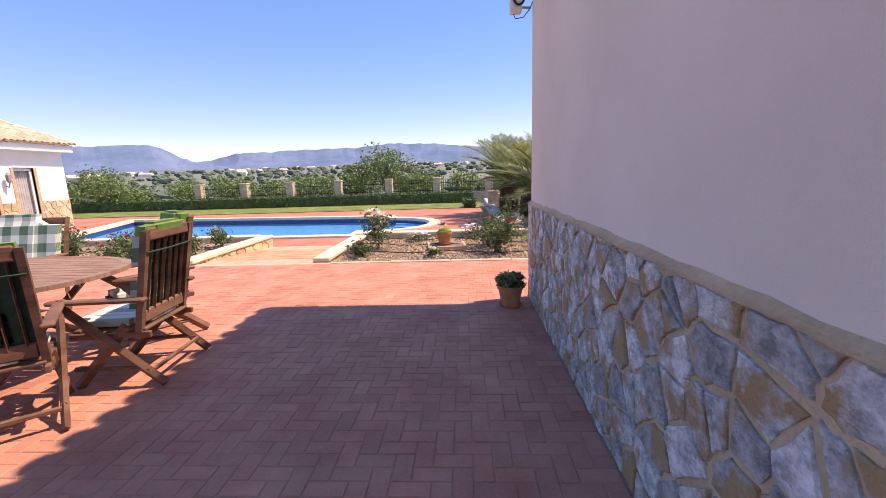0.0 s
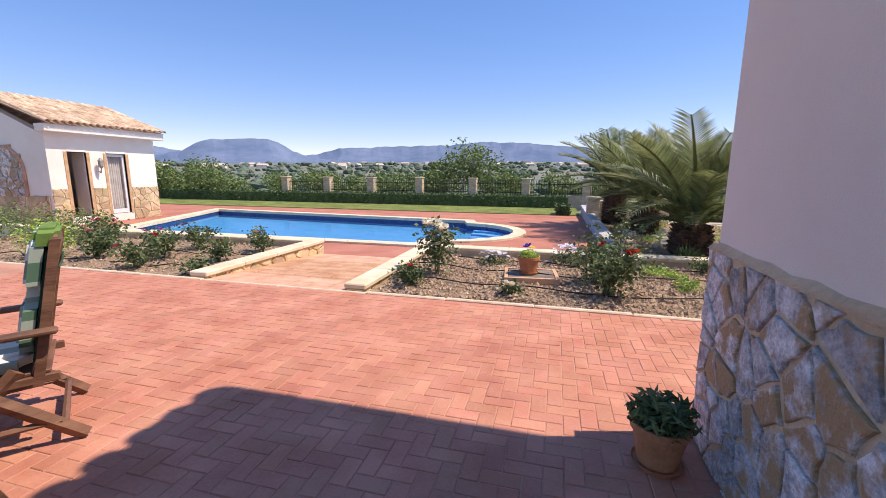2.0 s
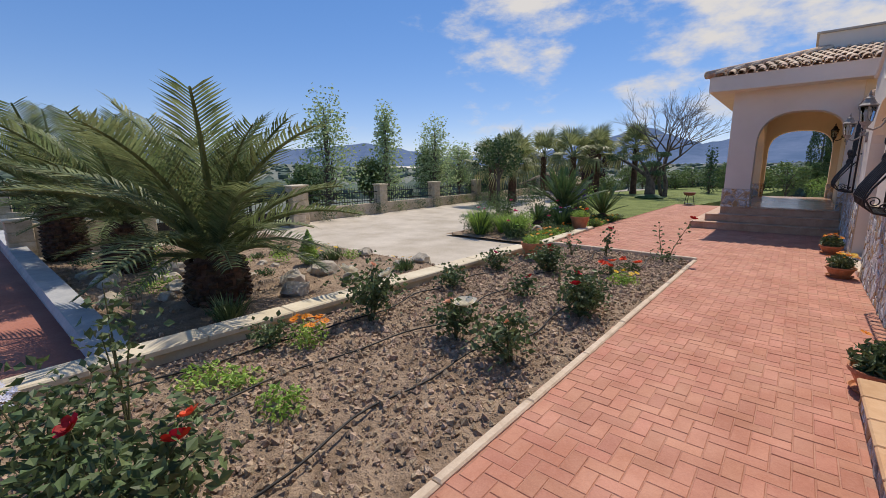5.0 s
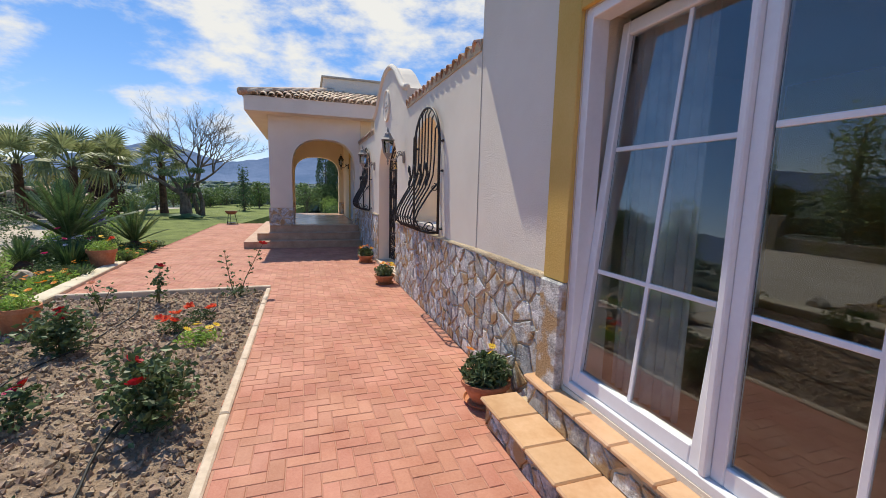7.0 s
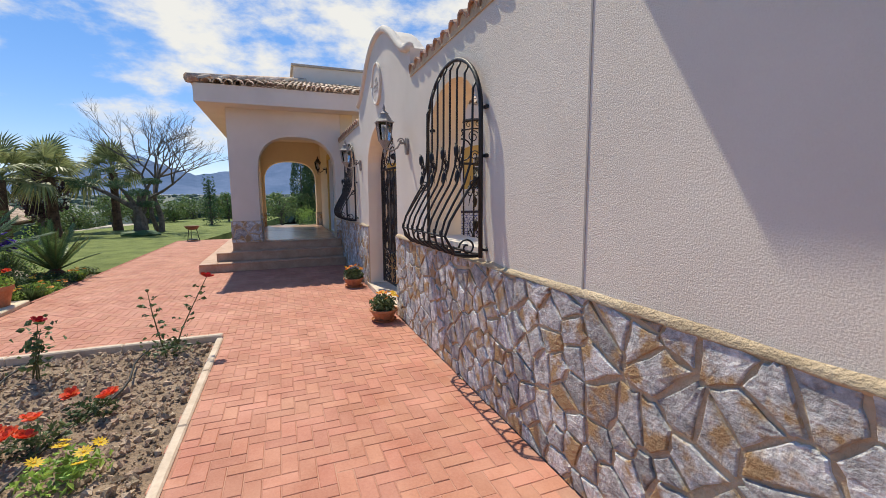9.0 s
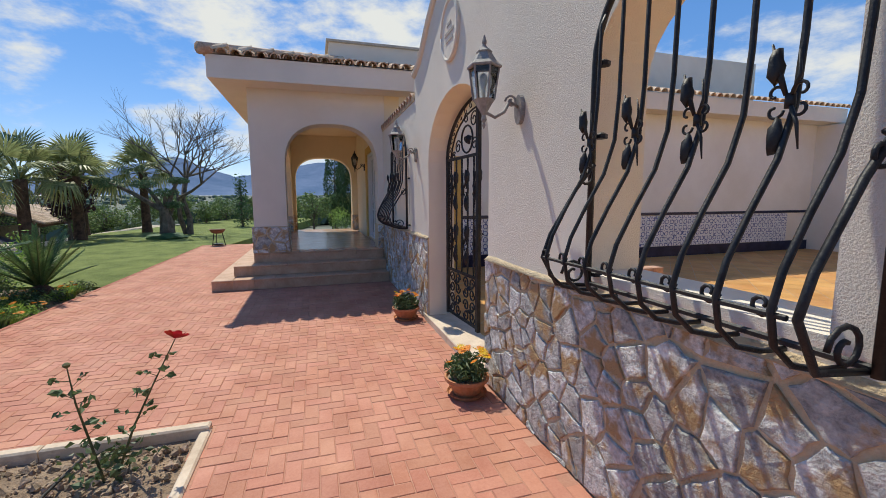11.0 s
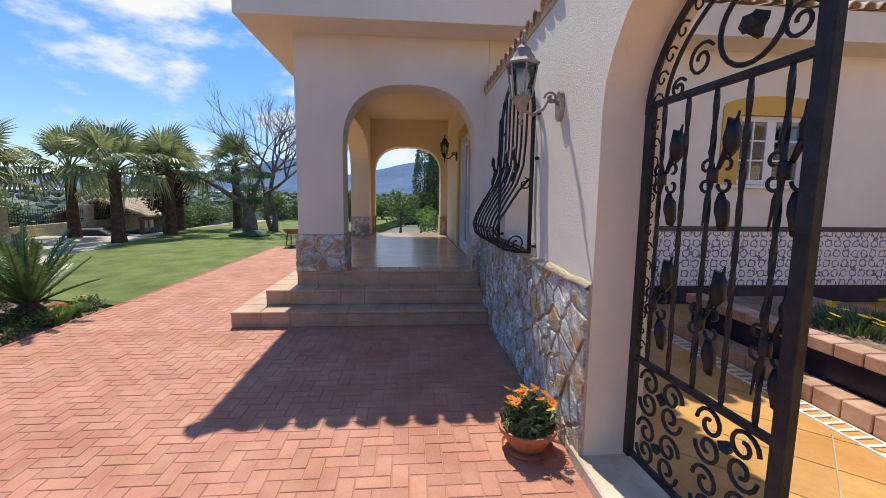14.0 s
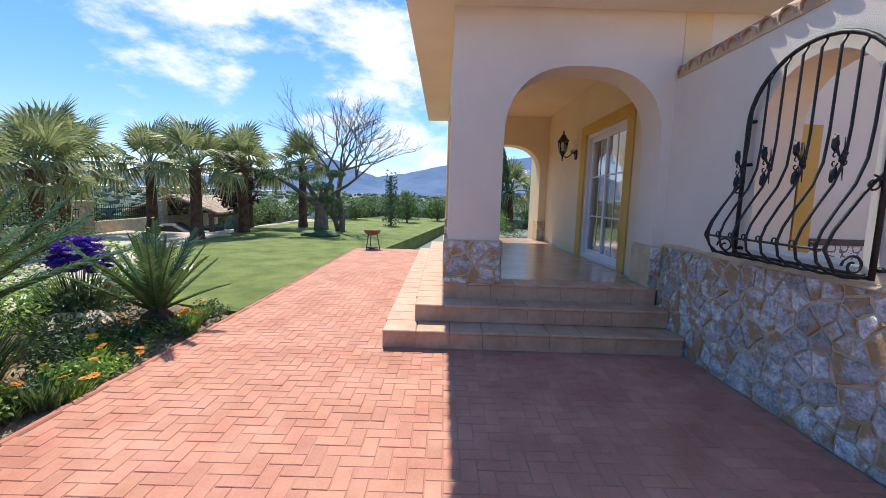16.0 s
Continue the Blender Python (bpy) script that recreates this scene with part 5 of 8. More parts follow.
for k, rr in enumerate((1.8, 1.4, 1.0)):
    arc = [(-2.45 + rr * math.cos(a), 14.35 + rr * math.sin(a)) for a in [radians(d) for d in range(-90, 91, 15)]]
    nxt = [(-2.45 + (rr - 0.34) * math.cos(a), 14.35 + (rr - 0.34) * math.sin(a)) for a in [radians(d) for d in range(-90, 91, 15)]]
    z = DECK_Z - 0.16 - 0.05 * k
    part("pool_step", Geo().add([(x, y, z) for x, y in arc] + [(x, y, z) for x, y in nxt] + [(x, y, z - 0.05) for x, y in nxt], [(i, i + 1, 14 + i, 13 + i) for i in range(12)] + [(13 + i, 14 + i, 27 + i, 26 + i) for i in range(12)]), STEPB, pool, "curved underwater step")

# ---- pool house ----
JAMB = mat("tan_jamb_brick", (0.44, 0.27, 0.14), (0.62, 0.42, 0.25), rough=0.85, scale=6, fine=40, bump=0.3)
BX, BY0, BY1, BZ = -14.7, 11.75, 15.3, DECK_Z
bh = tagged(new("pool_house"), "small white pool house with stone dado and clay-tiled roof", "pool house")
RZ = 2.66
part("wall_front", plate([(BY0, BZ), (BY1, BZ), (BY1, RZ), (BY0, RZ)], [[(12.3, 0.05), (12.86, 0.05), (12.86, 2.1), (12.3, 2.1)], [(13.5, 0.05), (14.16, 0.05), (14.16, 2.1), (13.5, 2.1)]], lambda u, v, w: (BX - w, u, v), 0.25), WHITE_PLASTER, bh)
part("wall_gable", plate([(BX - 5, BZ), (BX - 0.25, BZ), (BX - 0.25, RZ), (BX - 2.5, RZ + 0.95), (BX - 5, RZ)], [], lambda u, v, w: (u, BY0 + w, v), 0.25), WHITE_PLASTER, bh)
part("wall_rear", Geo().box((BX - 5, BY0 + 0.25, BZ), (BX - 4.75, BY1, RZ)).box((BX - 4.75, BY1 - 0.25, BZ), (BX - 0.25, BY1, RZ)), WHITE_PLASTER, bh)
part("floor", Geo().box((BX - 4.75, BY0 + 0.25, BZ), (BX - 0.02, BY1 - 0.25, 0.05)), FLOOR_TILE, bh)
stone_field(bh, 4.9, 0.95, lambda x, y, o: (BX - 5 + x, BY0 - o, BZ + y), 61, 0.34, 0.03, PALE_STONE, joined=True)
for a, b_ in ((BY0, 12.2), (12.96, 13.4), (14.26, BY1)):
    stone_field(bh, b_ - a, 1.15, lambda x, y, o, a=a: (BX + o, a + x, BZ + y), 62 + int(a), 0.26, 0.03, PALE_STONE, joined=True)
niche = arch_loop(BX - 2.9, BX - 1.0, BZ + 0.9, 1.5, 2.25, 12)
g = Geo()
for poly in stone_cells(1.9, 1.6, 0.3, 77):
    q = stone_geo(poly, lambda x, y, o: (BX - 2.9 + x, BY0 - 0.01 - o, BZ + 0.9 + y), 0.03, random.Random(3))
    cx, cy = sum(p[0] for p in poly) / len(poly) - 0.95, sum(p[1] for p in poly) / len(poly) - 0.8
    if cy < 0 or cx * cx / 0.9 + cy * cy / 0.56 < 0.9:
        g.add(q.v, q.f)
part("stone_niche", g, SLATE_J, bh, "arched panel of brown stone")
part("arch_band", Geo().tube([(u, BY0 - 0.02, v) for u, v in niche[1:]], 0.05, 6), PB, bh, "brick band round the stone arch")
for y0, y1 in ((12.3, 12.86), (13.5, 14.16)):
    for a, b_ in ((y0 - 0.1, y0), (y1, y1 + 0.1)):
        part("jamb", Geo().box((BX - 0.2, a, 0.05), (BX + 0.02, b_, 2.1), 0.005), JAMB, bh)
    part("lintel", Geo().box((BX - 0.2, y0, 2.1), (BX + 0.02, y1, 2.16), 0.005), WHITE_PLASTER, bh)
dk = part("open_door", Geo().box((BX - 0.62, 12.84, 0.06), (BX - 0.06, 12.88, 2.08), 0.005), WHITE_PLASTER, bh)
ds = part("glass_door", plate([(13.5, 0.06), (14.16, 0.06), (14.16, 2.09), (13.5, 2.09)], [[(13.58, 0.2), (14.08, 0.2), (14.08, 2.0), (13.58, 2.0)]], lambda u, v, w: (BX - 0.12 + w, u, v), 0.05), UPVC, bh)
g = Geo()
for i in range(41):
    g.v += [(BX - 0.2 + 0.035 * math.sin(i * 1.4), 13.5 + i * 0.0165, 0.1), (BX - 0.2 + 0.035 * math.sin(i * 1.4), 13.5 + i * 0.0165, 2.05)]
g.f = [(2 * i, 2 * i + 2, 2 * i + 3, 2 * i + 1) for i in range(40)]
part("curtain", g, CURTAIN, bh, "grey striped curtain", smooth=True)
part("shelf", Geo().box((BX - 1.2, 12.3, 0.05), (BX - 0.9, 12.9, 0.9), 0.01), WOOD, bh)
part("eave_fascia", Geo().box((BX - 0.1, BY0 - 0.15, RZ), (BX + 0.3, BY1 + 0.2, RZ + 0.22), 0.01), WHITE_PLASTER, bh)
g = Geo()
tiled_slope(g, (BX + 0.42, BY0 - 0.2, RZ + 0.26), (BX + 0.42, BY1 + 0.25, RZ + 0.26), (-1, 0, 0.36), 8)
tiled_slope(g, (BX - 5.3, BY0 - 0.2, RZ + 0.26), (BX - 5.3, BY1 + 0.25, RZ + 0.26), (1, 0, 0.36), 8)
part("roof_tiles", g, TERRA_OLD, bh, "weathered curved clay tiles", kind="stuff")
part("roof_slab", Geo().add([(BX + 0.35, BY0 - 0.15, RZ + 0.22), (BX + 0.35, BY1 + 0.2, RZ + 0.22), (BX - 2.45, BY1 + 0.2, RZ + 1.2), (BX - 2.45, BY0 - 0.15, RZ + 1.2), (BX - 5.2, BY1 + 0.2, RZ + 0.22), (BX - 5.2, BY0 - 0.15, RZ + 0.22)], [(0, 1, 2, 3), (3, 2, 4, 5)]), TERRA_OLD, bh)
wl = part("wall_lamp", Geo().tube([(BX + 0.03, 13.18, 1.5), (BX + 0.12, 13.18, 1.45), (BX + 0.16, 13.18, 1.6)], 0.02).lathe([(0.03, 0), (0.07, 0.06), (0.08, 0.25), (0.02, 0.34)], 8, (BX + 0.16, 13.18, 1.6)), LAMP_METAL, bh)


# ---- ironwork ----
def spiral(c, r, turns, start, axis="xz", n=18, grow=0.25, flip=1):
    """Points of a scroll that winds inwards round c."""
    pts = []
    for i in range(n + 1):
        s = i / n
        a = start + flip * 2 * math.pi * turns * s
        rr = r * (1 - (1 - grow) * s)
        u, v = rr * math.cos(a), rr * math.sin(a)
        pts.append((c[0] + u, c[1], c[2] + v) if axis == "xz" else (c[0], c[1] + u, c[2] + v))
    return pts


def leaf_knot():
    """Forged ornament: two leaves, four curls and a collar, centred on a bar."""
    g = Geo()
    g.tube([(0, 0, -0.025), (0, 0, 0.025)], 0.017, 8)
    for s in (-1, 1):
        for z in (-1, 1):
            g.tube(spiral((s * 0.042, 0.012, z * 0.03), 0.03, 0.75, math.pi if s > 0 else 0, n=9, grow=0.4, flip=-s * z), 0.006, 5)
    g.blob((0.045, 0.02, 0.12), 0.026, 2, 0.5, 2.3, 1)
    g.blob((0.03, 0.02, -0.12), 0.024, 2, 0.5, 2.4, 2)
    g.tube([(0.01, 0.01, 0.02), (0.03, 0.02, 0.09), (0.055, 0.03, 0.2)], [0.008, 0.012, 0.004], 5)
    g.tube([(-0.01, 0.01, 0.02), (-0.035, 0.015, 0.08), (-0.03, 0.02, 0.16)], [0.008, 0.007, 0.003], 5)
    g.tube([(-0.01, 0.01, -0.02), (-0.035, 0.015, -0.08), (-0.05, 0.02, -0.17)], [0.008, 0.007, 0.003], 5)
    return g.mesh("leaf_knot", IRON, True)


KNOT = leaf_knot()


def window_grille(x0, x1, z0, z1):
    """Bellied iron grille with an arched head."""
    cx, r = (x0 + x1) / 2, (x1 - x0) / 2
    spring = z1 - 0.48
    e = thing("window_grille", (cx, FACE + 0.05, z0), "black wrought-iron window grille with a bulging base and forged leaves", "window grille", "courtyard window grilles")
    L = lambda x, y, z: (x - cx, y, z - z0)
    arc = [(cx + r * math.cos(math.pi * k / 20), spring + 0.48 * math.sin(math.pi * k / 20)) for k in range(21)]
    part("frame", Geo().tube([L(x1, 0, z0)] + [L(x, 0, z) for x, z in arc] + [L(x0, 0, z0)], 0.017, 6), IRON, e, smooth=True)
    part("bottom_bar", Geo().tube([L(x0, 0, z0 + 0.02), L(x1, 0, z0 + 0.02)], 0.012, 6), IRON, e)
    n = 8
    for i in range(n):
        x = x0 + (x1 - x0) * (i + 0.5) / n
        top = spring + 0.48 * math.sqrt(max(0, 1 - ((x - cx) / r) ** 2)) - 0.02
        pts = [(top, 0.0), (top - 0.06, 0.03), (2.05, 0.035), (1.85, 0.05), (1.7, 0.1), (1.55, 0.19), (1.42, 0.26), (1.32, 0.29), (1.23, 0.27), (1.17, 0.2), (1.145, 0.1), (1.14, 0.0)]
        pts = [(z - 1.14 + z0, y) for z, y in pts]
        pts[0] = (top, 0.0)
        bar = part("bar", Geo().tube([L(x, y, z) for z, y in pts], 0.0095, 6), IRON, e, smooth=True)
        part("curl", Geo().tube(spiral(L(x + 0.03, 0.28, z0 + 0.19), 0.034, 1.1, math.pi, n=10), 0.006, 5), IRON, e, smooth=True)
        if i % 2 == 1:
            k = part("leaf_ornament", KNOT, IRON, e)
            k.matrix_basis = pose(*L(x, 0.07, z0 + 0.72)) @ Matrix.Scale(0.8, 4)
    part("belly_rail", Geo().tube([L(x0 + 0.04, 0.285, z0 + 0.17), L(x1 - 0.04, 0.285, z0 + 0.17)], 0.008, 6), IRON, e)
    for x in (x0 + 0.02, x1 - 0.02):
        part("side_bar", Geo().tube([L(x, 0.0, z0 + 0.62), L(x, 0.1, z0 + 0.5), L(x, 0.24, z0 + 0.28), L(x, 0.28, z0 + 0.17), L(x, 0.2, z0 + 0.03), L(x, 0, z0 + 0.01)], 0.011, 6), IRON, e, smooth=True)
        part("side_scroll", Geo().tube(spiral(L(x, 0.1, z0 + 0.08), 0.07, 1.3, 0, "yz", 16), 0.008, 5), IRON, e, smooth=True)
        part("side_scroll", Geo().tube(spiral(L(x, 0.05, z0 + 0.56), 0.05, 1.2, math.pi / 2, "yz", 14), 0.007, 5), IRON, e, smooth=True)
    for z in (z0 + 0.05, z0 + 0.75, z0 + 1.1):
        for x in (x0, x1):
            part("wall_fixing", Geo().lathe([(0.03, 0), (0.03, 0.02), (0.012, 0.03)], 8, L(x, -0.05, z)), IRON, e)


window_grille(6.68, 7.86, 1.14, 2.72)
window_grille(12.28, 13.44, 1.14, 2.70)


def twisted_bar(x, z0, z1):
    """Square bar twisted along its length."""
    g = Geo()
    n = 26
    for i in range(n + 1):
        a = i * 0.55
        g.v += [(x + 0.0125 * math.cos(a + k * math.pi / 2), 0.0125 * math.sin(a + k * math.pi / 2), z0 + (z1 - z0) * i / n) for k in range(4)]
    g.f = [(i * 4 + k, i * 4 + (k + 1) % 4, i * 4 + 4 + (k + 1) % 4, i * 4 + 4 + k) for i in range(n) for k in range(4)]
    return g


def gate_leaf(label, m):
    """Half of the arched gate, hinged at local x = 0, reaching to x = 0.93."""
    e = tagged(new("iron_gate"), label, "gate", "courtyard gate leaves")
    e.matrix_basis = m
    w, spring = 0.93, 1.94
    top = lambda x: spring + 0.66 * math.sqrt(max(0.0, 1 - ((w - x) / 0.95) ** 2))
    part("hinge_stile", Geo().box((0.0, -0.02, 0.03), (0.05, 0.02, spring + 0.05), 0.004), IRON, e)
    part("lock_stile", Geo().box((w - 0.06, -0.022, 0.02), (w, 0.022, top(w)), 0.004), IRON, e)
    part("arch_bar", Geo().tube([(w - 0.93 * math.cos(a), 0, spring + 0.66 * math.sin(a)) for a in [math.pi / 2 * k / 14 for k in range(15)]], 0.022, 4), IRON, e)
    part("inner_arch_bar", Geo().tube([(w - 0.80 * math.cos(a), 0, spring + 0.54 * math.sin(a)) for a in [math.pi / 2 * k / 14 for k in range(15)]], 0.01, 6), IRON, e)
    for z in (0.06, 0.62, 1.98):
        part("rail", Geo().box((0.05, -0.014, z - 0.016), (w - 0.06, 0.014, z + 0.016), 0.003), IRON, e)
    for i in range(5):
        x = 0.05 + (w - 0.11) * (i + 0.5) / 5
        part("bar", twisted_bar(x, 0.62, min(1.98, top(x))), IRON, e)
        if i % 2 == 0:
            for z in (0.95, 1.6):
                part("leaf_ornament", KNOT, IRON, e).matrix_basis = pose(x, 0.01, z) @ Matrix.Scale(1.3, 4)
    for i in range(2):
        for j in range(2):
            cx_, cz_ = 0.255 + i * 0.41, 0.2 + j * 0.27
            for s in (-1, 1):
                for q in (-1, 1):
                    part("scroll", Geo().tube(spiral((cx_ + s * 0.085, 0, cz_ + q * 0.055), 0.075, 1.25, math.pi / 2 * (1 - s), n=18, flip=s * q), 0.0095, 6), IRON, e, smooth=True)
            part("rosette", Geo().blob((cx_, 0.008, cz_), 0.03, 1, 0.9, 1.0, i + 2 * j), IRON, e)
    part("medallion", Geo().tube([(0.6 + 0.15 * math.cos(a), 0, 2.17 + 0.15 * math.sin(a)) for a in [2 * math.pi * k / 22 for k in range(23)]], 0.011, 6), IRON, e, smooth=True)
    part("rosette", Geo().blob((0.6, 0.01, 2.17), 0.042, 2, 0.8, 1.0, 4), IRON, e)
    for c, r_ in (((0.35, 0, 2.11), 0.08), ((0.78, 0, 2.36), 0.09), ((0.58, 0, 2.4), 0.06), ((0.8, 0, 2.1), 0.07), ((0.22, 0, 2.02), 0.05)):
        part("scroll", Geo().tube(spiral(c, r_, 1.4, 0.6, n=18), 0.008, 5), IRON, e, smooth=True)
    for i in range(9):
        a = math.pi / 2 * (i + 0.5) / 9
        part("scroll", Geo().tube(spiral((w - 0.865 * math.cos(a), 0, spring + 0.6 * math.sin(a)), 0.045, 1.0, a, n=9), 0.006, 4), IRON, e, smooth=True)
    for i in range(14):
        part("edge_scroll", Geo().tube(spiral((0.075, 0.0, 0.7 + i * 0.09), 0.035, 0.9, 0.5 + i, n=8), 0.005, 4), IRON, e, smooth=True)
    part("lock_plate", Geo().box((w - 0.05, 0.02, 1.0), (w - 0.01, 0.03, 1.2), 0.003), UPVC, e, "bright steel lock plate")
    part("lever", Geo().tube([(w - 0.03, 0.03, 1.12), (w - 0.03, 0.06, 1.12), (w - 0.13, 0.06, 1.11)], 0.009, 6), IRON, e)
    return e


gate_leaf("black wrought-iron gate leaf, shut, with scrolls and leaves", pose(GATE1 - 0.03, 4.64, 0.09, 0, 0, 184))
g2 = gate_leaf("black wrought-iron gate leaf standing open into the courtyard", pose(GATE0 + 0.06, 4.5, 0.09, 0, 0, -88))


def wall_lantern(x, y, z, label, dark=False):
    """Six-sided lantern on a scrolled wall bracket; z is the bracket's height."""
    e = thing("wall_lantern", (x, y, z), label, "wall lamp", "wall lanterns")
    M = IRON if dark else LAMP_METAL
    plate_g = Geo()
    n = 14
    plate_g.add([(0.055 * math.cos(2 * math.pi * k / n), yy, 0.1 * math.sin(2 * math.pi * k / n)) for yy in (0.0, 0.03) for k in range(n)], [(k, (k + 1) % n, n + (k + 1) % n, n + k) for k in range(n)] + [tuple(range(n, 2 * n))])
    part("wall_plate", plate_g, M, e)
    part("arm", Geo().tube([(0, 0.03, 0.02), (0, 0.09, 0.05), (0, 0.13, -0.02), (0, 0.2, -0.06), (0, 0.27, -0.03), (0, 0.28, 0.02)], 0.012, 8), M, e, smooth=True)
    part("arm_scroll", Geo().tube(spiral((0, 0.08, 0.05), 0.045, 1.3, 0, "yz", 14), 0.008, 6), M, e, smooth=True)
    o = (0, 0.28, 0.0)
    part("base_cup", Geo().lathe([(0.008, -0.1), (0.02, -0.08), (0.012, -0.05), (0.03, -0.02), (0.06, 0.03), (0.075, 0.05)], 6, o), M, e)
    part("drop_finial", Geo().lathe([(0.002, -0.14), (0.014, -0.115), (0.006, -0.095)], 8, o), M, e)
    for k in range(6):
        a = 2 * math.pi * k / 6
        part("corner_bar", Geo().tube([(0.07 * math.cos(a), 0.28 + 0.07 * math.sin(a), 0.05), (0.1 * math.cos(a), 0.28 + 0.1 * math.sin(a), 0.25)], 0.007, 5), M, e)
    gl = part("glass", Geo().lathe([(0.066, 0.05), (0.095, 0.25)], 6, o), GLASS, e, "clear bevelled glass panes")
    gl.visible_shadow = False
    part("bulb", Geo().lathe([(0.012, 0.06), (0.014, 0.12), (0.03, 0.16), (0.022, 0.2), (0.004, 0.215)], 10, o), UPVC, e, smooth=True)
    part("roof_cap", Geo().lathe([(0.115, 0.25), (0.118, 0.262), (0.085, 0.29), (0.06, 0.33), (0.05, 0.345), (0.055, 0.355), (0.02, 0.385)], 6, o), M, e)
    part("finial", Geo().lathe([(0.02, 0.38), (0.012, 0.4), (0.018, 0.415), (0.004, 0.46)], 8, o), M, e)


wall_lantern(8.72, FACE, 2.2, "weathered grey metal wall lantern with glass panes beside the gate")
wall_lantern(11.8, FACE, 2.2, "weathered grey metal wall lantern with glass panes beside the gate")
wall_lantern(18.3, PW, 2.5, "small black wall lantern under the porch", dark=True)
pq = thing("wall_plaque", (gc + 0.02, FACE, 3.28), "round cream plaster plaque with raised lettering on the gate gable", "plaque")
n = 28
part("disc", Geo().add([(0.27 * math.cos(2 * math.pi * k / n), y_, 0.297 * math.sin(2 * math.pi * k / n)) for y_ in (0.0, 0.025) for k in range(n)], [(k, (k + 1) % n, n + (k + 1) % n, n + k) for k in range(n)] + [tuple(range(n, 2 * n))]), PLASTER, pq)
part("rim", Geo().tube([(0.26 * math.cos(2 * math.pi * k / n), 0.025, 0.286 * math.sin(2 * math.pi * k / n)) for k in range(n + 1)], 0.018, 6), PLASTER, pq, smooth=True)
for z, w in ((0.06, 0.13), (-0.02, 0.28), (-0.09, 0.22)):
    part("lettering_bar", Geo().box((-w / 2, 0.02, z - 0.018), (w / 2, 0.031, z + 0.018), 0.004), GROUT, pq)

fl = thing("wall_antenna", (WEST - 0.02, 4.86, 3.08), "grey outdoor antenna box with a black ring on an arm", "antenna")
part("arm", Geo().tube([(0.0, 0, 0.02), (-0.1, -0.02, 0.02)], 0.012, 6), LAMP_METAL, fl)
part("panel", Geo().box((-0.22, -0.06, -0.04), (-0.1, 0.02, 0.22), 0.015), WHITE_PLASTER, fl)
part("ring", Geo().tube([(-0.13 + 0.05 * math.cos(a), -0.075, 0.09 + 0.06 * math.sin(a)) for a in [2 * math.pi * k / 16 for k in range(17)]], 0.012, 6), IRON, fl, smooth=True)
part("cable", Geo().tube([(-0.18, -0.02, -0.04), (-0.16, -0.01, -0.08), (-0.08, -0.01, -0.07), (-0.02, 0, 0.0), (0.03, 0.01, 0.1)], 0.005, 5), HOSE, fl, smooth=True)


# ---- plants ----
def cloud_points(r, n, c, rx, ry, rz, shell=0.5):
    """Points scattered in an ellipsoid, denser towards its skin."""
    pts = []
    while len(pts) < n:
        d = Vector((r.gauss(0, 1), r.gauss(0, 1), r.gauss(0, 1))).normalized() * (r.random() ** shell)
        pts.append((c[0] + d.x * rx, c[1] + d.y * ry, c[2] + d.z * rz))
    return pts


def rose_flower(material, s=0.04):
    """A rose head of overlapping petals round a bud."""
    g = Geo()
    r = random.Random(4)
    for ring, (k, tilt, sc) in enumerate(((3, 1.35, 0.6), (5, 1.0, 0.85), (6, 0.6, 1.0))):
        for i in range(k):
            a = 2 * math.pi * (i + 0.37 * ring) / k
            o, up = Vector((math.cos(a), math.sin(a), 0)), Vector((0, 0, 1))
            t = Vector((-math.sin(a), math.cos(a), 0))
            d = o * math.cos(tilt) + up * math.sin(tilt)
            b = o * s * 0.12
            m = b + d * s * 0.6 * sc + o * s * 0.15
            e = b + d * s * sc + o * s * 0.25
            w = s * 0.5 * sc
            g.add([b, m - t * w, m + t * w, e - t * w * 0.7, e + t * w * 0.7, e + d * s * 0.1 - o * s * 0.05], [(0, 2, 1), (1, 2, 4, 3), (3, 4, 5)])
    return g.mesh("flower", material)


def daisy_flower(material, s=0.035, petals=12):
    g = Geo()
    for i in range(petals):
        a = 2 * math.pi * i / petals
        o, t = Vector((math.cos(a), math.sin(a), 0.18)), Vector((-math.sin(a), math.cos(a), 0))
        g.add([o * s * 0.15, o * s * 0.6 + t * s * 0.16, o * s, o * s * 0.6 - t * s * 0.16], [(0, 1, 2), (0, 2, 3)])
    g.blob((0, 0, 0.004), s * 0.22, 1, 0, 0.6)
    return g.mesh("flower", material)


FL = {"red": rose_flower(P_RED, 0.044), "pink": rose_flower(P_PINK, 0.042), "white": rose_flower(P_WHITE, 0.09), "coral": rose_flower(P_CORAL, 0.042), "peach": rose_flower(P_PEACH, 0.046),
      "orange": daisy_flower(P_ORANGE, 0.045), "yellow": daisy_flower(P_YELLOW, 0.045), "daisy": daisy_flower(P_DAISY, 0.045), "violet": rose_flower(P_VIOLET, 0.06)}
NAMES = {"red": "red", "pink": "deep pink", "white": "creamy white", "coral": "coral orange", "peach": "peach", "orange": "orange", "yellow": "yellow", "daisy": "pale lilac-white", "violet": "violet"}


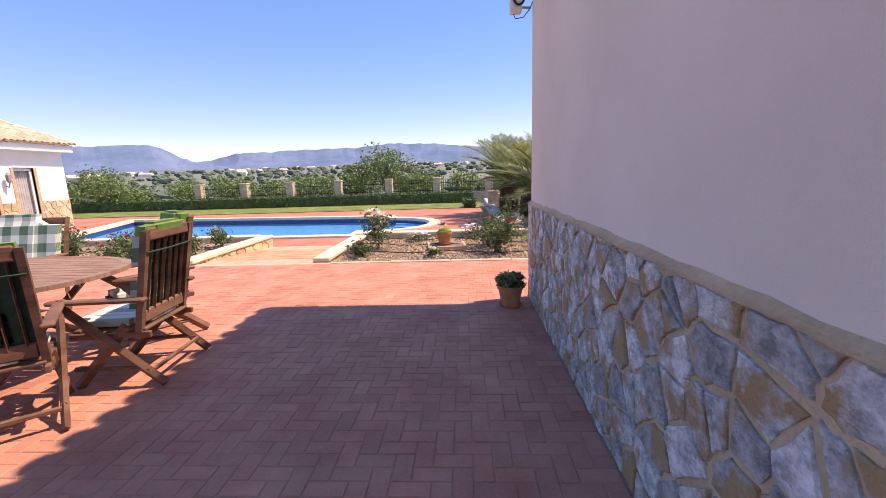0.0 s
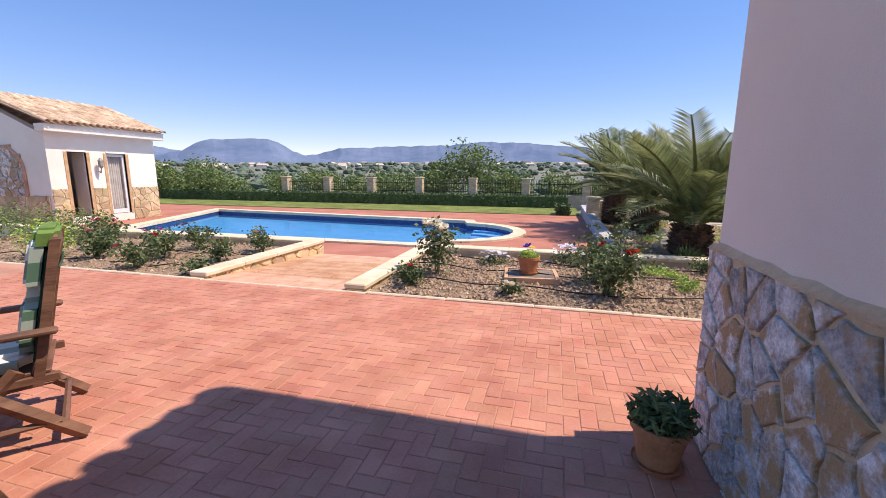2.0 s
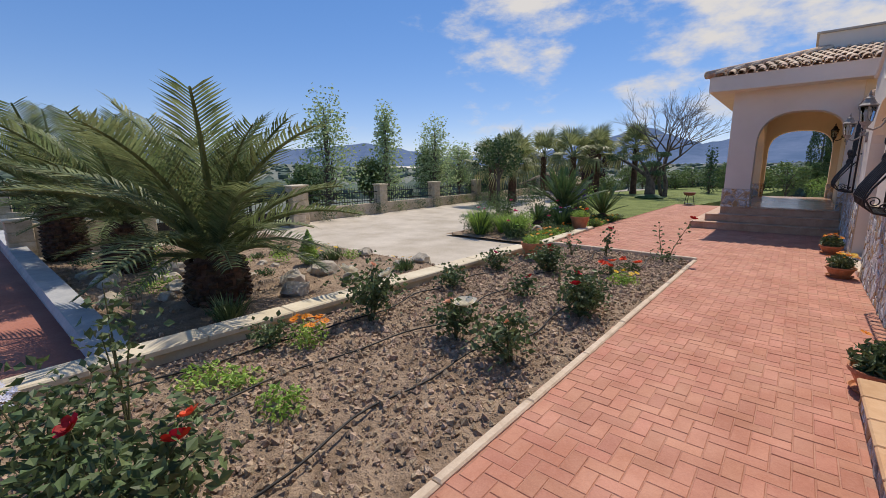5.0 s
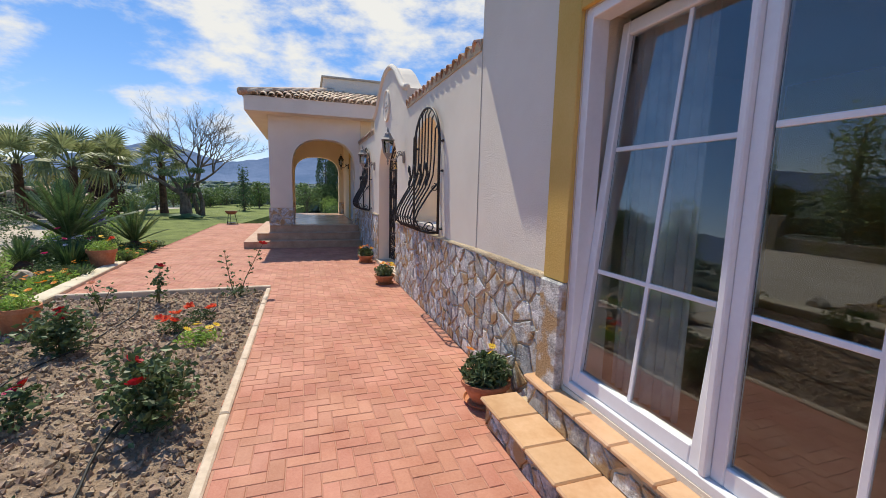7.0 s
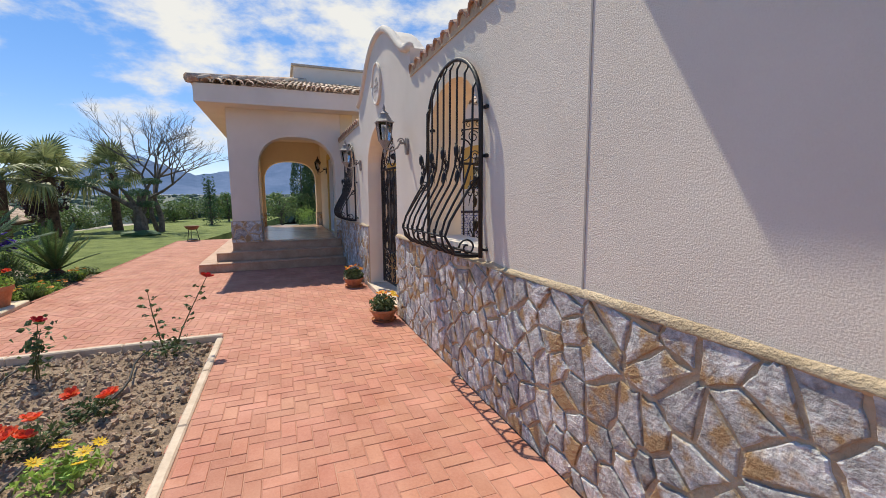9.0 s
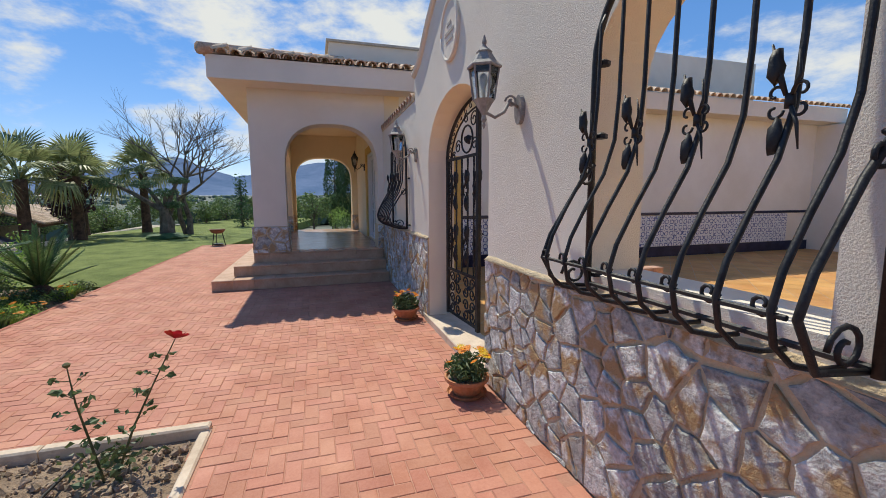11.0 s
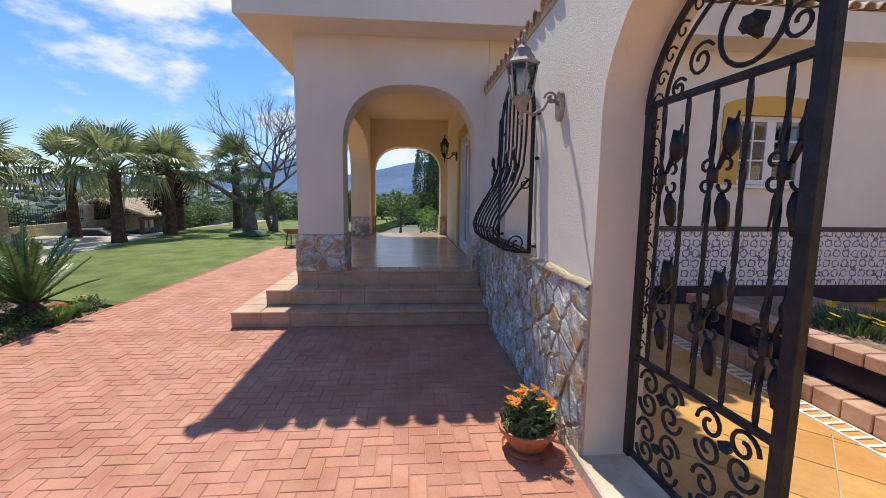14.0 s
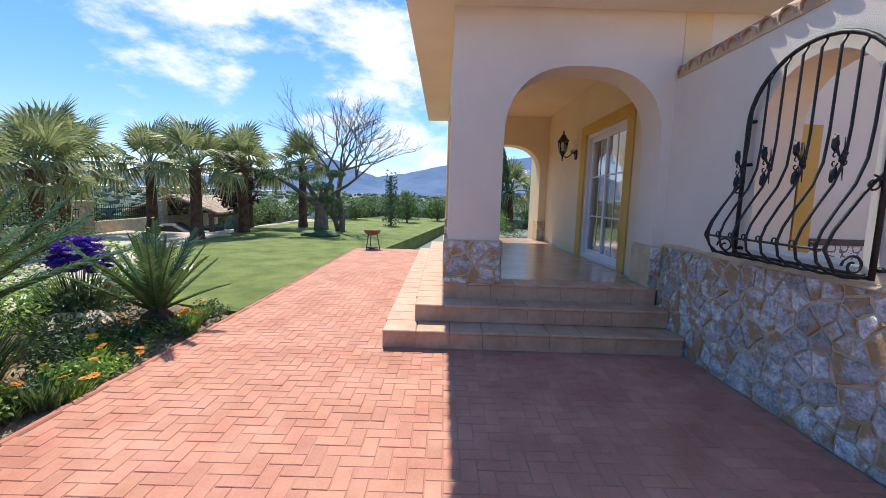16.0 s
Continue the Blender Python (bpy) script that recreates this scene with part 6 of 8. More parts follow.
def rose_bush(x, y, h, w, seed, flowers=(), density=1.0, z=-0.03, group="rose bushes", leaf=LEAF_ROSE, sparse=False):
    """Canes fanning from the ground, leaf sprays along them, some flowers."""
    r = random.Random(seed)
    kinds = sorted(set(flowers))
    lab = ("leggy" if sparse else "leafy") + " rose bush" + (" with " + " and ".join(NAMES[k] for k in kinds) + " blooms" if kinds else " without blooms") + " in dry soil"
    e = thing("rose_bush", (x, y, z), lab, "rose bush", group)
    canes, lv, tips = Geo(), Geo(), []
    n = 4 if sparse else max(6, int(9 * w / 0.5))
    for i in range(n):
        a, out = r.uniform(0, 6.28), r.uniform(0.2, 1.0) * w * 0.5
        hh = h * r.uniform(0.6, 1.0)
        tip = Vector((out * math.cos(a), out * math.sin(a), hh))
        pts = [Vector((r.uniform(-0.03, 0.03), r.uniform(-0.03, 0.03), -0.02)), Vector((tip.x * 0.35, tip.y * 0.35, hh * 0.5)), Vector((tip.x * 0.8, tip.y * 0.8, hh * 0.85)), tip]
        canes.tube(pts, [0.008, 0.006, 0.004, 0.002], 4)
        tips.append(tip)
        for _ in range(int((18 if sparse else 58) * density * max(0.6, h / 0.5))):
            s = r.uniform(0.22, 1.0)
            k = min(2, int(s * 3))
            p = pts[k].lerp(pts[k + 1], s * 3 - k)
            sp = (0.05 if sparse else 0.085) * (0.6 + h)
            c = p + Vector((r.gauss(0, sp), r.gauss(0, sp), r.gauss(0, sp * 0.7)))
            if c.z > 0.02:
                lv.leaves([c], 0.062, r, 0.1, 0.68)
    part("stem", canes, STEM, e)
    part("foliage", lv, leaf, e)
    tips.sort(key=lambda t: -t.z)
    for i, k in enumerate(flowers):
        t = tips[i % len(tips)] + (Vector((r.uniform(-1, 1), r.uniform(-1, 1), 0)) * 0.08 if i >= len(tips) else Vector())
        f = part("flower", FL[k], P_RED, e)
        f.matrix_basis = pose(t.x, t.y, t.z + 0.01, r.uniform(-40, 40), r.uniform(-40, 40), r.uniform(0, 360)) @ Matrix.Scale(r.uniform(0.8, 1.15), 4)
    return e


def clump(x, y, h, w, seed, flowers=(), z=-0.03, leaf=LEAF_ROSE, blade=False, name="flower_clump", label="", category="flowers", count=None, group=""):
    """Low mound of leaves with flower heads."""
    r = random.Random(seed)
    kinds = sorted(set(flowers))
    e = thing(name, (x, y, z), label or "low mound of leaves" + (" with " + " and ".join(NAMES[k] for k in kinds) + " flowers" if kinds else ""), category, group)
    lv = Geo()
    n = count or int(900 * w * (0.4 + h))
    if blade:
        for _ in range(n):
            a, o = r.uniform(0, 6.28), r.random() ** 0.6 * w * 0.35
            b = Vector((o * math.cos(a), o * math.sin(a), 0))
            d = Vector((math.cos(a) * r.uniform(0.1, 0.8), math.sin(a) * r.uniform(0.1, 0.8), 1)).normalized() * h * r.uniform(0.6, 1.1)
            t = Vector((-math.sin(a), math.cos(a), 0)) * 0.008
            lv.add([b - t, b + t, b + d * 0.6 + t * 0.9, b + d * 0.6 - t * 0.9, b + d + Vector((math.cos(a), math.sin(a), -0.2)) * 0.1 * h], [(0, 1, 2, 3), (3, 2, 4)])
    else:
        lv.leaves([p for p in cloud_points(r, n, (0, 0, h * 0.45), w * 0.5, w * 0.5, h * 0.5) if p[2] > 0], 0.05 if h < 0.6 else 0.07, r, 0.35, 0.5)
    part("foliage", lv, leaf, e)
    for i, k in enumerate(flowers):
        a, o = r.uniform(0, 6.28), r.random() ** 0.5 * w * 0.45
        zz = h * (r.uniform(0.72, 1.12) if blade else 0.5 + 0.5 * math.sqrt(max(0, 1 - (o / (w * 0.5)) ** 2))) + r.uniform(0.01, 0.05)
        f = part("flower", FL[k], P_RED, e)
        f.matrix_basis = pose(o * math.cos(a), o * math.sin(a), zz, r.uniform(-25, 25), r.uniform(-25, 25), r.uniform(0, 360)) @ Matrix.Scale(r.uniform(0.8, 1.2), 4)
    return e


def flower_pot(x, y, r0, h, bowl, plant, seed, z=0.0, label="", saucer=True):
    """Terracotta pot or bowl with a rim, soil, saucer and its plant."""
    e = thing("flower_pot", (x, y, z), label, "flower pot", "terracotta pots")
    k = 0.62 if bowl else 0.72
    zs = 0.02 if saucer else 0.0
    if saucer:
        part("saucer", Geo().lathe([(r0 * 0.8, 0), (r0 * 0.92, 0.03), (r0 * 0.95, 0.03), (r0 * 0.84, 0.012)], 24), TERRA, e, smooth=False)
    part("pot", Geo().lathe([(r0 * k, zs), (r0 * (k + 1) / 2 * (1.06 if bowl else 1), zs + h * 0.45), (r0 * 0.96, h * 0.8), (r0 * 0.97, h * 0.83), (r0 * 1.05, h * 0.84), (r0 * 1.05, h), (r0 * 0.96, h), (r0 * 0.92, h * 0.86)], 28), TERRA, e, smooth=False)
    part("soil", Geo().lathe([(r0 * 0.93, h * 0.8), (r0 * 0.9, h * 0.88), (0.01, h * 0.9)], 16), SOIL, e)
    r = random.Random(seed)
    lv = Geo()
    kind, ph, pw, cols, n = plant
    pts = cloud_points(r, n, (0, 0, h * 0.9 + ph * 0.4), pw, pw, ph * 0.6)
    lv.leaves([p for p in pts if p[2] > h * 0.85], 0.055 if kind != "tuft" else 0.07, r, 0.5, 0.35 if kind != "round" else 0.5)
    part("foliage", lv, LEAF_ROSE if kind != "light" else LEAF_LIGHT, e)
    for i, c in enumerate(cols):
        a, o = r.uniform(0, 6.28), r.random() ** 0.5 * pw
        f = part("flower", FL[c], P_RED, e)
        f.matrix_basis = pose(o * math.cos(a), o * math.sin(a), h + ph * (0.72 + 0.4 * (1 - o / pw)) + r.uniform(0, 0.04), r.uniform(-30, 30), r.uniform(-30, 30), 0) @ Matrix.Scale(r.uniform(0.8, 1.1), 4)
    return e


flower_pot(0.66, 4.57, 0.135, 0.24, False, ("tuft", 0.17, 0.17, [], 520), 1, label="round terracotta pot with a bushy green plant by the wall corner")
flower_pot(4.72, 5.12, 0.19, 0.19, True, ("tuft", 0.24, 0.2, ["yellow", "orange", "daisy", "yellow"], 900), 2, label="terracotta bowl of daisies beside the tiled steps")
flower_pot(9.12, 5.13, 0.175, 0.16, True, ("tuft", 0.2, 0.18, ["orange", "yellow", "orange", "orange", "yellow", "orange", "orange", "orange", "yellow"] * 2, 520), 3, label="terracotta bowl of orange gazanias beside the gate")
flower_pot(11.42, 5.15, 0.175, 0.16, True, ("tuft", 0.2, 0.18, ["orange", "orange", "yellow", "orange", "orange", "yellow", "orange", "orange"] * 2, 520), 4, label="terracotta bowl of orange gazanias by the stone dado")
flower_pot(-0.24, 8.52, 0.155, 0.25, False, ("light", 0.12, 0.15, ["yellow", "violet"], 320), 5, z=0.045, label="terracotta pot with a yellow flower on the inspection cover")
flower_pot(7.56, 9.5, 0.2, 0.32, False, ("light", 0.16, 0.2, ["yellow", "orange", "yellow"], 480), 6, z=-0.03, label="large terracotta pot of yellow flowers at the bed corner")
flower_pot(11.75, 10.3, 0.24, 0.36, False, ("light", 0.22, 0.26, ["yellow", "coral", "yellow", "yellow", "coral", "red", "yellow"], 700), 7, z=0.0, label="large terracotta pot of yellow and red flowers")

# inspection cover
cov = thing("inspection_cover", (-0.2, 8.52, -0.03), "concrete-framed inspection cover lying in the bed", "manhole cover", turn=6)
part("frame", plate([(-0.38, -0.33), (0.38, -0.33), (0.38, 0.33), (-0.38, 0.33)], [[(-0.33, -0.28), (0.33, -0.28), (0.33, 0.28), (-0.33, 0.28)]], lambda u, v, w: (u, v, w), 0.075), RAMP_TILE, cov, "worn reddish frame")
part("lid", Geo().box((-0.326, -0.276, 0.0), (0.326, 0.276, 0.066), 0.006), mat("weathered_lid", (0.15, 0.12, 0.10), (0.27, 0.22, 0.18), rough=0.85, scale=6, fine=45, bump=0.5), cov, "dull brown-grey lid")

# roses of the east bed: x, y, height, spread, blooms
for i, (x, y, h, w, fl_) in enumerate((
        (-1.55, 8.25, 0.78, 0.46, ["white"] * 9), (0.74, 7.75, 0.75, 0.72, ["red", "red", "coral"]), (-1.7, 7.62, 0.3, 0.5, ["red"]), (3.45, 9.3, 0.6, 0.62, ["white", "peach", "white"]),
        (3.6, 8.2, 0.42, 0.55, ["peach", "white", "peach"]), (3.52, 7.55, 0.42, 0.5, ["peach"]), (5.0, 9.36, 0.3, 0.5, []), (4.99, 7.5, 0.45, 0.5, ["red"]), (6.33, 9.46, 0.34, 0.45, ["pink"]),
        (6.65, 8.7, 0.45, 0.4, ["red", "red"]), (5.3, 8.42, 0.25, 0.35, ["red", "pink"]), (5.2, 7.55, 0.5, 0.62, ["red"]), (6.72, 8.75, 0.4, 0.5, ["red", "red"]), (0.65, 8.35, 0.7, 0.45, []), (-0.36, 7.5, 0.16, 0.25, ["white"]),
        (2.3, 9.5, 0.25, 0.35, []))):
    rose_bush(x, y, h, w, 200 + i, fl_)
for i, (x, y, h, fl_) in enumerate(((8.5, 8.45, 0.62, ["red"]), (8.25, 9.0, 0.4, ["peach"]), (1.05, 8.9, 1.05, []))):
    rose_bush(x, y, h, 0.36, 300 + i, fl_, 1.1, sparse=True)
for i, (x, y, h, w, fl_, lf) in enumerate((
        (-0.85, 9.25, 0.2, 0.55, ["daisy"] * 26, LEAF_ROSE), (0.35, 9.6, 0.3, 0.62, ["daisy"] * 34, LEAF_ROSE), (2.55, 9.2, 0.3, 0.42, ["orange"] * 15, LEAF_LIGHT), (1.62, 9.2, 0.16, 0.5, [], LEAF_LIGHT), (1.82, 8.35, 0.2, 0.4, [], LEAF_LIGHT),
        (7.15, 7.9, 0.22, 0.4, ["coral"] * 6, LEAF_ROSE), (7.5, 7.7, 0.2, 0.35, ["coral"] * 5, LEAF_ROSE), (6.7, 7.56, 0.2, 0.45, ["yellow"] * 7, LEAF_LIGHT), (1.8, 8.95, 0.15, 0.4, [], LEAF_LIGHT))):
    clump(x, y, h, w, 400 + i, fl_, leaf=lf, name="bedding_plant", category="flowers", group="bedding plants")
# roses of the west bed
for i, (x, y, h, w, fl_) in enumerate(((-6.7, 8.3, 0.5, 0.7, ["pink", "pink", "red"]), (-5.45, 8.25, 0.42, 0.6, ["yellow"]), (-5.3, 9.2, 0.45, 0.5, ["peach", "orange"]), (-5.1, 7.4, 0.22, 0.4, []), (-6.3, 7.5, 0.4, 0.6, ["pink"]),
                                       (-6.7, 9.1, 0.5, 0.6, ["pink"]), (-7.6, 7.8, 0.5, 0.7, ["pink", "pink"]), (-8.4, 8.6, 0.6, 0.6, ["pink", "pink", "pink"]))):
    rose_bush(x, y, h, w, 500 + i, fl_, z=-0.05)
clump(-8.6, 7.7, 0.75, 0.9, 520, [], leaf=LEAF_LIGHT, name="broadleaf_shrub", label="lush yellow-green broad-leaved shrub beside the bed", category="shrub", count=700)



def leggy_rose(x, y, z, tip, bloom, seed, label):
    """One thorny cane with side sprigs and a bloom or a spent hip at its tip."""
    r = random.Random(seed)
    e = thing("rose_bush", (x, y, z), label, "rose bush", "leggy roses")
    pts = [Vector((0, 0, -0.03)), Vector(tip) * 0.35 + Vector((0.02, 0.02, 0)), Vector(tip) * 0.7 + Vector((-0.01, 0.01, 0)), Vector(tip)]
    cane, lv = Geo().tube(pts, [0.009, 0.007, 0.005, 0.003], 5), Geo()
    for i in range(15):
        s = 0.12 + 0.8 * i / 15
        k = min(2, int(s * 3))
        p = pts[k].lerp(pts[k + 1], s * 3 - k)
        a = i * 2.4
        q = p + Vector((math.cos(a), math.sin(a), 0.35)) * r.uniform(0.05, 0.11)
        cane.tube([p, q], [0.0025, 0.0015], 3)
        lv.leaves([q + Vector((r.uniform(-0.02, 0.02), r.uniform(-0.02, 0.02), 0)) for _ in range(3)] + [p.lerp(q, 0.6)], 0.052, r, 0.2, 0.62)
    lv.leaves([Vector((r.gauss(0, 0.1), r.gauss(0, 0.1), abs(r.gauss(0.1, 0.06)))) for _ in range(45)], 0.055, r, 0.2, 0.62)
    part("stem", cane, STEM, e)
    part("foliage", lv, LEAF_ROSE, e)
    if bloom:
        f = part("flower", FL["red"], P_RED, e)
        f.matrix_basis = pose(*tip, 25, 15, 40) @ Matrix.Scale(1.25, 4)
    else:
        part("spent_bloom", Geo().lathe([(0.004, -0.01), (0.016, 0.0), (0.02, 0.012), (0.008, 0.022)], 8), STEM, e).matrix_basis = pose(*tip)
    return e


leggy_rose(8.8, 7.46, -0.03, (0.0, -0.37, 0.81), True, 61, "tall bare rose cane with one dark-red bloom")
leggy_rose(8.78, 7.5, -0.03, (0.0, 0.12, 0.71), False, 62, "bare rose cane with a spent bloom")

# drip hoses
for k, (y0, amp, x0, x1) in enumerate(((7.75, 0.10, -2.0, 9.0), (8.65, 0.12, -2.0, 9.0), (9.4, 0.06, -1.5, 8.2), (7.6, 0.08, -11, -4.9), (8.7, 0.1, -11, -4.9))):
    z = -0.02 if x1 > 0 else -0.04
    pts = [(x0 + (x1 - x0) * i / 60, y0 + amp * math.sin(i * 0.31 + k) + 0.04 * math.sin(i * 0.9), z + 0.05 + 0.02 * math.sin(i * 0.7 + k)) for i in range(61)]
    obj("drip_hose", Geo().tube(pts, 0.009, 6), HOSE, label="thin black irrigation hose lying on the soil", category="hose", group="irrigation hoses", smooth=True)


# palms
def frond_mesh(length, droop, seed, pairs=46, leaf_l=0.34):
    """Feather frond from the origin along +x, arching over."""
    r = random.Random(seed)
    g = Geo()
    P = lambda s: Vector((length * (s - 0.12 * s * s * droop), 0, length * (0.10 * s - 0.42 * droop * s * s)))
    g.tube([P(k / 8) for k in range(9)], [0.022 * (1 - 0.85 * k / 8) + 0.002 for k in range(9)], 4)
    for i in range(pairs):
        s = 0.12 + 0.88 * i / pairs
        p, t = P(s), (P(min(1, s + 0.02)) - P(s - 0.02)).normalized()
        ll = leaf_l * (0.55 + 0.9 * math.sin(math.pi * min(1, s * 0.85 + 0.12))) * r.uniform(0.85, 1.1) * 0.8
        for side in (-1, 1):
            sd = Vector((0, side, 0))
            d = (t * 0.75 + sd * 0.75 + Vector((0, 0, 0.28 + r.uniform(-0.15, 0.15)))).normalized()
            e = p + d * ll + Vector((0, 0, -0.22 * ll))
            w = (t * 0.0085)
            m = p + d * ll * 0.5
            g.add([p - w * 0.6, p + w * 0.6, m + w, m - w, e], [(0, 1, 2, 3), (3, 2, 4)])
    return g.mesh("frond", FROND)


FRONDS = [frond_mesh(1.0, d, 10 + i, 42, 0.215) for i, d in enumerate((0.8, 1.1, 1.35, 1.6))]


def date_palm(x, y, z, trunk_h, trunk_r, length, count, seed, label):
    """Stout trunk of cut leaf bases and a crown of arching fronds."""
    r = random.Random(seed)
    e = thing("date_palm", (x, y, z), label, "palm tree", "date palms")
    part("trunk", Geo().lathe([(trunk_r * 0.85, -0.05), (trunk_r * 0.95, trunk_h * 0.3), (trunk_r, trunk_h * 0.7), (trunk_r * 0.75, trunk_h), (trunk_r * 0.3, trunk_h + 0.2)], 18), BARK, e)
    g = Geo()
    rows = max(4, int(trunk_h / 0.075))
    for j in range(rows):
        k = 13
        for i in range(k):
            a = 2 * math.pi * (i + 0.5 * (j % 2)) / k + r.uniform(-0.08, 0.08)
            zz = trunk_h * (j + 0.3) / rows
            rr = trunk_r * (0.86 + 0.12 * math.sin(math.pi * min(1, zz / trunk_h + 0.2)))
            o, t = Vector((math.cos(a), math.sin(a), 0)), Vector((-math.sin(a), math.cos(a), 0))
            b = o * rr + Vector((0, 0, zz))
            w, out = 0.055, 0.05 + r.uniform(0, 0.03)
            g.add([b - t * w, b + t * w, b + o * out + t * w * 0.7 + Vector((0, 0, 0.07)), b + o * out - t * w * 0.7 + Vector((0, 0, 0.07)), b + Vector((0, 0, 0.09)) - t * w, b + Vector((0, 0, 0.09)) + t * w], [(0, 1, 2, 3), (3, 2, 5, 4), (0, 3, 4), (1, 5, 2)])
    part("leaf_bases", g, BARK, e, "cut-off brown leaf bases", kind="stuff")
    for i in range(count):
        s = (i + 0.5) / count
        el = 76 - 52 * s + r.uniform(-9, 9)
        az = i * 137.5 + r.uniform(-10, 10)
        L = length * (0.6 + 0.4 * math.sin(math.pi * min(1, s + 0.25))) * r.uniform(0.88, 1.08)
        f = part("frond", FRONDS[min(3, int(s * 4))] if s < 0.93 else FRONDS[3], FROND, e)
        f.matrix_basis = pose(0.1 * math.cos(radians(az)), 0.1 * math.sin(radians(az)), trunk_h + 0.16 - 0.16 * s, 0, 0, az) @ pose(0, 0, 0, r.uniform(-20, 20), -el, 0) @ Matrix.Scale(L, 4)
    return e


date_palm(2.72, 11.6, -0.1, 0.58, 0.37, 2.3, 34, 1, "low stout date palm with arching grey-green fronds")
date_palm(2.45, 14.7, -0.1, 0.8, 0.34, 2.3, 30, 2, "low date palm behind the first in the stony bed")
date_palm(1.95, 17.0, -0.1, 1.05, 0.34, 2.35, 30, 3, "date palm with yellowish fronds near the gate")


def fan_mesh(seed, segs=26, droop=0.35):
    """Fan leaf on a petiole along +x, unit length."""
    r = random.Random(seed)
    g = Geo()
    g.tube([(0, 0, 0), (0.3, 0, 0.03), (0.55, 0, 0.0)], [0.02, 0.014, 0.01], 4)
    c = Vector((0.55, 0, 0))
    for i in range(segs):
        a = radians(-128 + 256 * (i + 0.5) / segs)
        d, t = Vector((math.cos(a), math.sin(a), 0)), Vector((-math.sin(a), math.cos(a), 0))
        L = 0.5 * (0.8 + 0.2 * math.cos(a)) * r.uniform(0.9, 1.08)
        m, e = c + d * L * 0.6 + Vector((0, 0, 0.03)), c + d * L + Vector((0, 0, -droop * L * r.uniform(0.3, 1.2)))
        w = t * 0.023
        g.add([c, m - w, m + w, e], [(0, 1, 2), (1, 3, 2)])
    return g.mesh("fan_leaf", FAN)


FANS = [fan_mesh(i, 24, d) for i, d in enumerate((0.1, 0.4, 0.9))]
DEADFAN = fan_mesh(9, 18, 1.2)
DEADFAN.materials[0] = DEADFROND


def fan_palm(x, y, z, trunk_h, leaf, count, seed, label):
    r = random.Random(seed)
    e = thing("fan_palm", (x, y, z), label, "palm tree", "fan palms")
    part("trunk", Geo().lathe([(0.26, -0.05), (0.2, trunk_h * 0.2), (0.17, trunk_h * 0.7), (0.2, trunk_h)], 12), BARK, e)
    for i in range(count):
        s = (i + 0.5) / count
        el = 84 - 116 * s + r.uniform(-8, 8)
        f = part("fan_leaf", FANS[min(2, int(s * 3))] if s < 0.9 else DEADFAN, FAN, e)
        f.matrix_basis = pose(0, 0, trunk_h, 0, 0, i * 137.5 + r.uniform(-12, 12)) @ pose(0, 0, 0, r.uniform(-25, 25), -el, 0) @ Matrix.Scale(leaf * r.uniform(0.85, 1.15), 4)
    return e


for i, (x, y, h, lf, c) in enumerate(((22.4, 18.8, 2.3, 1.5, 26), (24.6, 16.1, 2.4, 1.55, 25), (26.6, 15.4, 2.6, 1.5, 25), (26.4, 18.9, 2.5, 1.6, 25), (29.2, 16.4, 2.6, 1.3, 26), (30.4, 14.3, 3.0, 1.4, 28), (20.6, 17.8, 2.0, 1.3, 28), (34.0, 3.6, 2.2, 1.5, 26), (18.4, 17.6, 1.9, 1.3, 26))):
    fan_palm(x, y, -0.15, h + 0.1, lf * 1.18, c - 5, 30 + i, "fan palm with a shaggy trunk beside the lawn")


# cycads
def cycad(x, y, z, length, count, seed, label, stem=0.22):
    r = random.Random(seed)
    e = thing("cycad", (x, y, z), label, "cycad", "cycads")
    part("trunk", Geo().lathe([(0.13, -0.03), (0.17, stem * 0.4), (0.16, stem * 0.85), (0.06, stem + 0.05)], 14), BARK, e)
    for i in range(count):
        s = (i + 0.5) / count
        f = part("frond", CYC[i % 2], CYCAD, e)
        f.matrix_basis = pose(0, 0, stem, 0, 0, i * 137.5) @ pose(0, 0, 0, r.uniform(-12, 12), -(80 - 58 * s + r.uniform(-5, 5)), 0) @ Matrix.Scale(length * r.uniform(0.85, 1.1), 4)
    return e


CYC = []
for k, d in enumerate((0.05, 0.28)):
    m_ = frond_mesh(1.0, d, 60 + k, 52, 0.125)
    m_.materials[0] = CYCAD
    CYC.append(m_)
cycad(14.5, 10.65, -0.05, 1.0, 24, 1, "sago cycad with stiff dark green fronds beside the path")
cycad(11.4, 11.4, -0.05, 0.55, 24, 2, "small dark cycad in the flower bed")
cycad(13.0, 11.35, -0.05, 1.3, 34, 3, "tall dark green cycad in the mixed bed", 0.5)
for i, (x, y, h, w) in enumerate(((13.75, 10.95, 0.45, 0.7), (14.1, 11.3, 0.55, 0.8), (13.3, 10.75, 0.35, 0.6), (13.9, 10.6, 0.3, 0.5))):
    clump(x, y, h, w, 1180 + i, [], z=-0.05, leaf=LEAF_DARK, name="shrub", label="low dark green bush in the border by the path", category="shrub", count=520, group="border bushes")


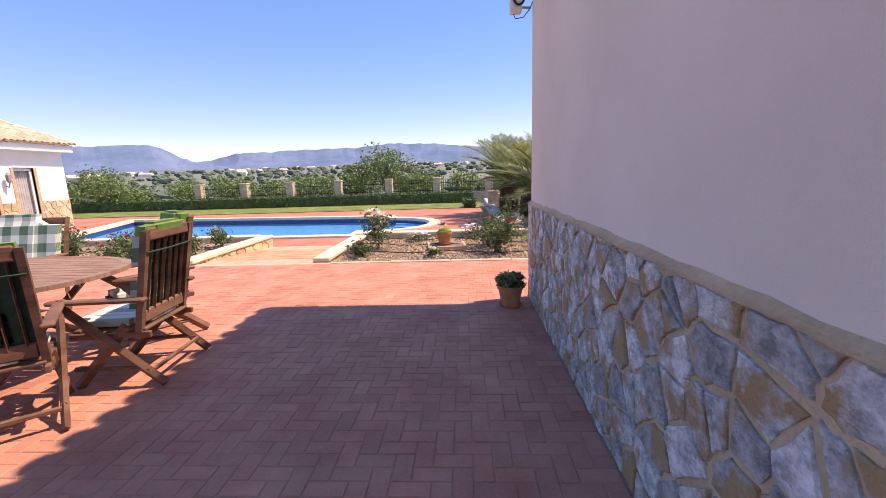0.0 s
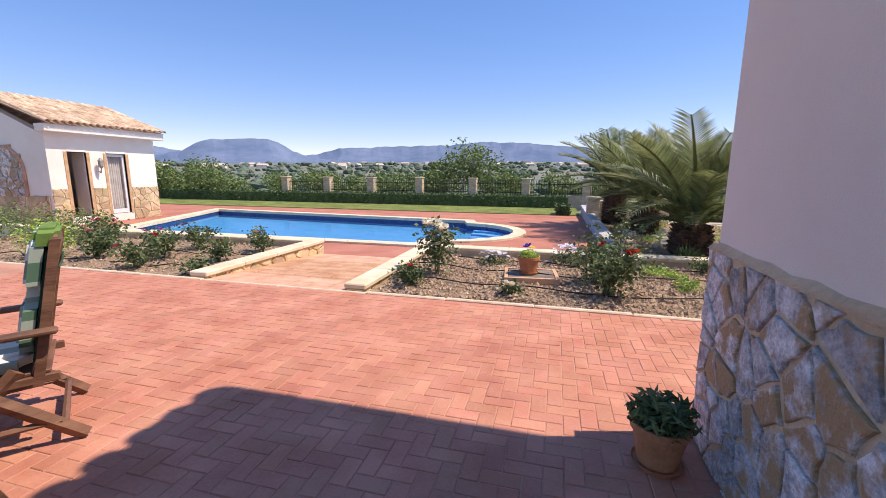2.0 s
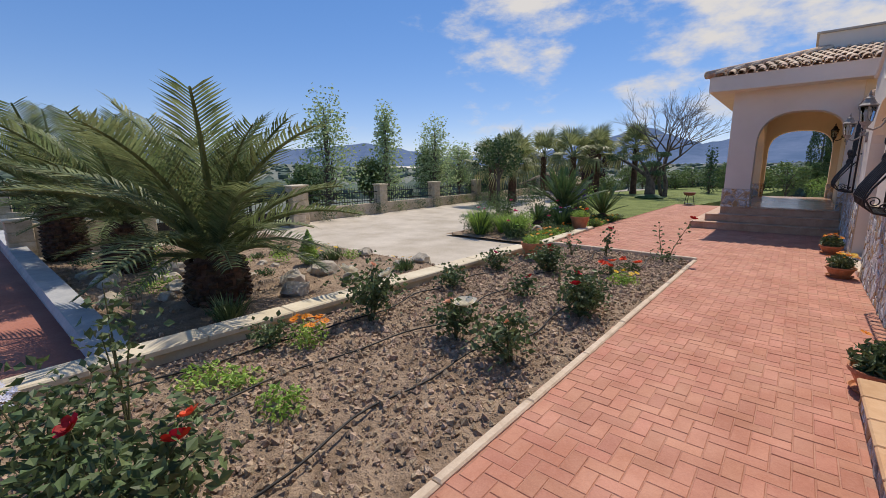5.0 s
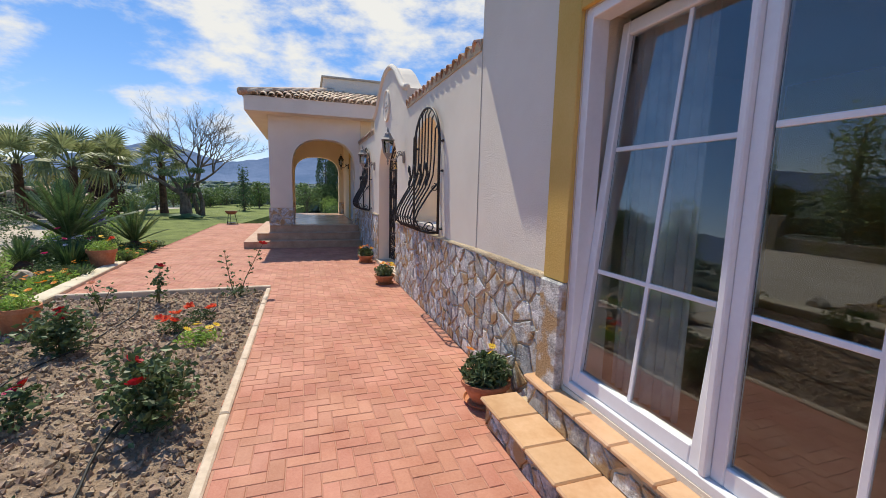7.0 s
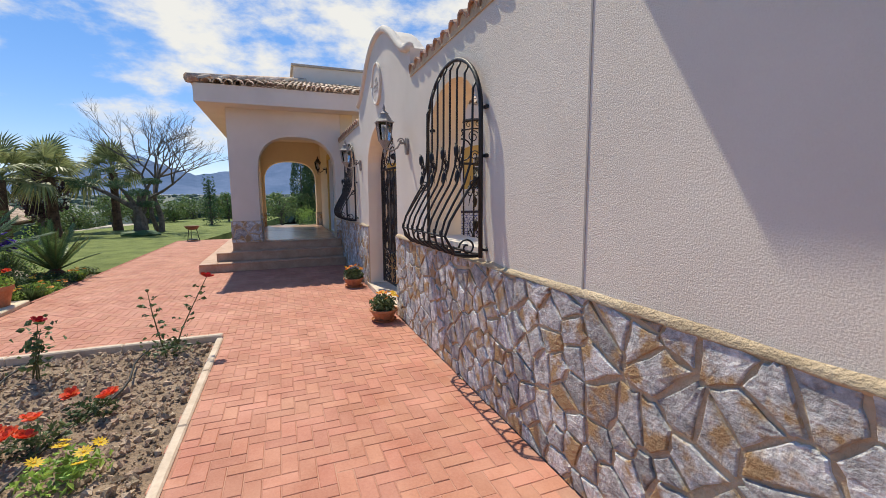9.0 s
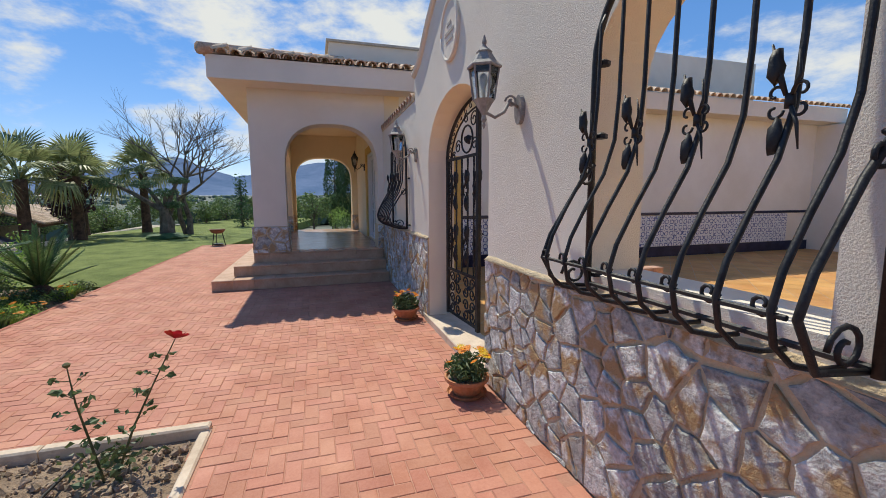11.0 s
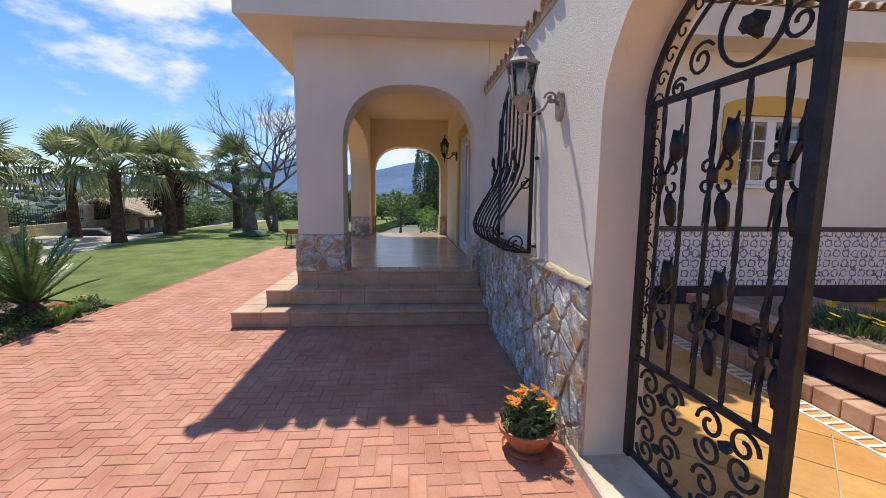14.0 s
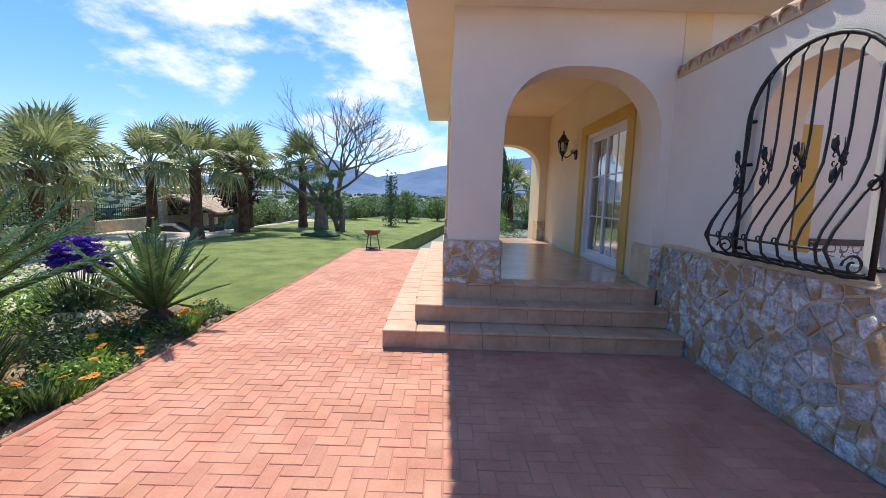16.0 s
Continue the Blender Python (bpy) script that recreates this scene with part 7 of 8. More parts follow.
# broadleaf trees and shrubs
def leafy_tree(x, y, z, h, w, seed, label, leaf=LEAF_OLIVE, trunk_h=0.3, clumps=9, per=110, size=0.16, name="tree", category="tree", group="", shape="round", bark=TRUNK):
    """Tapered trunk, limbs that end in uneven leaf clumps."""
    r = random.Random(seed)
    e = thing(name, (x, y, z), label, category, group)
    wood, lv = Geo(), Geo()
    th = h * trunk_h
    wood.tube([(0, 0, -0.1), (r.uniform(-0.05, 0.05), r.uniform(-0.05, 0.05), th * 0.6), (0, 0, th), (0.02, 0, h * 0.8)], [0.03 * h ** 0.8 + 0.02, 0.025 * h ** 0.8 + 0.015, 0.02 * h ** 0.8, 0.01], 7)
    for i in range(clumps):
        a = i * 2.4 + r.uniform(-0.4, 0.4)
        s = (i + 0.5) / clumps
        if shape == "round":
            zz = th + (h - th) * (0.15 + 0.8 * s)
            o = w * 0.5 * math.sin(math.pi * (0.18 + 0.72 * (1 - s))) * r.uniform(0.4, 0.85)
            cr = w * 0.26 * r.uniform(0.7, 1.2)
        else:
            zz = h * (0.12 + 0.84 * s)
            o = w * 0.3 * (1.05 - s) * r.uniform(0.3, 1)
            cr = w * 0.36 * (1.1 - 0.5 * s) * r.uniform(0.8, 1.2)
        c = Vector((o * math.cos(a), o * math.sin(a), zz))
        wood.tube([(0, 0, max(th * 0.7, zz - cr * 1.6)), tuple(c * 0.6 + Vector((0, 0, zz * 0.36))), tuple(c)], [0.015 * h ** 0.7, 0.009 * h ** 0.7, 0.004], 4)
        lv.leaves(cloud_points(r, per, c, cr, cr, cr * (0.8 if shape == "round" else 1.3), 0.45), size, r, 0.2, 0.55)
    part("trunk", wood, bark, e)
    part("crown", lv, leaf, e)
    return e


# orchard and hedge behind the pool fence
ro = random.Random(77)
for i in range(26):
    x, y = -36 + i * 1.65 + ro.uniform(-0.8, 0.8), 27.2 + (i % 3) * 2.6 + ro.uniform(-0.6, 0.6)
    leafy_tree(x, y, -0.6, ro.uniform(1.55, 2.2), ro.uniform(2.2, 3.0), 700 + i, "low bushy orchard tree behind the fence", per=95, size=0.2, name="orchard_tree", group="orchard trees", clumps=10)
leafy_tree(-4.9, 28.0, -0.6, 3.7, 3.4, 760, "taller broad tree standing above the orchard", per=170, size=0.2, name="orchard_tree", group="orchard trees", clumps=13)
leafy_tree(-6.9, 27.6, -0.6, 2.9, 2.0, 761, "young tree in the orchard", per=120, size=0.18, name="orchard_tree", group="orchard trees")
for i in range(7):
    leafy_tree(-33 + i * 1.9, 24.9 + (i % 2) * 1.5, -0.5, 2.3 + (i % 3) * 0.3, 2.8, 770 + i, "dense green tree beyond the pool house lawn", per=110, size=0.2, name="orchard_tree", group="orchard trees", clumps=10)

hedge = thing("hedge", (0, 0, DECK_Z), "low clipped dark green hedge along the lawn", "hedge")
g = Geo()
rh = random.Random(8)
for x0, x1, y0, y1, h in ((-34, 0.7, 24.0, 24.6, 0.62), (0.1, 0.75, 20.4, 21.2, 0.4)):
    n_ = int((x1 - x0) * 130 + 150)
    for _ in range(n_):
        side = rh.random()
        x = rh.uniform(x0, x1)
        if side < 0.5:
            p = (x, y0 + rh.uniform(-0.04, 0.06), rh.uniform(0.02, h))
        else:
            p = (x, rh.uniform(y0, y1), h + rh.uniform(-0.06, 0.05))
        g.leaves([p], 0.13, rh, 0.3, 0.6)
part("foliage", g, LEAF_DARK, hedge)
part("core", Geo().box((-34, 24.05, 0.0), (0.7, 24.55, 0.57)).box((0.15, 20.45, 0), (0.7, 21.15, 0.36)), LEAF_DARK, hedge)


def split_pillar(parent, x, y, z0, z1, w=0.42):
    g = Geo()
    n_ = max(2, int((z1 - z0) / 0.2))
    for k in range(n_):
        g.box((x - w / 2, y - w / 2, z0 + (z1 - z0) * k / n_ + 0.004), (x + w / 2, y + w / 2, z0 + (z1 - z0) * (k + 1) / n_), 0.015)
    p = part("pillar", g, SPLIT, parent)
    part("cap", Geo().box((x - w / 2 - 0.03, y - w / 2 - 0.03, z1), (x + w / 2 + 0.03, y + w / 2 + 0.03, z1 + 0.05), 0.01), COPING, p)


def railing_fence(name, posts, z0, wall_h, top, label, rail=True):
    """Block wall with pillars and iron railings between them."""
    e = tagged(new(name), label, "fence", "", "structure")
    for (x0, y0), (x1, y1) in zip(posts, posts[1:]):
        d = Vector((x1 - x0, y1 - y0, 0))
        L, u = d.length, d.normalized()
        m_ = Matrix(((u.x, -u.y, 0, x0), (u.y, u.x, 0, y0), (0, 0, 1, z0), (0, 0, 0, 1)))
        part("base_wall", Geo().box((0.2, -0.1, -0.3), (L - 0.2, 0.1, wall_h), 0.01), SPLIT, e, m=m_)
        if rail:
            for z in (wall_h + 0.1, top - 0.22):
                part("rail", Geo().box((0.2, -0.015, z), (L - 0.2, 0.015, z + 0.03)), IRON, e, m=m_)
            k = int((L - 0.4) / 0.13)
            bars = Geo()
            for i in range(k):
                x = 0.2 + (L - 0.4) * (i + 0.5) / k
                bars.tube([(x, 0, wall_h), (x, 0, top - 0.08), (x, 0, top)], [0.011, 0.011, 0.002], 4)
            part("railing_bars", bars, IRON, e, kind="stuff", m=m_)
    for x, y in posts:
        split_pillar(e, x, y, z0 - 0.3, z0 + top + 0.05)
    return e


railing_fence("pool_fence", [(-15.85, 25), (-13.0, 25), (-10.2, 25), (-7.28, 25), (-4.25, 25), (-1.42, 25), (1.62, 25), (3.6, 22.5)], 0.0, 0.42, 1.18, "block fence with square pillars and iron railings")
railing_fence("drive_fence", [(8.3, 18.9), (12.35, 19.2), (16.1, 19.5), (20.2, 19.9), (25, 20.4), (30, 21), (36, 21.8)], -0.12, 0.45, 1.12, "pale block wall with pillars and railings along the drive")
railing_fence("gate_wall", [(1.4, 18.2), (3.55, 17.9)], -0.12, 0.7, 0.72, "low pale block wall beside the drive gate", rail=False)


def drive_gate(x0, x1, y, z):
    e = thing("drive_gate", ((x0 + x1) / 2, y, z), "black iron sliding drive gate with solid lower panels", "gate")
    w = (x1 - x0) / 2
    for a in (-w, -w / 3, w / 3, w - 0.06):
        part("stile", Geo().box((a, -0.03, 0.03), (a + 0.06, 0.03, 1.12), 0.005), IRON, e)
    for zz in (0.05, 0.45, 1.0):
        part("rail", Geo().box((-w, -0.02, zz), (w, 0.02, zz + 0.05), 0.005), IRON, e)
    for k in range(3):
        part("panel", Geo().box((-w + 2 * w * k / 3 + 0.07, -0.01, 0.1), (-w + 2 * w * (k + 1) / 3 - 0.02, 0.01, 0.45)), IRON, e)
    for i in range(30):
        x = -w + 2 * w * (i + 0.5) / 30
        part("bar", Geo().tube([(x, 0, 0.5), (x, 0, 1.15)], 0.01, 4), IRON, e)


drive_gate(3.75, 7.5, 18.1, -0.12)
gp = tagged(new("gate_pillars"), "square block pillars of the drive gate", "pillar", "", "structure")
for x in (3.55, 7.75, 8.15):
    split_pillar(gp, x, 18.1 if x < 8 else 18.5, -0.4, 1.15)

# low wall between pool terrace and palm bed
GREY = mat("grey_render", (0.34, 0.35, 0.36), (0.50, 0.50, 0.49), rough=0.9, scale=3, fine=40, bump=0.4)
e = tagged(new("garden_wall"), "low grey rendered wall with a sloping top beside the palms", "low wall", "", "structure")
part("body", Geo().add([(1.16, 10.2, -0.45), (1.46, 10.2, -0.45), (1.16, 21.4, -0.45), (1.46, 21.4, -0.45), (1.2, 10.2, -0.05), (1.42, 10.2, -0.05), (1.2, 21.4, 0.12), (1.42, 21.4, 0.12)], [(4, 5, 7, 6), (0, 1, 5, 4), (1, 3, 7, 5), (3, 2, 6, 7), (2, 0, 4, 6)]), GREY, e)
part("top_coping", Geo().add([(1.13, 10.2, -0.05), (1.49, 10.2, -0.05), (1.13, 21.4, 0.12), (1.49, 21.4, 0.12), (1.17, 10.2, 0.02), (1.45, 10.2, 0.02), (1.17, 21.4, 0.19), (1.45, 21.4, 0.19)], [(4, 5, 7, 6), (0, 1, 5, 4), (1, 3, 7, 5), (3, 2, 6, 7), (2, 0, 4, 6)]), GREY, e)


def rock(x, y, z, s, seed, group="bed rocks"):
    return obj("garden_rock", Geo().blob((0, 0, s * 0.35), s, 2, 0.55, 0.7, seed), ROCK, label="rounded pale garden rock lying in the bed", category="rock", group=group, m=pose(x, y, z, 0, 0, seed * 40))


rr_ = random.Random(5)
for i in range(34):
    a = i * 2.39
    rad = 0.7 + 1.4 * rr_.random()
    cx, cy = ((2.9, 11.9), (2.6, 14.7), (4.6, 12.2))[i % 3]
    x, y = cx + rad * math.cos(a), cy + rad * math.sin(a) * 0.9
    if x > 1.65 and y > 10.35:
        rock(x, y, -0.09, rr_.uniform(0.09, 0.2), 40 + i)
rock(14.05, 11.15, -0.05, 0.3, 3)
rock(13.3, 11.5, -0.05, 0.24, 4)
rock(16.2, 12.4, -0.05, 0.28, 6)
rock(10.6, 11.0, -0.05, 0.2, 7)
for i in range(26):
    a = rr_.uniform(0, 6.28)
    x, y = rr_.uniform(1.8, 5.8), rr_.uniform(10.4, 16.5)
    if math.hypot(x - 2.72, y - 11.6) > 0.6:
        clump(x, y, rr_.uniform(0.12, 0.35), rr_.uniform(0.3, 0.6), 900 + i, ["yellow"] * (3 if i % 4 == 0 else 0), z=-0.09, leaf=(LEAF_DARK, LEAF_ROSE, LEAF_LIGHT)[i % 3], blade=i % 3 == 1, name="rock_garden_plant", label="small green plant among the rocks under the palms", category="plant", count=160, group="rock garden plants")
# clipped thuja
th = thing("thuja", (4.75, 12.65, -0.1), "small golden-green conical thuja", "shrub")
lv = Geo().leaves([(x * (1.05 - z / 0.72) , y * (1.05 - z / 0.72), z) for x, y, z in cloud_points(random.Random(3), 1500, (0, 0, 0.34), 0.25, 0.25, 0.34, 0.4)], 0.06, random.Random(4), 0.9, 0.4)
part("foliage", lv, LEAF_LIGHT, th)

# mixed bed along the path
rb_ = random.Random(21)
for i in range(60):
    x = rb_.uniform(9.3, 15.6)
    y = 10.3 + rb_.random() ** 1.3 * 2.5
    near = y < 10.75
    fl_ = (["orange"] * 4, ["yellow"] * 4, ["orange", "yellow"], [], [], ["red"])[i % 6] if near else ([], [], ["pink"])[i % 3]
    clump(x, y, rb_.uniform(0.14, 0.28) if near else rb_.uniform(0.3, 0.8), rb_.uniform(0.35, 0.6), 1000 + i, fl_, z=-0.05, leaf=(LEAF_LIGHT, LEAF_ROSE, LEAF_DARK)[i % 3], blade=i % 4 == 0, name="border_plant", category="plant", label="", group="border plants", count=260)
for i in range(44):
    clump(9.9 + i * 0.125 + rb_.uniform(-0.05, 0.05), 10.2 + rb_.random() * 0.5, rb_.uniform(0.12, 0.22), rb_.uniform(0.28, 0.42), 1700 + i, (["orange"] * 3, [], ["yellow", "orange"], [])[i % 4], z=-0.04, leaf=(LEAF_LIGHT, LEAF_ROSE)[i % 2], blade=i % 3 == 0, name="border_plant", category="plant", group="border plants", count=150)
clump(14.55, 11.55, 0.85, 0.6, 1100, ["violet"] * 75, z=-0.05, leaf=LEAF_ROSE, blade=True, name="iris", label="clump of violet irises in full bloom", category="flowers", count=220)
clump(13.7, 11.7, 1.0, 0.9, 1101, [], z=-0.05, leaf=LEAF_LIGHT, name="light_shrub", label="yellow-green leafy shrub in the border", category="shrub", count=600)
for i, (x, y, h, w) in enumerate(((15.6, 11.95, 1.0, 0.8), (15.6, 11.45, 1.3, 0.45))):
    clump(x, y, h, w, 1102 + 50 * i, [], z=-0.05, leaf=LEAF_LIGHT, name="light_shrub", label="yellow-green leafy shrub by the lawn", category="shrub", count=(650, 260)[i], group="yellow-green shrubs")
clump(12.3, 11.0, 0.6, 0.9, 1103, ["daisy"] * 14, z=-0.05, leaf=LEAF_DARK, name="lavender", label="grey-green bush with pale flowers in the border", category="shrub", count=700)
for i, (x, y, h, w) in enumerate(((9.8, 12.3, 0.4, 1.0), (11.2, 13.4, 0.5, 1.2), (13.2, 14.2, 1.2, 1.5), (15.0, 14.8, 1.0, 1.4), (9.7, 10.9, 0.35, 1.0), (10.9, 10.8, 0.35, 1.0), (17.0, 14.6, 1.4, 1.5), (18.5, 15.4, 1.5, 1.6))):
    clump(x, y, h, w, 1150 + i, [], z=-0.1, leaf=(LEAF_DARK, LEAF_ROSE, LEAF_OLIVE)[i % 3], name="shrub", label="rounded green shrub at the edge of the drive", category="shrub", count=900, group="drive shrubs")
leafy_tree(15.2, 15.2, -0.1, 2.9, 2.1, 1200, "small dark round-headed tree beside the drive", leaf=LEAF_DARK, trunk_h=0.55, clumps=9, per=200, size=0.13)
leafy_tree(27.6, 16.2, -0.1, 3.2, 1.9, 1202, "purple-leaved plum tree beside the carport", leaf=LEAF_PURPLE, trunk_h=0.2, clumps=10, per=140, size=0.18)
# poplars and trees behind the drive
for i, (x, y, h, w, lf, sh) in enumerate(((11.3, 21.4, 4.9, 3.6, LEAF_POPLAR, "tall"), (14.9, 21.6, 5.0, 2.4, LEAF_POPLAR, "tall"), (18.8, 21.8, 4.5, 3.5, LEAF_POPLAR, "tall"), (14.6, 22.5, 2.6, 1.6, LEAF_OLIVE, "round"), (19.4, 22.8, 3.4, 2.0, LEAF_OLIVE, "round"), (22.6, 23.0, 3.6, 2.2, LEAF_POPLAR, "round"), (11.0, 22.5, 2.2, 1.8, LEAF_OLIVE, "round"))):
    leafy_tree(x, y, -0.4, h, w, 1250 + i, "slender pale-leaved young tree behind the drive wall", leaf=lf, trunk_h=0.22, clumps=34, per=85, size=0.15, shape=sh, group="drive trees")
for i in range(12):
    clump(9.2 + i * 1.35, 18.6 + i * 0.13, 0.55, 0.9, 1300 + i, [], z=-0.12, leaf=(LEAF_DARK, LEAF_OLIVE)[i % 2], name="shrub", label="clipped green shrub along the drive wall", category="shrub", count=420, group="wall shrubs")
# orchard beyond the lawn
for i in range(34):
    x, y = 30 + ro.uniform(0, 16), -4 + i * 0.72 + ro.uniform(-0.5, 0.5)
    leafy_tree(x, y, terrain_z(x, y) + 0.1, ro.uniform(1.7, 2.5), ro.uniform(1.8, 2.6), 1350 + i, "bushy young fruit tree beyond the lawn", per=100, size=0.17, name="orchard_tree", group="orchard trees", leaf=LEAF_OLIVE, clumps=10)
for i in range(24):
    x, y = 27 + i * 0.7 + ro.uniform(-0.4, 0.4), 23.5 + ro.uniform(0, 4)
    leafy_tree(x, y, terrain_z(x, y) + 0.1, ro.uniform(1.8, 3.0), ro.uniform(1.8, 2.6), 1400 + i, "leafy tree behind the carport", per=90, size=0.18, name="orchard_tree", group="orchard trees", leaf=(LEAF_OLIVE, LEAF_DARK)[i % 2], clumps=9)
leafy_tree(33.5, 10.4, -0.3, 3.2, 1.4, 1450, "slender wispy pine beyond the lawn", leaf=LEAF_PINE, trunk_h=0.2, clumps=12, per=60, size=0.16, shape="tall")


def cypress(x, y, z, h, w, seed):
    r = random.Random(seed)
    e = thing("cypress", (x, y, z), "tall dark columnar cypress", "cypress", "cypresses")
    part("trunk", Geo().tube([(0, 0, -0.1), (0, 0, h * 0.8)], [0.09, 0.02], 7), TRUNK, e)
    pts = []
    for _ in range(5200):
        s = r.random()
        rad = w * 0.5 * (math.sin(math.pi * min(1, 0.12 + s * 0.9)) ** 0.55) * (0.75 + 0.3 * r.random())
        a = r.uniform(0, 6.28)
        lump = 1 + 0.14 * noise.noise(Vector((math.cos(a) * 2, math.sin(a) * 2, s * 7 + seed)))
        pts.append((rad * lump * math.cos(a), rad * lump * math.sin(a), h * (0.03 + 0.97 * s)))
    part("foliage", Geo().leaves(pts, 0.13, r, 1.4, 0.4), LEAF_DARK, e)


cypress(32.6, 5.0, -0.2, 5.4, 1.3, 1)
cypress(33.6, 4.35, -0.2, 5.0, 1.1, 2)
clump(27.5, 4.7, 0.75, 1.6, 1500, [], z=0.0, leaf=LEAF_DARK, name="clipped_shrub", label="clipped dark green shrub beyond the porch", category="shrub", count=900)
clump(28.6, 5.0, 1.3, 1.2, 1501, [], z=0.0, leaf=LEAF_LIGHT, name="light_shrub", label="yellow-green shrub beyond the porch", category="shrub", count=800)

# topiary pine
tp = thing("topiary_pine", (26.2, 12.2, 0.0), "cloud-pruned pine with rounded foliage pads", "tree")
wood, rt = Geo().tube([(0, 0, -0.1), (0.05, 0, 0.6), (-0.05, 0.05, 1.3)], [0.32, 0.26, 0.16], 9), random.Random(6)
for px, py, pz, pr_ in ((0, 1.9, 2.3, 0.66), (0.1, 0.75, 2.25, 0.5), (0, -0.55, 2.4, 0.42), (-0.1, -0.05, 1.9, 0.5), (0.05, -0.3, 1.4, 0.42)):
    wood.tube([(0, 0, 1.1), (px * 0.6, py * 0.6, pz - 0.4), (px, py, pz)], [0.12, 0.08, 0.04], 6)
    pad = Geo().leaves(cloud_points(rt, 620, (px, py, pz), pr_, pr_, pr_ * 0.36, 0.35), 0.10, rt, 0.6, 0.35)
    part("foliage_pad", pad, LEAF_PINE, tp)
part("trunk", wood, TRUNK, tp)
part("foot", Geo().blob((0, 0, 0.05), 0.75, 2, 0.3, 0.28, 3), LEAF_DARK, tp)

# bare tree
bt = thing("bare_tree", (28.4, 11.9, 0.0), "leafless spreading tree with thin grey branches", "tree")
stem_geo, wood, rt = Geo(), Geo(), random.Random(15)


def grow(p, d, length, rad, level):
    mid = p + d * length * 0.5 + Vector((rt.uniform(-1, 1), rt.uniform(-1, 1), 0)) * length * 0.06
    q = p + d * length
    (stem_geo if level < 1 else wood).tube([p, mid, q], [rad, rad * 0.85, rad * 0.68], 7 if level < 1 else 5 if level < 3 else 3, caps=False)
    if level >= 7:
        return
    for k in range(3 if level in (1, 2, 4) else 2):
        spread = 0.7 if level < 2 else 0.5
        nd = (d + Vector((rt.gauss(0, spread), rt.gauss(0, spread), rt.uniform(-0.1, 0.35)))).normalized()
        grow(q, nd, length * rt.uniform(0.66, 0.86), rad * 0.62, level + 1)


grow(Vector((0, 0, -0.1)), Vector((0.03, 0.12, 1)).normalized(), 1.7, 0.15, 0)
grow(Vector((0.2, 0.2, -0.1)), Vector((-0.12, 0.1, 1)).normalized(), 1.8, 0.12, 0)
part("trunk", stem_geo, TRUNK, bt)
part("crown", wood, TRUNK, bt, "thin bare branches")

# barbecue on the path end
bq = thing("barbecue", (22.4, 9.55, 0.0), "small rusty barbecue bowl on three legs", "barbecue")
part("bowl", Geo().lathe([(0.1, 0.42), (0.2, 0.46), (0.26, 0.56), (0.27, 0.57), (0.24, 0.56), (0.18, 0.5)], 16), WOOD, bq)
for k in range(3):
    a = 2 * math.pi * k / 3 + 0.4
    part("leg", Geo().tube([(0.15 * math.cos(a), 0.15 * math.sin(a), 0.45), (0.24 * math.cos(a), 0.24 * math.sin(a), 0.0)], 0.014, 6), IRON, bq)
part("lower_tray", Geo().lathe([(0.16, 0.03), (0.19, 0.06), (0.18, 0.06)], 12), IRON, bq)

# carport and car
cp = thing("carport", (33.0, 21.0, -1.4), "timber carport with a pale clay-tiled roof", "carport", turn=10)
for x in (-2.6, 2.6):
    for y in (-1.6, 1.6):
        part("post", Geo().box((x - 0.09, y - 0.09, 0), (x + 0.09, y + 0.09, 1.75), 0.01), WOOD, cp)
part("beam", Geo().box((-2.9, -1.75, 1.72), (2.9, -1.55, 1.9), 0.01), WOOD, cp)
part("beam", Geo().box((-2.9, 1.55, 1.72), (2.9, 1.75, 1.9), 0.01), WOOD, cp)
g = Geo()
tiled_slope(g, (-3.1, -2.1, 1.9), (3.1, -2.1, 1.9), (0, 1, 0.4), 6, 0.1, 0.24)
tiled_slope(g, (-3.1, 2.1, 1.9), (3.1, 2.1, 1.9), (0, -1, 0.4), 6, 0.1, 0.24)
part("roof_tiles", g, TERRA_OLD, cp, kind="stuff")
part("roof_deck", Geo().add([(-3, -2.05, 1.86), (3, -2.05, 1.86), (3, 0, 2.66), (-3, 0, 2.66), (-3, 2.05, 1.86), (3, 2.05, 1.86)], [(0, 1, 2, 3), (3, 2, 5, 4)]), WOOD, cp)
CARP = mat("car_paint", (0.38, 0.40, 0.43), (0.46, 0.48, 0.51), rough=0.25, metal=0.6, scale=1, bump=0)
car = thing("car", (29.6, 20.2, -1.4), "silver-grey hatchback parked under the carport", "car", turn=-70)
prof = [(-2.0, 0.35), (-2.05, 0.7), (-1.85, 0.95), (-1.3, 1.4), (0.2, 1.45), (0.95, 1.0), (1.85, 0.85), (2.05, 0.6), (2.02, 0.3), (1.65, 0.25), (-1.6, 0.25)]
part("body", plate(prof, [], lambda u, v, w: (u, -0.82 + w, v), 1.64), CARP, car)
for y0 in (-0.83, 0.815):
    part("side_window", plate([(-1.35, 1.0), (-1.1, 1.36), (0.15, 1.38), (0.75, 1.02)], [], lambda u, v, w: (u, y0 + w, v), 0.015), NAVY, car, "dark side window")
part("windscreen", Geo().add([(0.27, -0.7, 1.42), (0.27, 0.7, 1.42), (0.93, 0.72, 1.04), (0.93, -0.72, 1.04)], [(0, 1, 2, 3)]), NAVY, car)
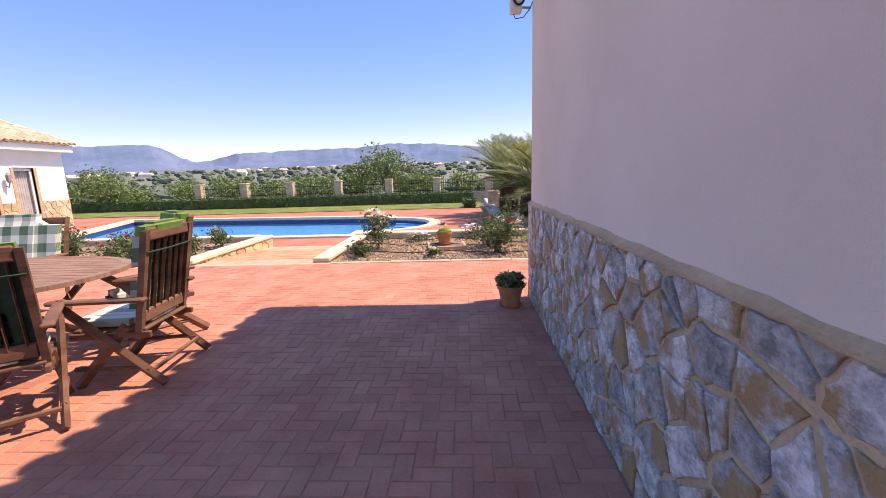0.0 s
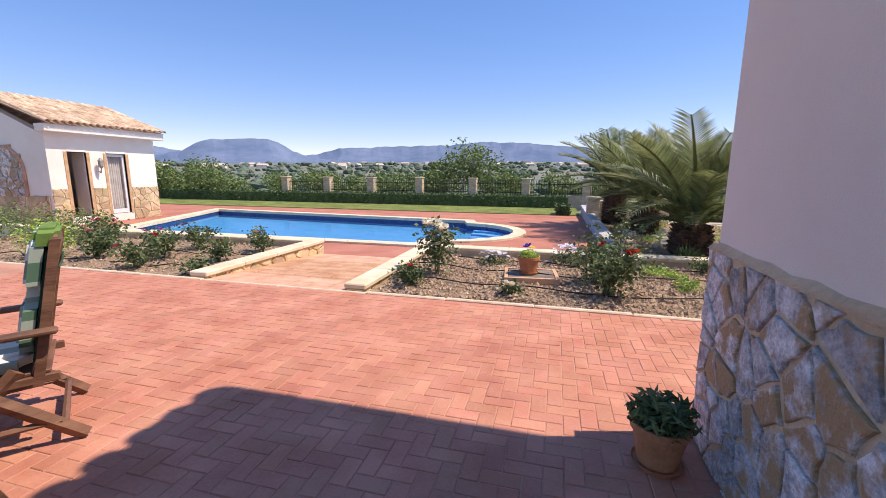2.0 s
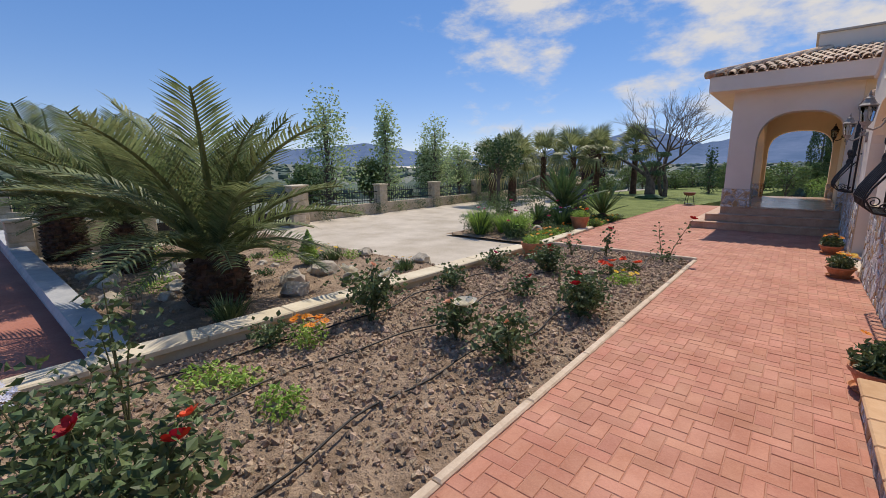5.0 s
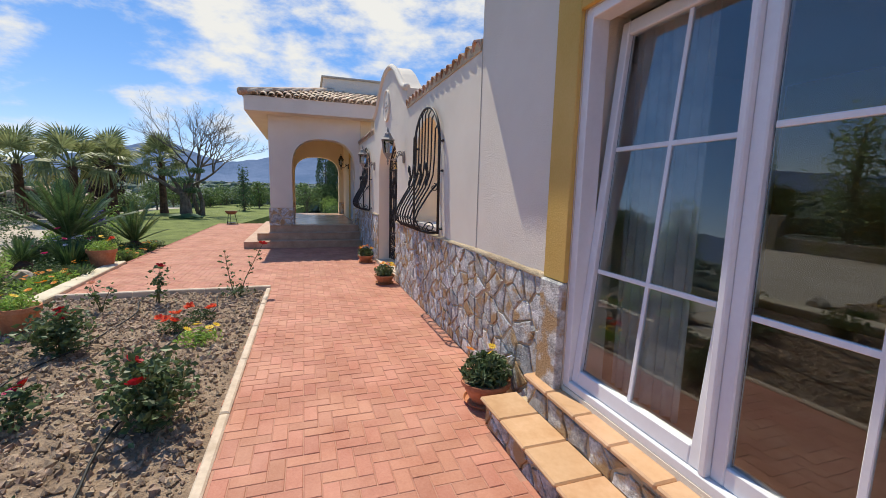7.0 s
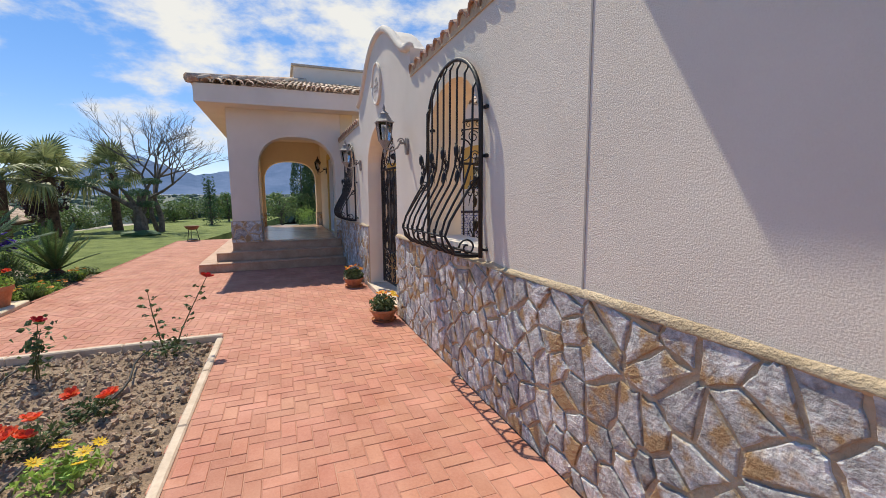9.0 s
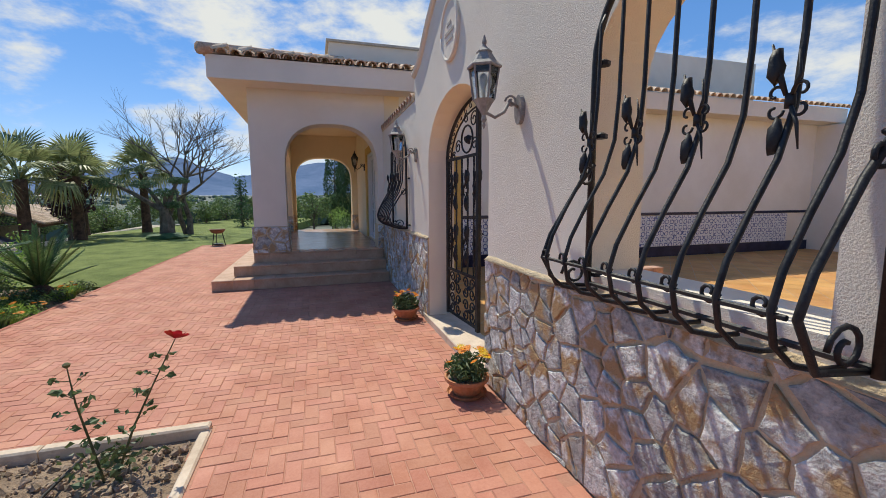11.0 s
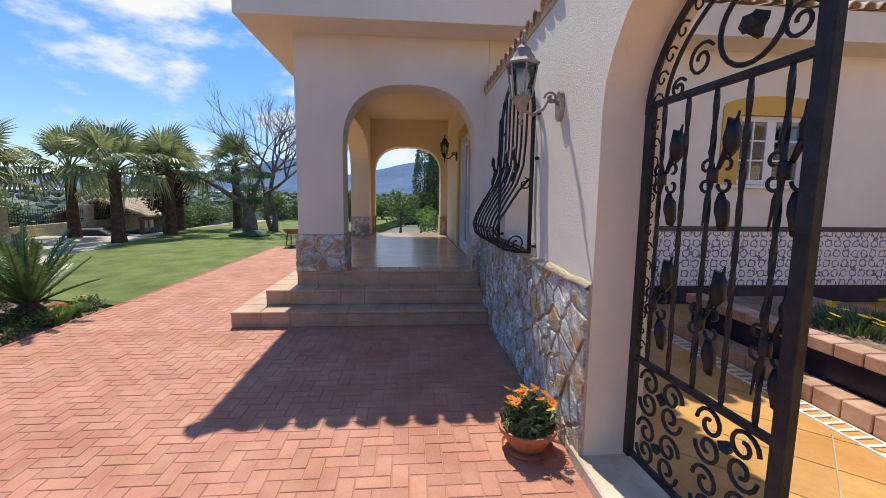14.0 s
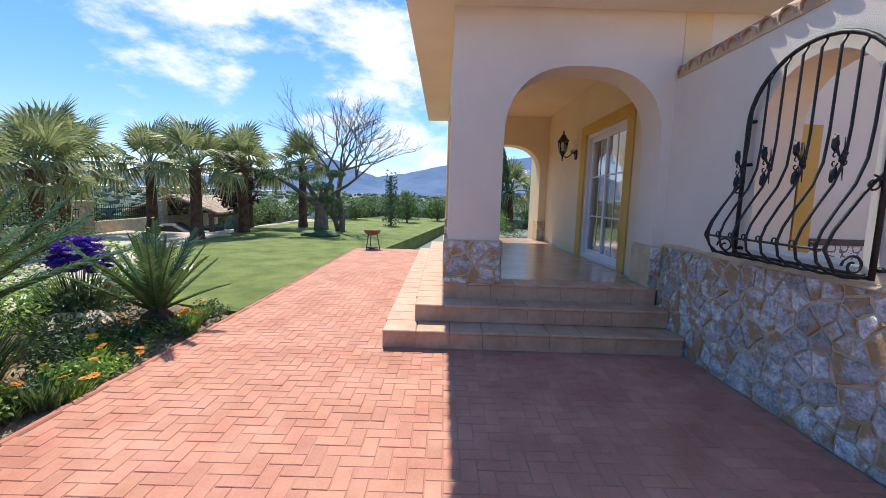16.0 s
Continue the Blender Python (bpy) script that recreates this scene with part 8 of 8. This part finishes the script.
for x in (-1.3, 1.3):
    for y in (-0.82, 0.66):
        n = 16
        w_ = part("wheel", Geo().add([(x + 0.32 * math.cos(2 * math.pi * k / n), y + yy, 0.32 + 0.32 * math.sin(2 * math.pi * k / n)) for yy in (0, 0.18) for k in range(n)], [(k, (k + 1) % n, n + (k + 1) % n, n + k) for k in range(n)] + [tuple(range(n)), tuple(range(n, 2 * n))]), HOSE, car)
        part("rim", Geo().add([(x + 0.2 * math.cos(2 * math.pi * k / n), y - 0.01, 0.32 + 0.2 * math.sin(2 * math.pi * k / n)) for k in range(n)], [tuple(range(n))]), LAMP_METAL, w_)
for y in (-0.62, 0.62):
    part("headlight", Geo().blob((1.95, y, 0.68), 0.11, 1, 0, 0.6), UPVC, car)

# planter flowers in the courtyard
clump(12.2, 2.0, 0.17, 1.1, 1600, ["yellow"] * 22, z=0.48, leaf=LEAF_ROSE, blade=True, name="planter_flowers", label="yellow gazanias filling the courtyard planter", category="flowers", count=420)
clump(11.5, 2.2, 0.15, 0.6, 1601, ["yellow"] * 8, z=0.48, leaf=LEAF_ROSE, blade=True, name="planter_flowers", label="yellow gazanias at the planter corner", category="flowers", count=200)
clump(-12.2, 9.0, 0.9, 2.4, 1602, [], z=-0.05, leaf=LEAF_OLIVE, name="clipped_hedge", label="clipped green hedge beside the pool house", category="hedge", count=1600)
clump(-10.2, 9.2, 0.8, 1.8, 1603, [], z=-0.05, leaf=LEAF_OLIVE, name="clipped_hedge", label="clipped green hedge beside the rose bed", category="hedge", count=1300)
# far villages: small pale houses in the valley
WHITEW = mat("village_wall", (0.55, 0.52, 0.48), (0.78, 0.76, 0.72), rough=0.9, scale=0.3)
VILLAGE_ROOF = mat("village_roof", (0.42, 0.34, 0.28), (0.62, 0.55, 0.48), rough=0.9, scale=0.3)
rv = random.Random(31)
for i in range(40):
    az, dist = radians(rv.uniform(-52, 14)), rv.uniform(420, 1300)
    x, y = 4 + dist * math.sin(az), 6 + dist * math.cos(az)
    z, w, h = terrain_z(x, y), rv.uniform(6, 15), rv.uniform(2.5, 4)
    hs = thing("farmhouse", (x, y, z), "small pale farm building far across the valley", "house", "valley houses", turn=rv.uniform(0, 90))
    part("wall", Geo().box((-w / 2, -4, -3), (w / 2, 4, h)), WHITEW, hs)
    part("roof", Geo().add([(-w / 2, -4.4, h), (w / 2, -4.4, h), (w / 2, 4.4, h), (-w / 2, 4.4, h), (-w / 2, 0, h + 2), (w / 2, 0, h + 2)], [(0, 1, 5, 4), (2, 3, 4, 5), (0, 4, 3), (1, 2, 5)]), VILLAGE_ROOF, hs)
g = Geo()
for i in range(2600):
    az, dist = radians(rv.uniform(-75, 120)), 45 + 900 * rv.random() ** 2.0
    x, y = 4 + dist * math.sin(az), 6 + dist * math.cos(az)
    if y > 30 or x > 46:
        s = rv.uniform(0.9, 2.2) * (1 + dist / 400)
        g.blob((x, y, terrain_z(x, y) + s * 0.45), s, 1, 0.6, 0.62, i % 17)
# haze over the groves is mixed into their bluish leaf colour
obj("far_groves", g, mat("hazed_grove_leaf", (0.065, 0.10, 0.075), (0.12, 0.16, 0.12), rough=0.9, scale=0.2, fine=2.0, bump=0.3, vary="island", spread=0.25), label="rows of far fruit trees and scrub across the valley, leaf colour tinted with haze", category="trees", kind="stuff")


# ---- garden furniture ----
CHECK = bpy.data.materials.new("checked_fabric")
CHECK.use_nodes = True
nt = CHECK.node_tree
b = nt.nodes["Principled BSDF"]
b.inputs["Roughness"].default_value = 0.95
tc = nt.nodes.new("ShaderNodeTexCoord")
sx = nt.nodes.new("ShaderNodeSeparateXYZ")
nt.links.new(tc.outputs["Object"], sx.inputs[0])
stripes = []
for k, sc in ((1, 5.0), (2, 5.0)):
    mu = nt.nodes.new("ShaderNodeMath")
    mu.operation = "MULTIPLY"
    mu.inputs[1].default_value = sc
    fr = nt.nodes.new("ShaderNodeMath")
    fr.operation = "FRACT"
    gt = nt.nodes.new("ShaderNodeMath")
    gt.operation = "GREATER_THAN"
    gt.inputs[1].default_value = 0.5
    nt.links.new(sx.outputs[k], mu.inputs[0])
    nt.links.new(mu.outputs[0], fr.inputs[0])
    nt.links.new(fr.outputs[0], gt.inputs[0])
    stripes.append(gt)
ad = nt.nodes.new("ShaderNodeMath")
ad.operation = "ADD"
nt.links.new(stripes[0].outputs[0], ad.inputs[0])
nt.links.new(stripes[1].outputs[0], ad.inputs[1])
hf = nt.nodes.new("ShaderNodeMath")
hf.operation = "MULTIPLY"
hf.inputs[1].default_value = 0.5
nt.links.new(ad.outputs[0], hf.inputs[0])
cr = nt.nodes.new("ShaderNodeValToRGB")
cr.color_ramp.elements[0].color, cr.color_ramp.elements[1].color = (0.78, 0.78, 0.70, 1), (0.085, 0.18, 0.115, 1)
mid = cr.color_ramp.elements.new(0.5)
mid.color = (0.36, 0.44, 0.37, 1)
nt.links.new(hf.outputs[0], cr.inputs[0])
nt.links.new(cr.outputs[0], b.inputs["Base Color"])


def pillow(x0, y0, z0, x1, y1, z1):
    """Softly bulged cushion block."""
    bm = bmesh.new()
    bmesh.ops.create_cube(bm, size=1.0)
    bmesh.ops.bevel(bm, geom=bm.edges[:], offset=0.2, segments=3, affect="EDGES", clamp_overlap=True)
    g = Geo()
    return g.take(bm, Matrix.Translation(((x0 + x1) / 2, (y0 + y1) / 2, (z0 + z1) / 2)) @ Matrix.Diagonal((x1 - x0, y1 - y0, z1 - z0, 1)))


BACKING = mat("dark_green_fabric", (0.018, 0.045, 0.028), (0.04, 0.085, 0.052), rough=0.95, scale=8, fine=150, bump=0.3)


def garden_bench(x, y, turn):
    """Wide teak bench with a thick checked back cushion, facing -x."""
    e = thing("garden_bench", (x, y, 0), "wide teak garden bench with thick green checked cushions", "bench", turn=turn)
    lean = lambda z: 0.2 + (z - 0.42) * 0.25
    for s in (-1, 1):
        yy = 0.62 * s
        part("back_post", Geo().tube([(lean(0.0) + 0.08, yy, 0.0), (lean(0.45), yy, 0.45), (lean(1.08), yy, 1.08)], 0.03, 4), WOOD, e)
        part("front_leg", Geo().box((-0.33, yy - 0.03, 0.0), (-0.27, yy + 0.03, 0.64), 0.006), WOOD, e)
        part("armrest", Geo().box((-0.37, yy - 0.04, 0.64), (0.26, yy + 0.04, 0.67), 0.01), WOOD, e)
    for i in range(6):
        part("seat_slat", Geo().box((-0.32 + i * 0.09, -0.6, 0.39), (-0.25 + i * 0.09, 0.6, 0.415), 0.005), WOOD, e)
    for z in (0.55, 1.04):
        part("back_rail", Geo().box((lean(z) - 0.015, -0.6, z - 0.04), (lean(z) + 0.02, 0.6, z + 0.04), 0.008), WOOD, e)
    part("seat_rail", Geo().box((-0.33, -0.6, 0.34), (-0.3, 0.6, 0.39), 0.005), WOOD, e)
    part("seat_cushion", pillow(-0.33, -0.59, 0.415, 0.2, 0.59, 0.53), CHECK, e)
    cu = pillow(-0.065, -0.6, 0.5, 0.065, 0.6, 1.13)
    cu.v = [(x + lean(z) - 0.085, y, z) for x, y, z in cu.v]
    part("back_cushion", cu, CHECK, e)
    return e


def lounge_chair():
    """Folding teak armchair with a slatted high back and cushion, facing -x."""
    e = thing("garden_chair", (0, 0, 0), "folding teak armchair with slatted back and green checked cushion", "chair", "chairs round the table")
    lean = lambda z: 0.18 + (z - 0.42) * 0.2
    for s in (-1, 1):
        y = 0.27 * s
        part("back_post", Geo().add([(lean(0.35) - 0.02, y - 0.02, 0.35), (lean(0.35) + 0.025, y - 0.02, 0.35), (lean(0.35) + 0.025, y + 0.02, 0.35), (lean(0.35) - 0.02, y + 0.02, 0.35), (lean(1.12) - 0.02, y - 0.02, 1.12), (lean(1.12) + 0.025, y - 0.02, 1.12), (lean(1.12) + 0.025, y + 0.02, 1.12), (lean(1.12) - 0.02, y + 0.02, 1.12)], [(0, 3, 2, 1), (4, 5, 6, 7), (0, 1, 5, 4), (1, 2, 6, 5), (2, 3, 7, 6), (3, 0, 4, 7)]), WOOD, e)
        yy = 0.31 * s
        part("front_leg", Geo().tube([(-0.33, yy, 0.64), (0.33, yy, 0.02)], 0.038, 4, flat=0.6), WOOD, e)
        part("rear_leg", Geo().tube([(0.1, yy - 0.03 * s, 0.45), (-0.3, yy - 0.03 * s, 0.0)], 0.036, 4, flat=0.6), WOOD, e)
        part("armrest", Geo().box((-0.38, yy - 0.035, 0.63), (0.28, yy + 0.035, 0.66), 0.01), WOOD, e)
        part("foot_rail", Geo().tube([(-0.3, yy - 0.03 * s, 0.14), (0.24, yy, 0.14)], 0.018, 4), WOOD, e)
    for z in (0.5, 1.09):
        part("back_rail", Geo().box((lean(z) - 0.015, -0.25, z - 0.045), (lean(z) + 0.018, 0.25, z + 0.045), 0.01), WOOD, e)
    for i in range(6):
        y = -0.205 + i * 0.082
        part("back_slat", Geo().tube([(lean(0.5), y, 0.52), (lean(1.07), y, 1.07)], 0.02, 4, flat=0.4), WOOD, e)
    for i in range(7):
        x = -0.28 + i * 0.075
        part("seat_slat", Geo().box((x, -0.27, 0.405), (x + 0.055, 0.27, 0.425), 0.005), WOOD, e)
    part("seat_frame", Geo().box((-0.3, -0.29, 0.36), (0.26, -0.26, 0.405), 0.005).box((-0.3, 0.26, 0.36), (0.26, 0.29, 0.405), 0.005), WOOD, e)
    part("cross_rail", Geo().tube([(0.25, -0.3, 0.12), (0.25, 0.3, 0.12)], 0.018, 6), WOOD, e)
    c = part("seat_cushion", pillow(-0.3, -0.25, 0.425, 0.2, 0.25, 0.50), CHECK, e)
    for k in range(2):
        z0, z1 = 0.5 + k * 0.31, 0.81 + k * 0.34
        cu = pillow(-0.045, -0.25, z0, 0.045, 0.25, z1)
        cu.v = [(x + lean(z) - 0.065, y, z) for x, y, z in cu.v]
        part("back_cushion", cu, CHECK, e)
    cu = Geo().box((-0.006, -0.245, 0.47), (0.006, 0.245, 1.06))
    cu.v = [(x + lean(z) - 0.026, y, z) for x, y, z in cu.v]
    part("cushion_backing", cu, BACKING, e, "plain dark green cushion backing")
    part("tie", Geo().tube([(lean(0.97) + 0.03, -0.28, 0.97), (lean(0.97) + 0.034, 0, 0.965), (lean(0.97) + 0.03, 0.28, 0.97)], 0.006, 5), BACKING, e, "green cushion tie")
    cu = pillow(-0.05, -0.255, 1.06, 0.06, 0.255, 1.17)
    cu.v = [(x + lean(z) - 0.045, y, z) for x, y, z in cu.v]
    part("cushion_edge", cu, FABRIC, e, "plain green cushion border")
    return e


first = lounge_chair()
first.matrix_basis = pose(-2.36, 3.12, 0, 0, 0, 6)
for x, y, t in ((-2.66, 2.34, -50), (-2.83, 3.88, 55), (-5.4, 3.3, 180)):
    copy_thing(first, pose(x, y, 0, 0, 0, t))
garden_bench(-5.13, 4.48, 92)

tb = thing("garden_table", (-3.85, 3.25, 0), "oval slatted teak table with folding legs", "table")
ax, ay = 1.15, 0.82
for i in range(17):
    y = -ay + (i + 0.5) * 2 * ay / 17
    hx = ax * math.sqrt(max(0.02, 1 - (abs(y) / ay) ** 2.4)) - 0.06
    part("slat", Geo().box((-hx, y - 0.044, 0.72), (hx, y + 0.044, 0.745), 0.006), WOOD_TOP, tb)
n = 40
oval = [(ax * math.copysign(abs(math.cos(a)) ** 0.85, math.cos(a)), ay * math.copysign(abs(math.sin(a)) ** 0.85, math.sin(a))) for a in [2 * math.pi * k / n for k in range(n)]]
part("rim", plate(oval, [[(x * 0.93, y * 0.91) for x, y in oval]], lambda u, v, w: (u, v, 0.712 + w), 0.035), WOOD_TOP, tb)
for sx_ in (-0.6, 0.6):
    part("cleat", Geo().box((sx_ - 0.04, -0.65, 0.67), (sx_ + 0.04, 0.65, 0.715), 0.005), WOOD, tb)
    for sy in (-1, 1):
        part("leg", Geo().tube([(sx_, 0.5 * sy, 0.69), (sx_, -0.5 * sy, 0.0)], 0.035, 4, flat=0.7), WOOD, tb)
part("stretcher", Geo().tube([(-0.6, 0, 0.34), (0.6, 0, 0.34)], 0.025, 6), WOOD, tb)


# ---- red clay pavers, laid in a square herringbone ----
def brick_geo(w, h):
    """Paver with eased edges, its top at z = 0."""
    j, c = 0.003, 0.0035
    a = [(j, j), (w - j, j), (w - j, h - j), (j, h - j)]
    i = [(j + c, j + c), (w - j - c, j + c), (w - j - c, h - j - c), (j + c, h - j - c)]
    v = [(x, y, -0.03) for x, y in a] + [(x, y, -c) for x, y in a] + [(x, y, 0) for x, y in i]
    f = [(8, 9, 10, 11)]
    for k in range(4):
        q = (k + 1) % 4
        f += [(k, q, 4 + q, 4 + k), (4 + k, 4 + q, 8 + q, 8 + k)]
    return Geo().add(v, f)


def paved(x, y):
    if y < 4.9 and x > 0.92:
        return False
    if y > ROSE_EDGE - 0.04 and x < BED_EAST + 0.05:
        return False
    if x > 14.04 and y < 8.03:
        return False
    if x > 1.6 and x < 4.4 and y < 5.2:
        return False
    return -7.5 < x < 22.5 and -3.0 < y < 10.02


pavers = tagged(new("paving"), "red clay pavers in a square herringbone pattern", "paving", "", "structure")
U = 0.1
mesh_h, mesh_v = brick_geo(2 * U, U).mesh("brick", BRICK), brick_geo(U, 2 * U).mesh("brick", BRICK)
gh, gv = brick_geo(2 * U, U), brick_geo(U, 2 * U)
rest, rb, count = Geo(), random.Random(12), 0
for iy in range(-30, 102):
    for ix in range(-75, 226):
        d = (ix - iy) % 4
        if d not in (0, 3):
            continue
        x, y = ix * U, iy * U
        horizontal = d == 0
        if not (paved(x + 0.02, y + 0.02) and paved(x + (0.18 if horizontal else 0.08), y + (0.08 if horizontal else 0.18))):
            if not paved(x + 0.05, y + 0.05):
                continue
        dz = rb.uniform(-0.0014, 0.0014)
        if 10.4 < x < 12.6 and 5.4 < y < 8.0 and count < 300:
            count += 1
            part("brick", mesh_h if horizontal else mesh_v, BRICK, pavers).location = (x, y, dz)
        else:
            s = gh if horizontal else gv
            t1, t2 = rb.uniform(-0.008, 0.008), rb.uniform(-0.008, 0.008)
            rest.add([(x + a, y + b_, c + dz + t1 * (a - 0.1) + t2 * (b_ - 0.1)) for a, b_, c in s.v], s.f)
part("bricks", rest, BRICK_J, pavers, kind="stuff")
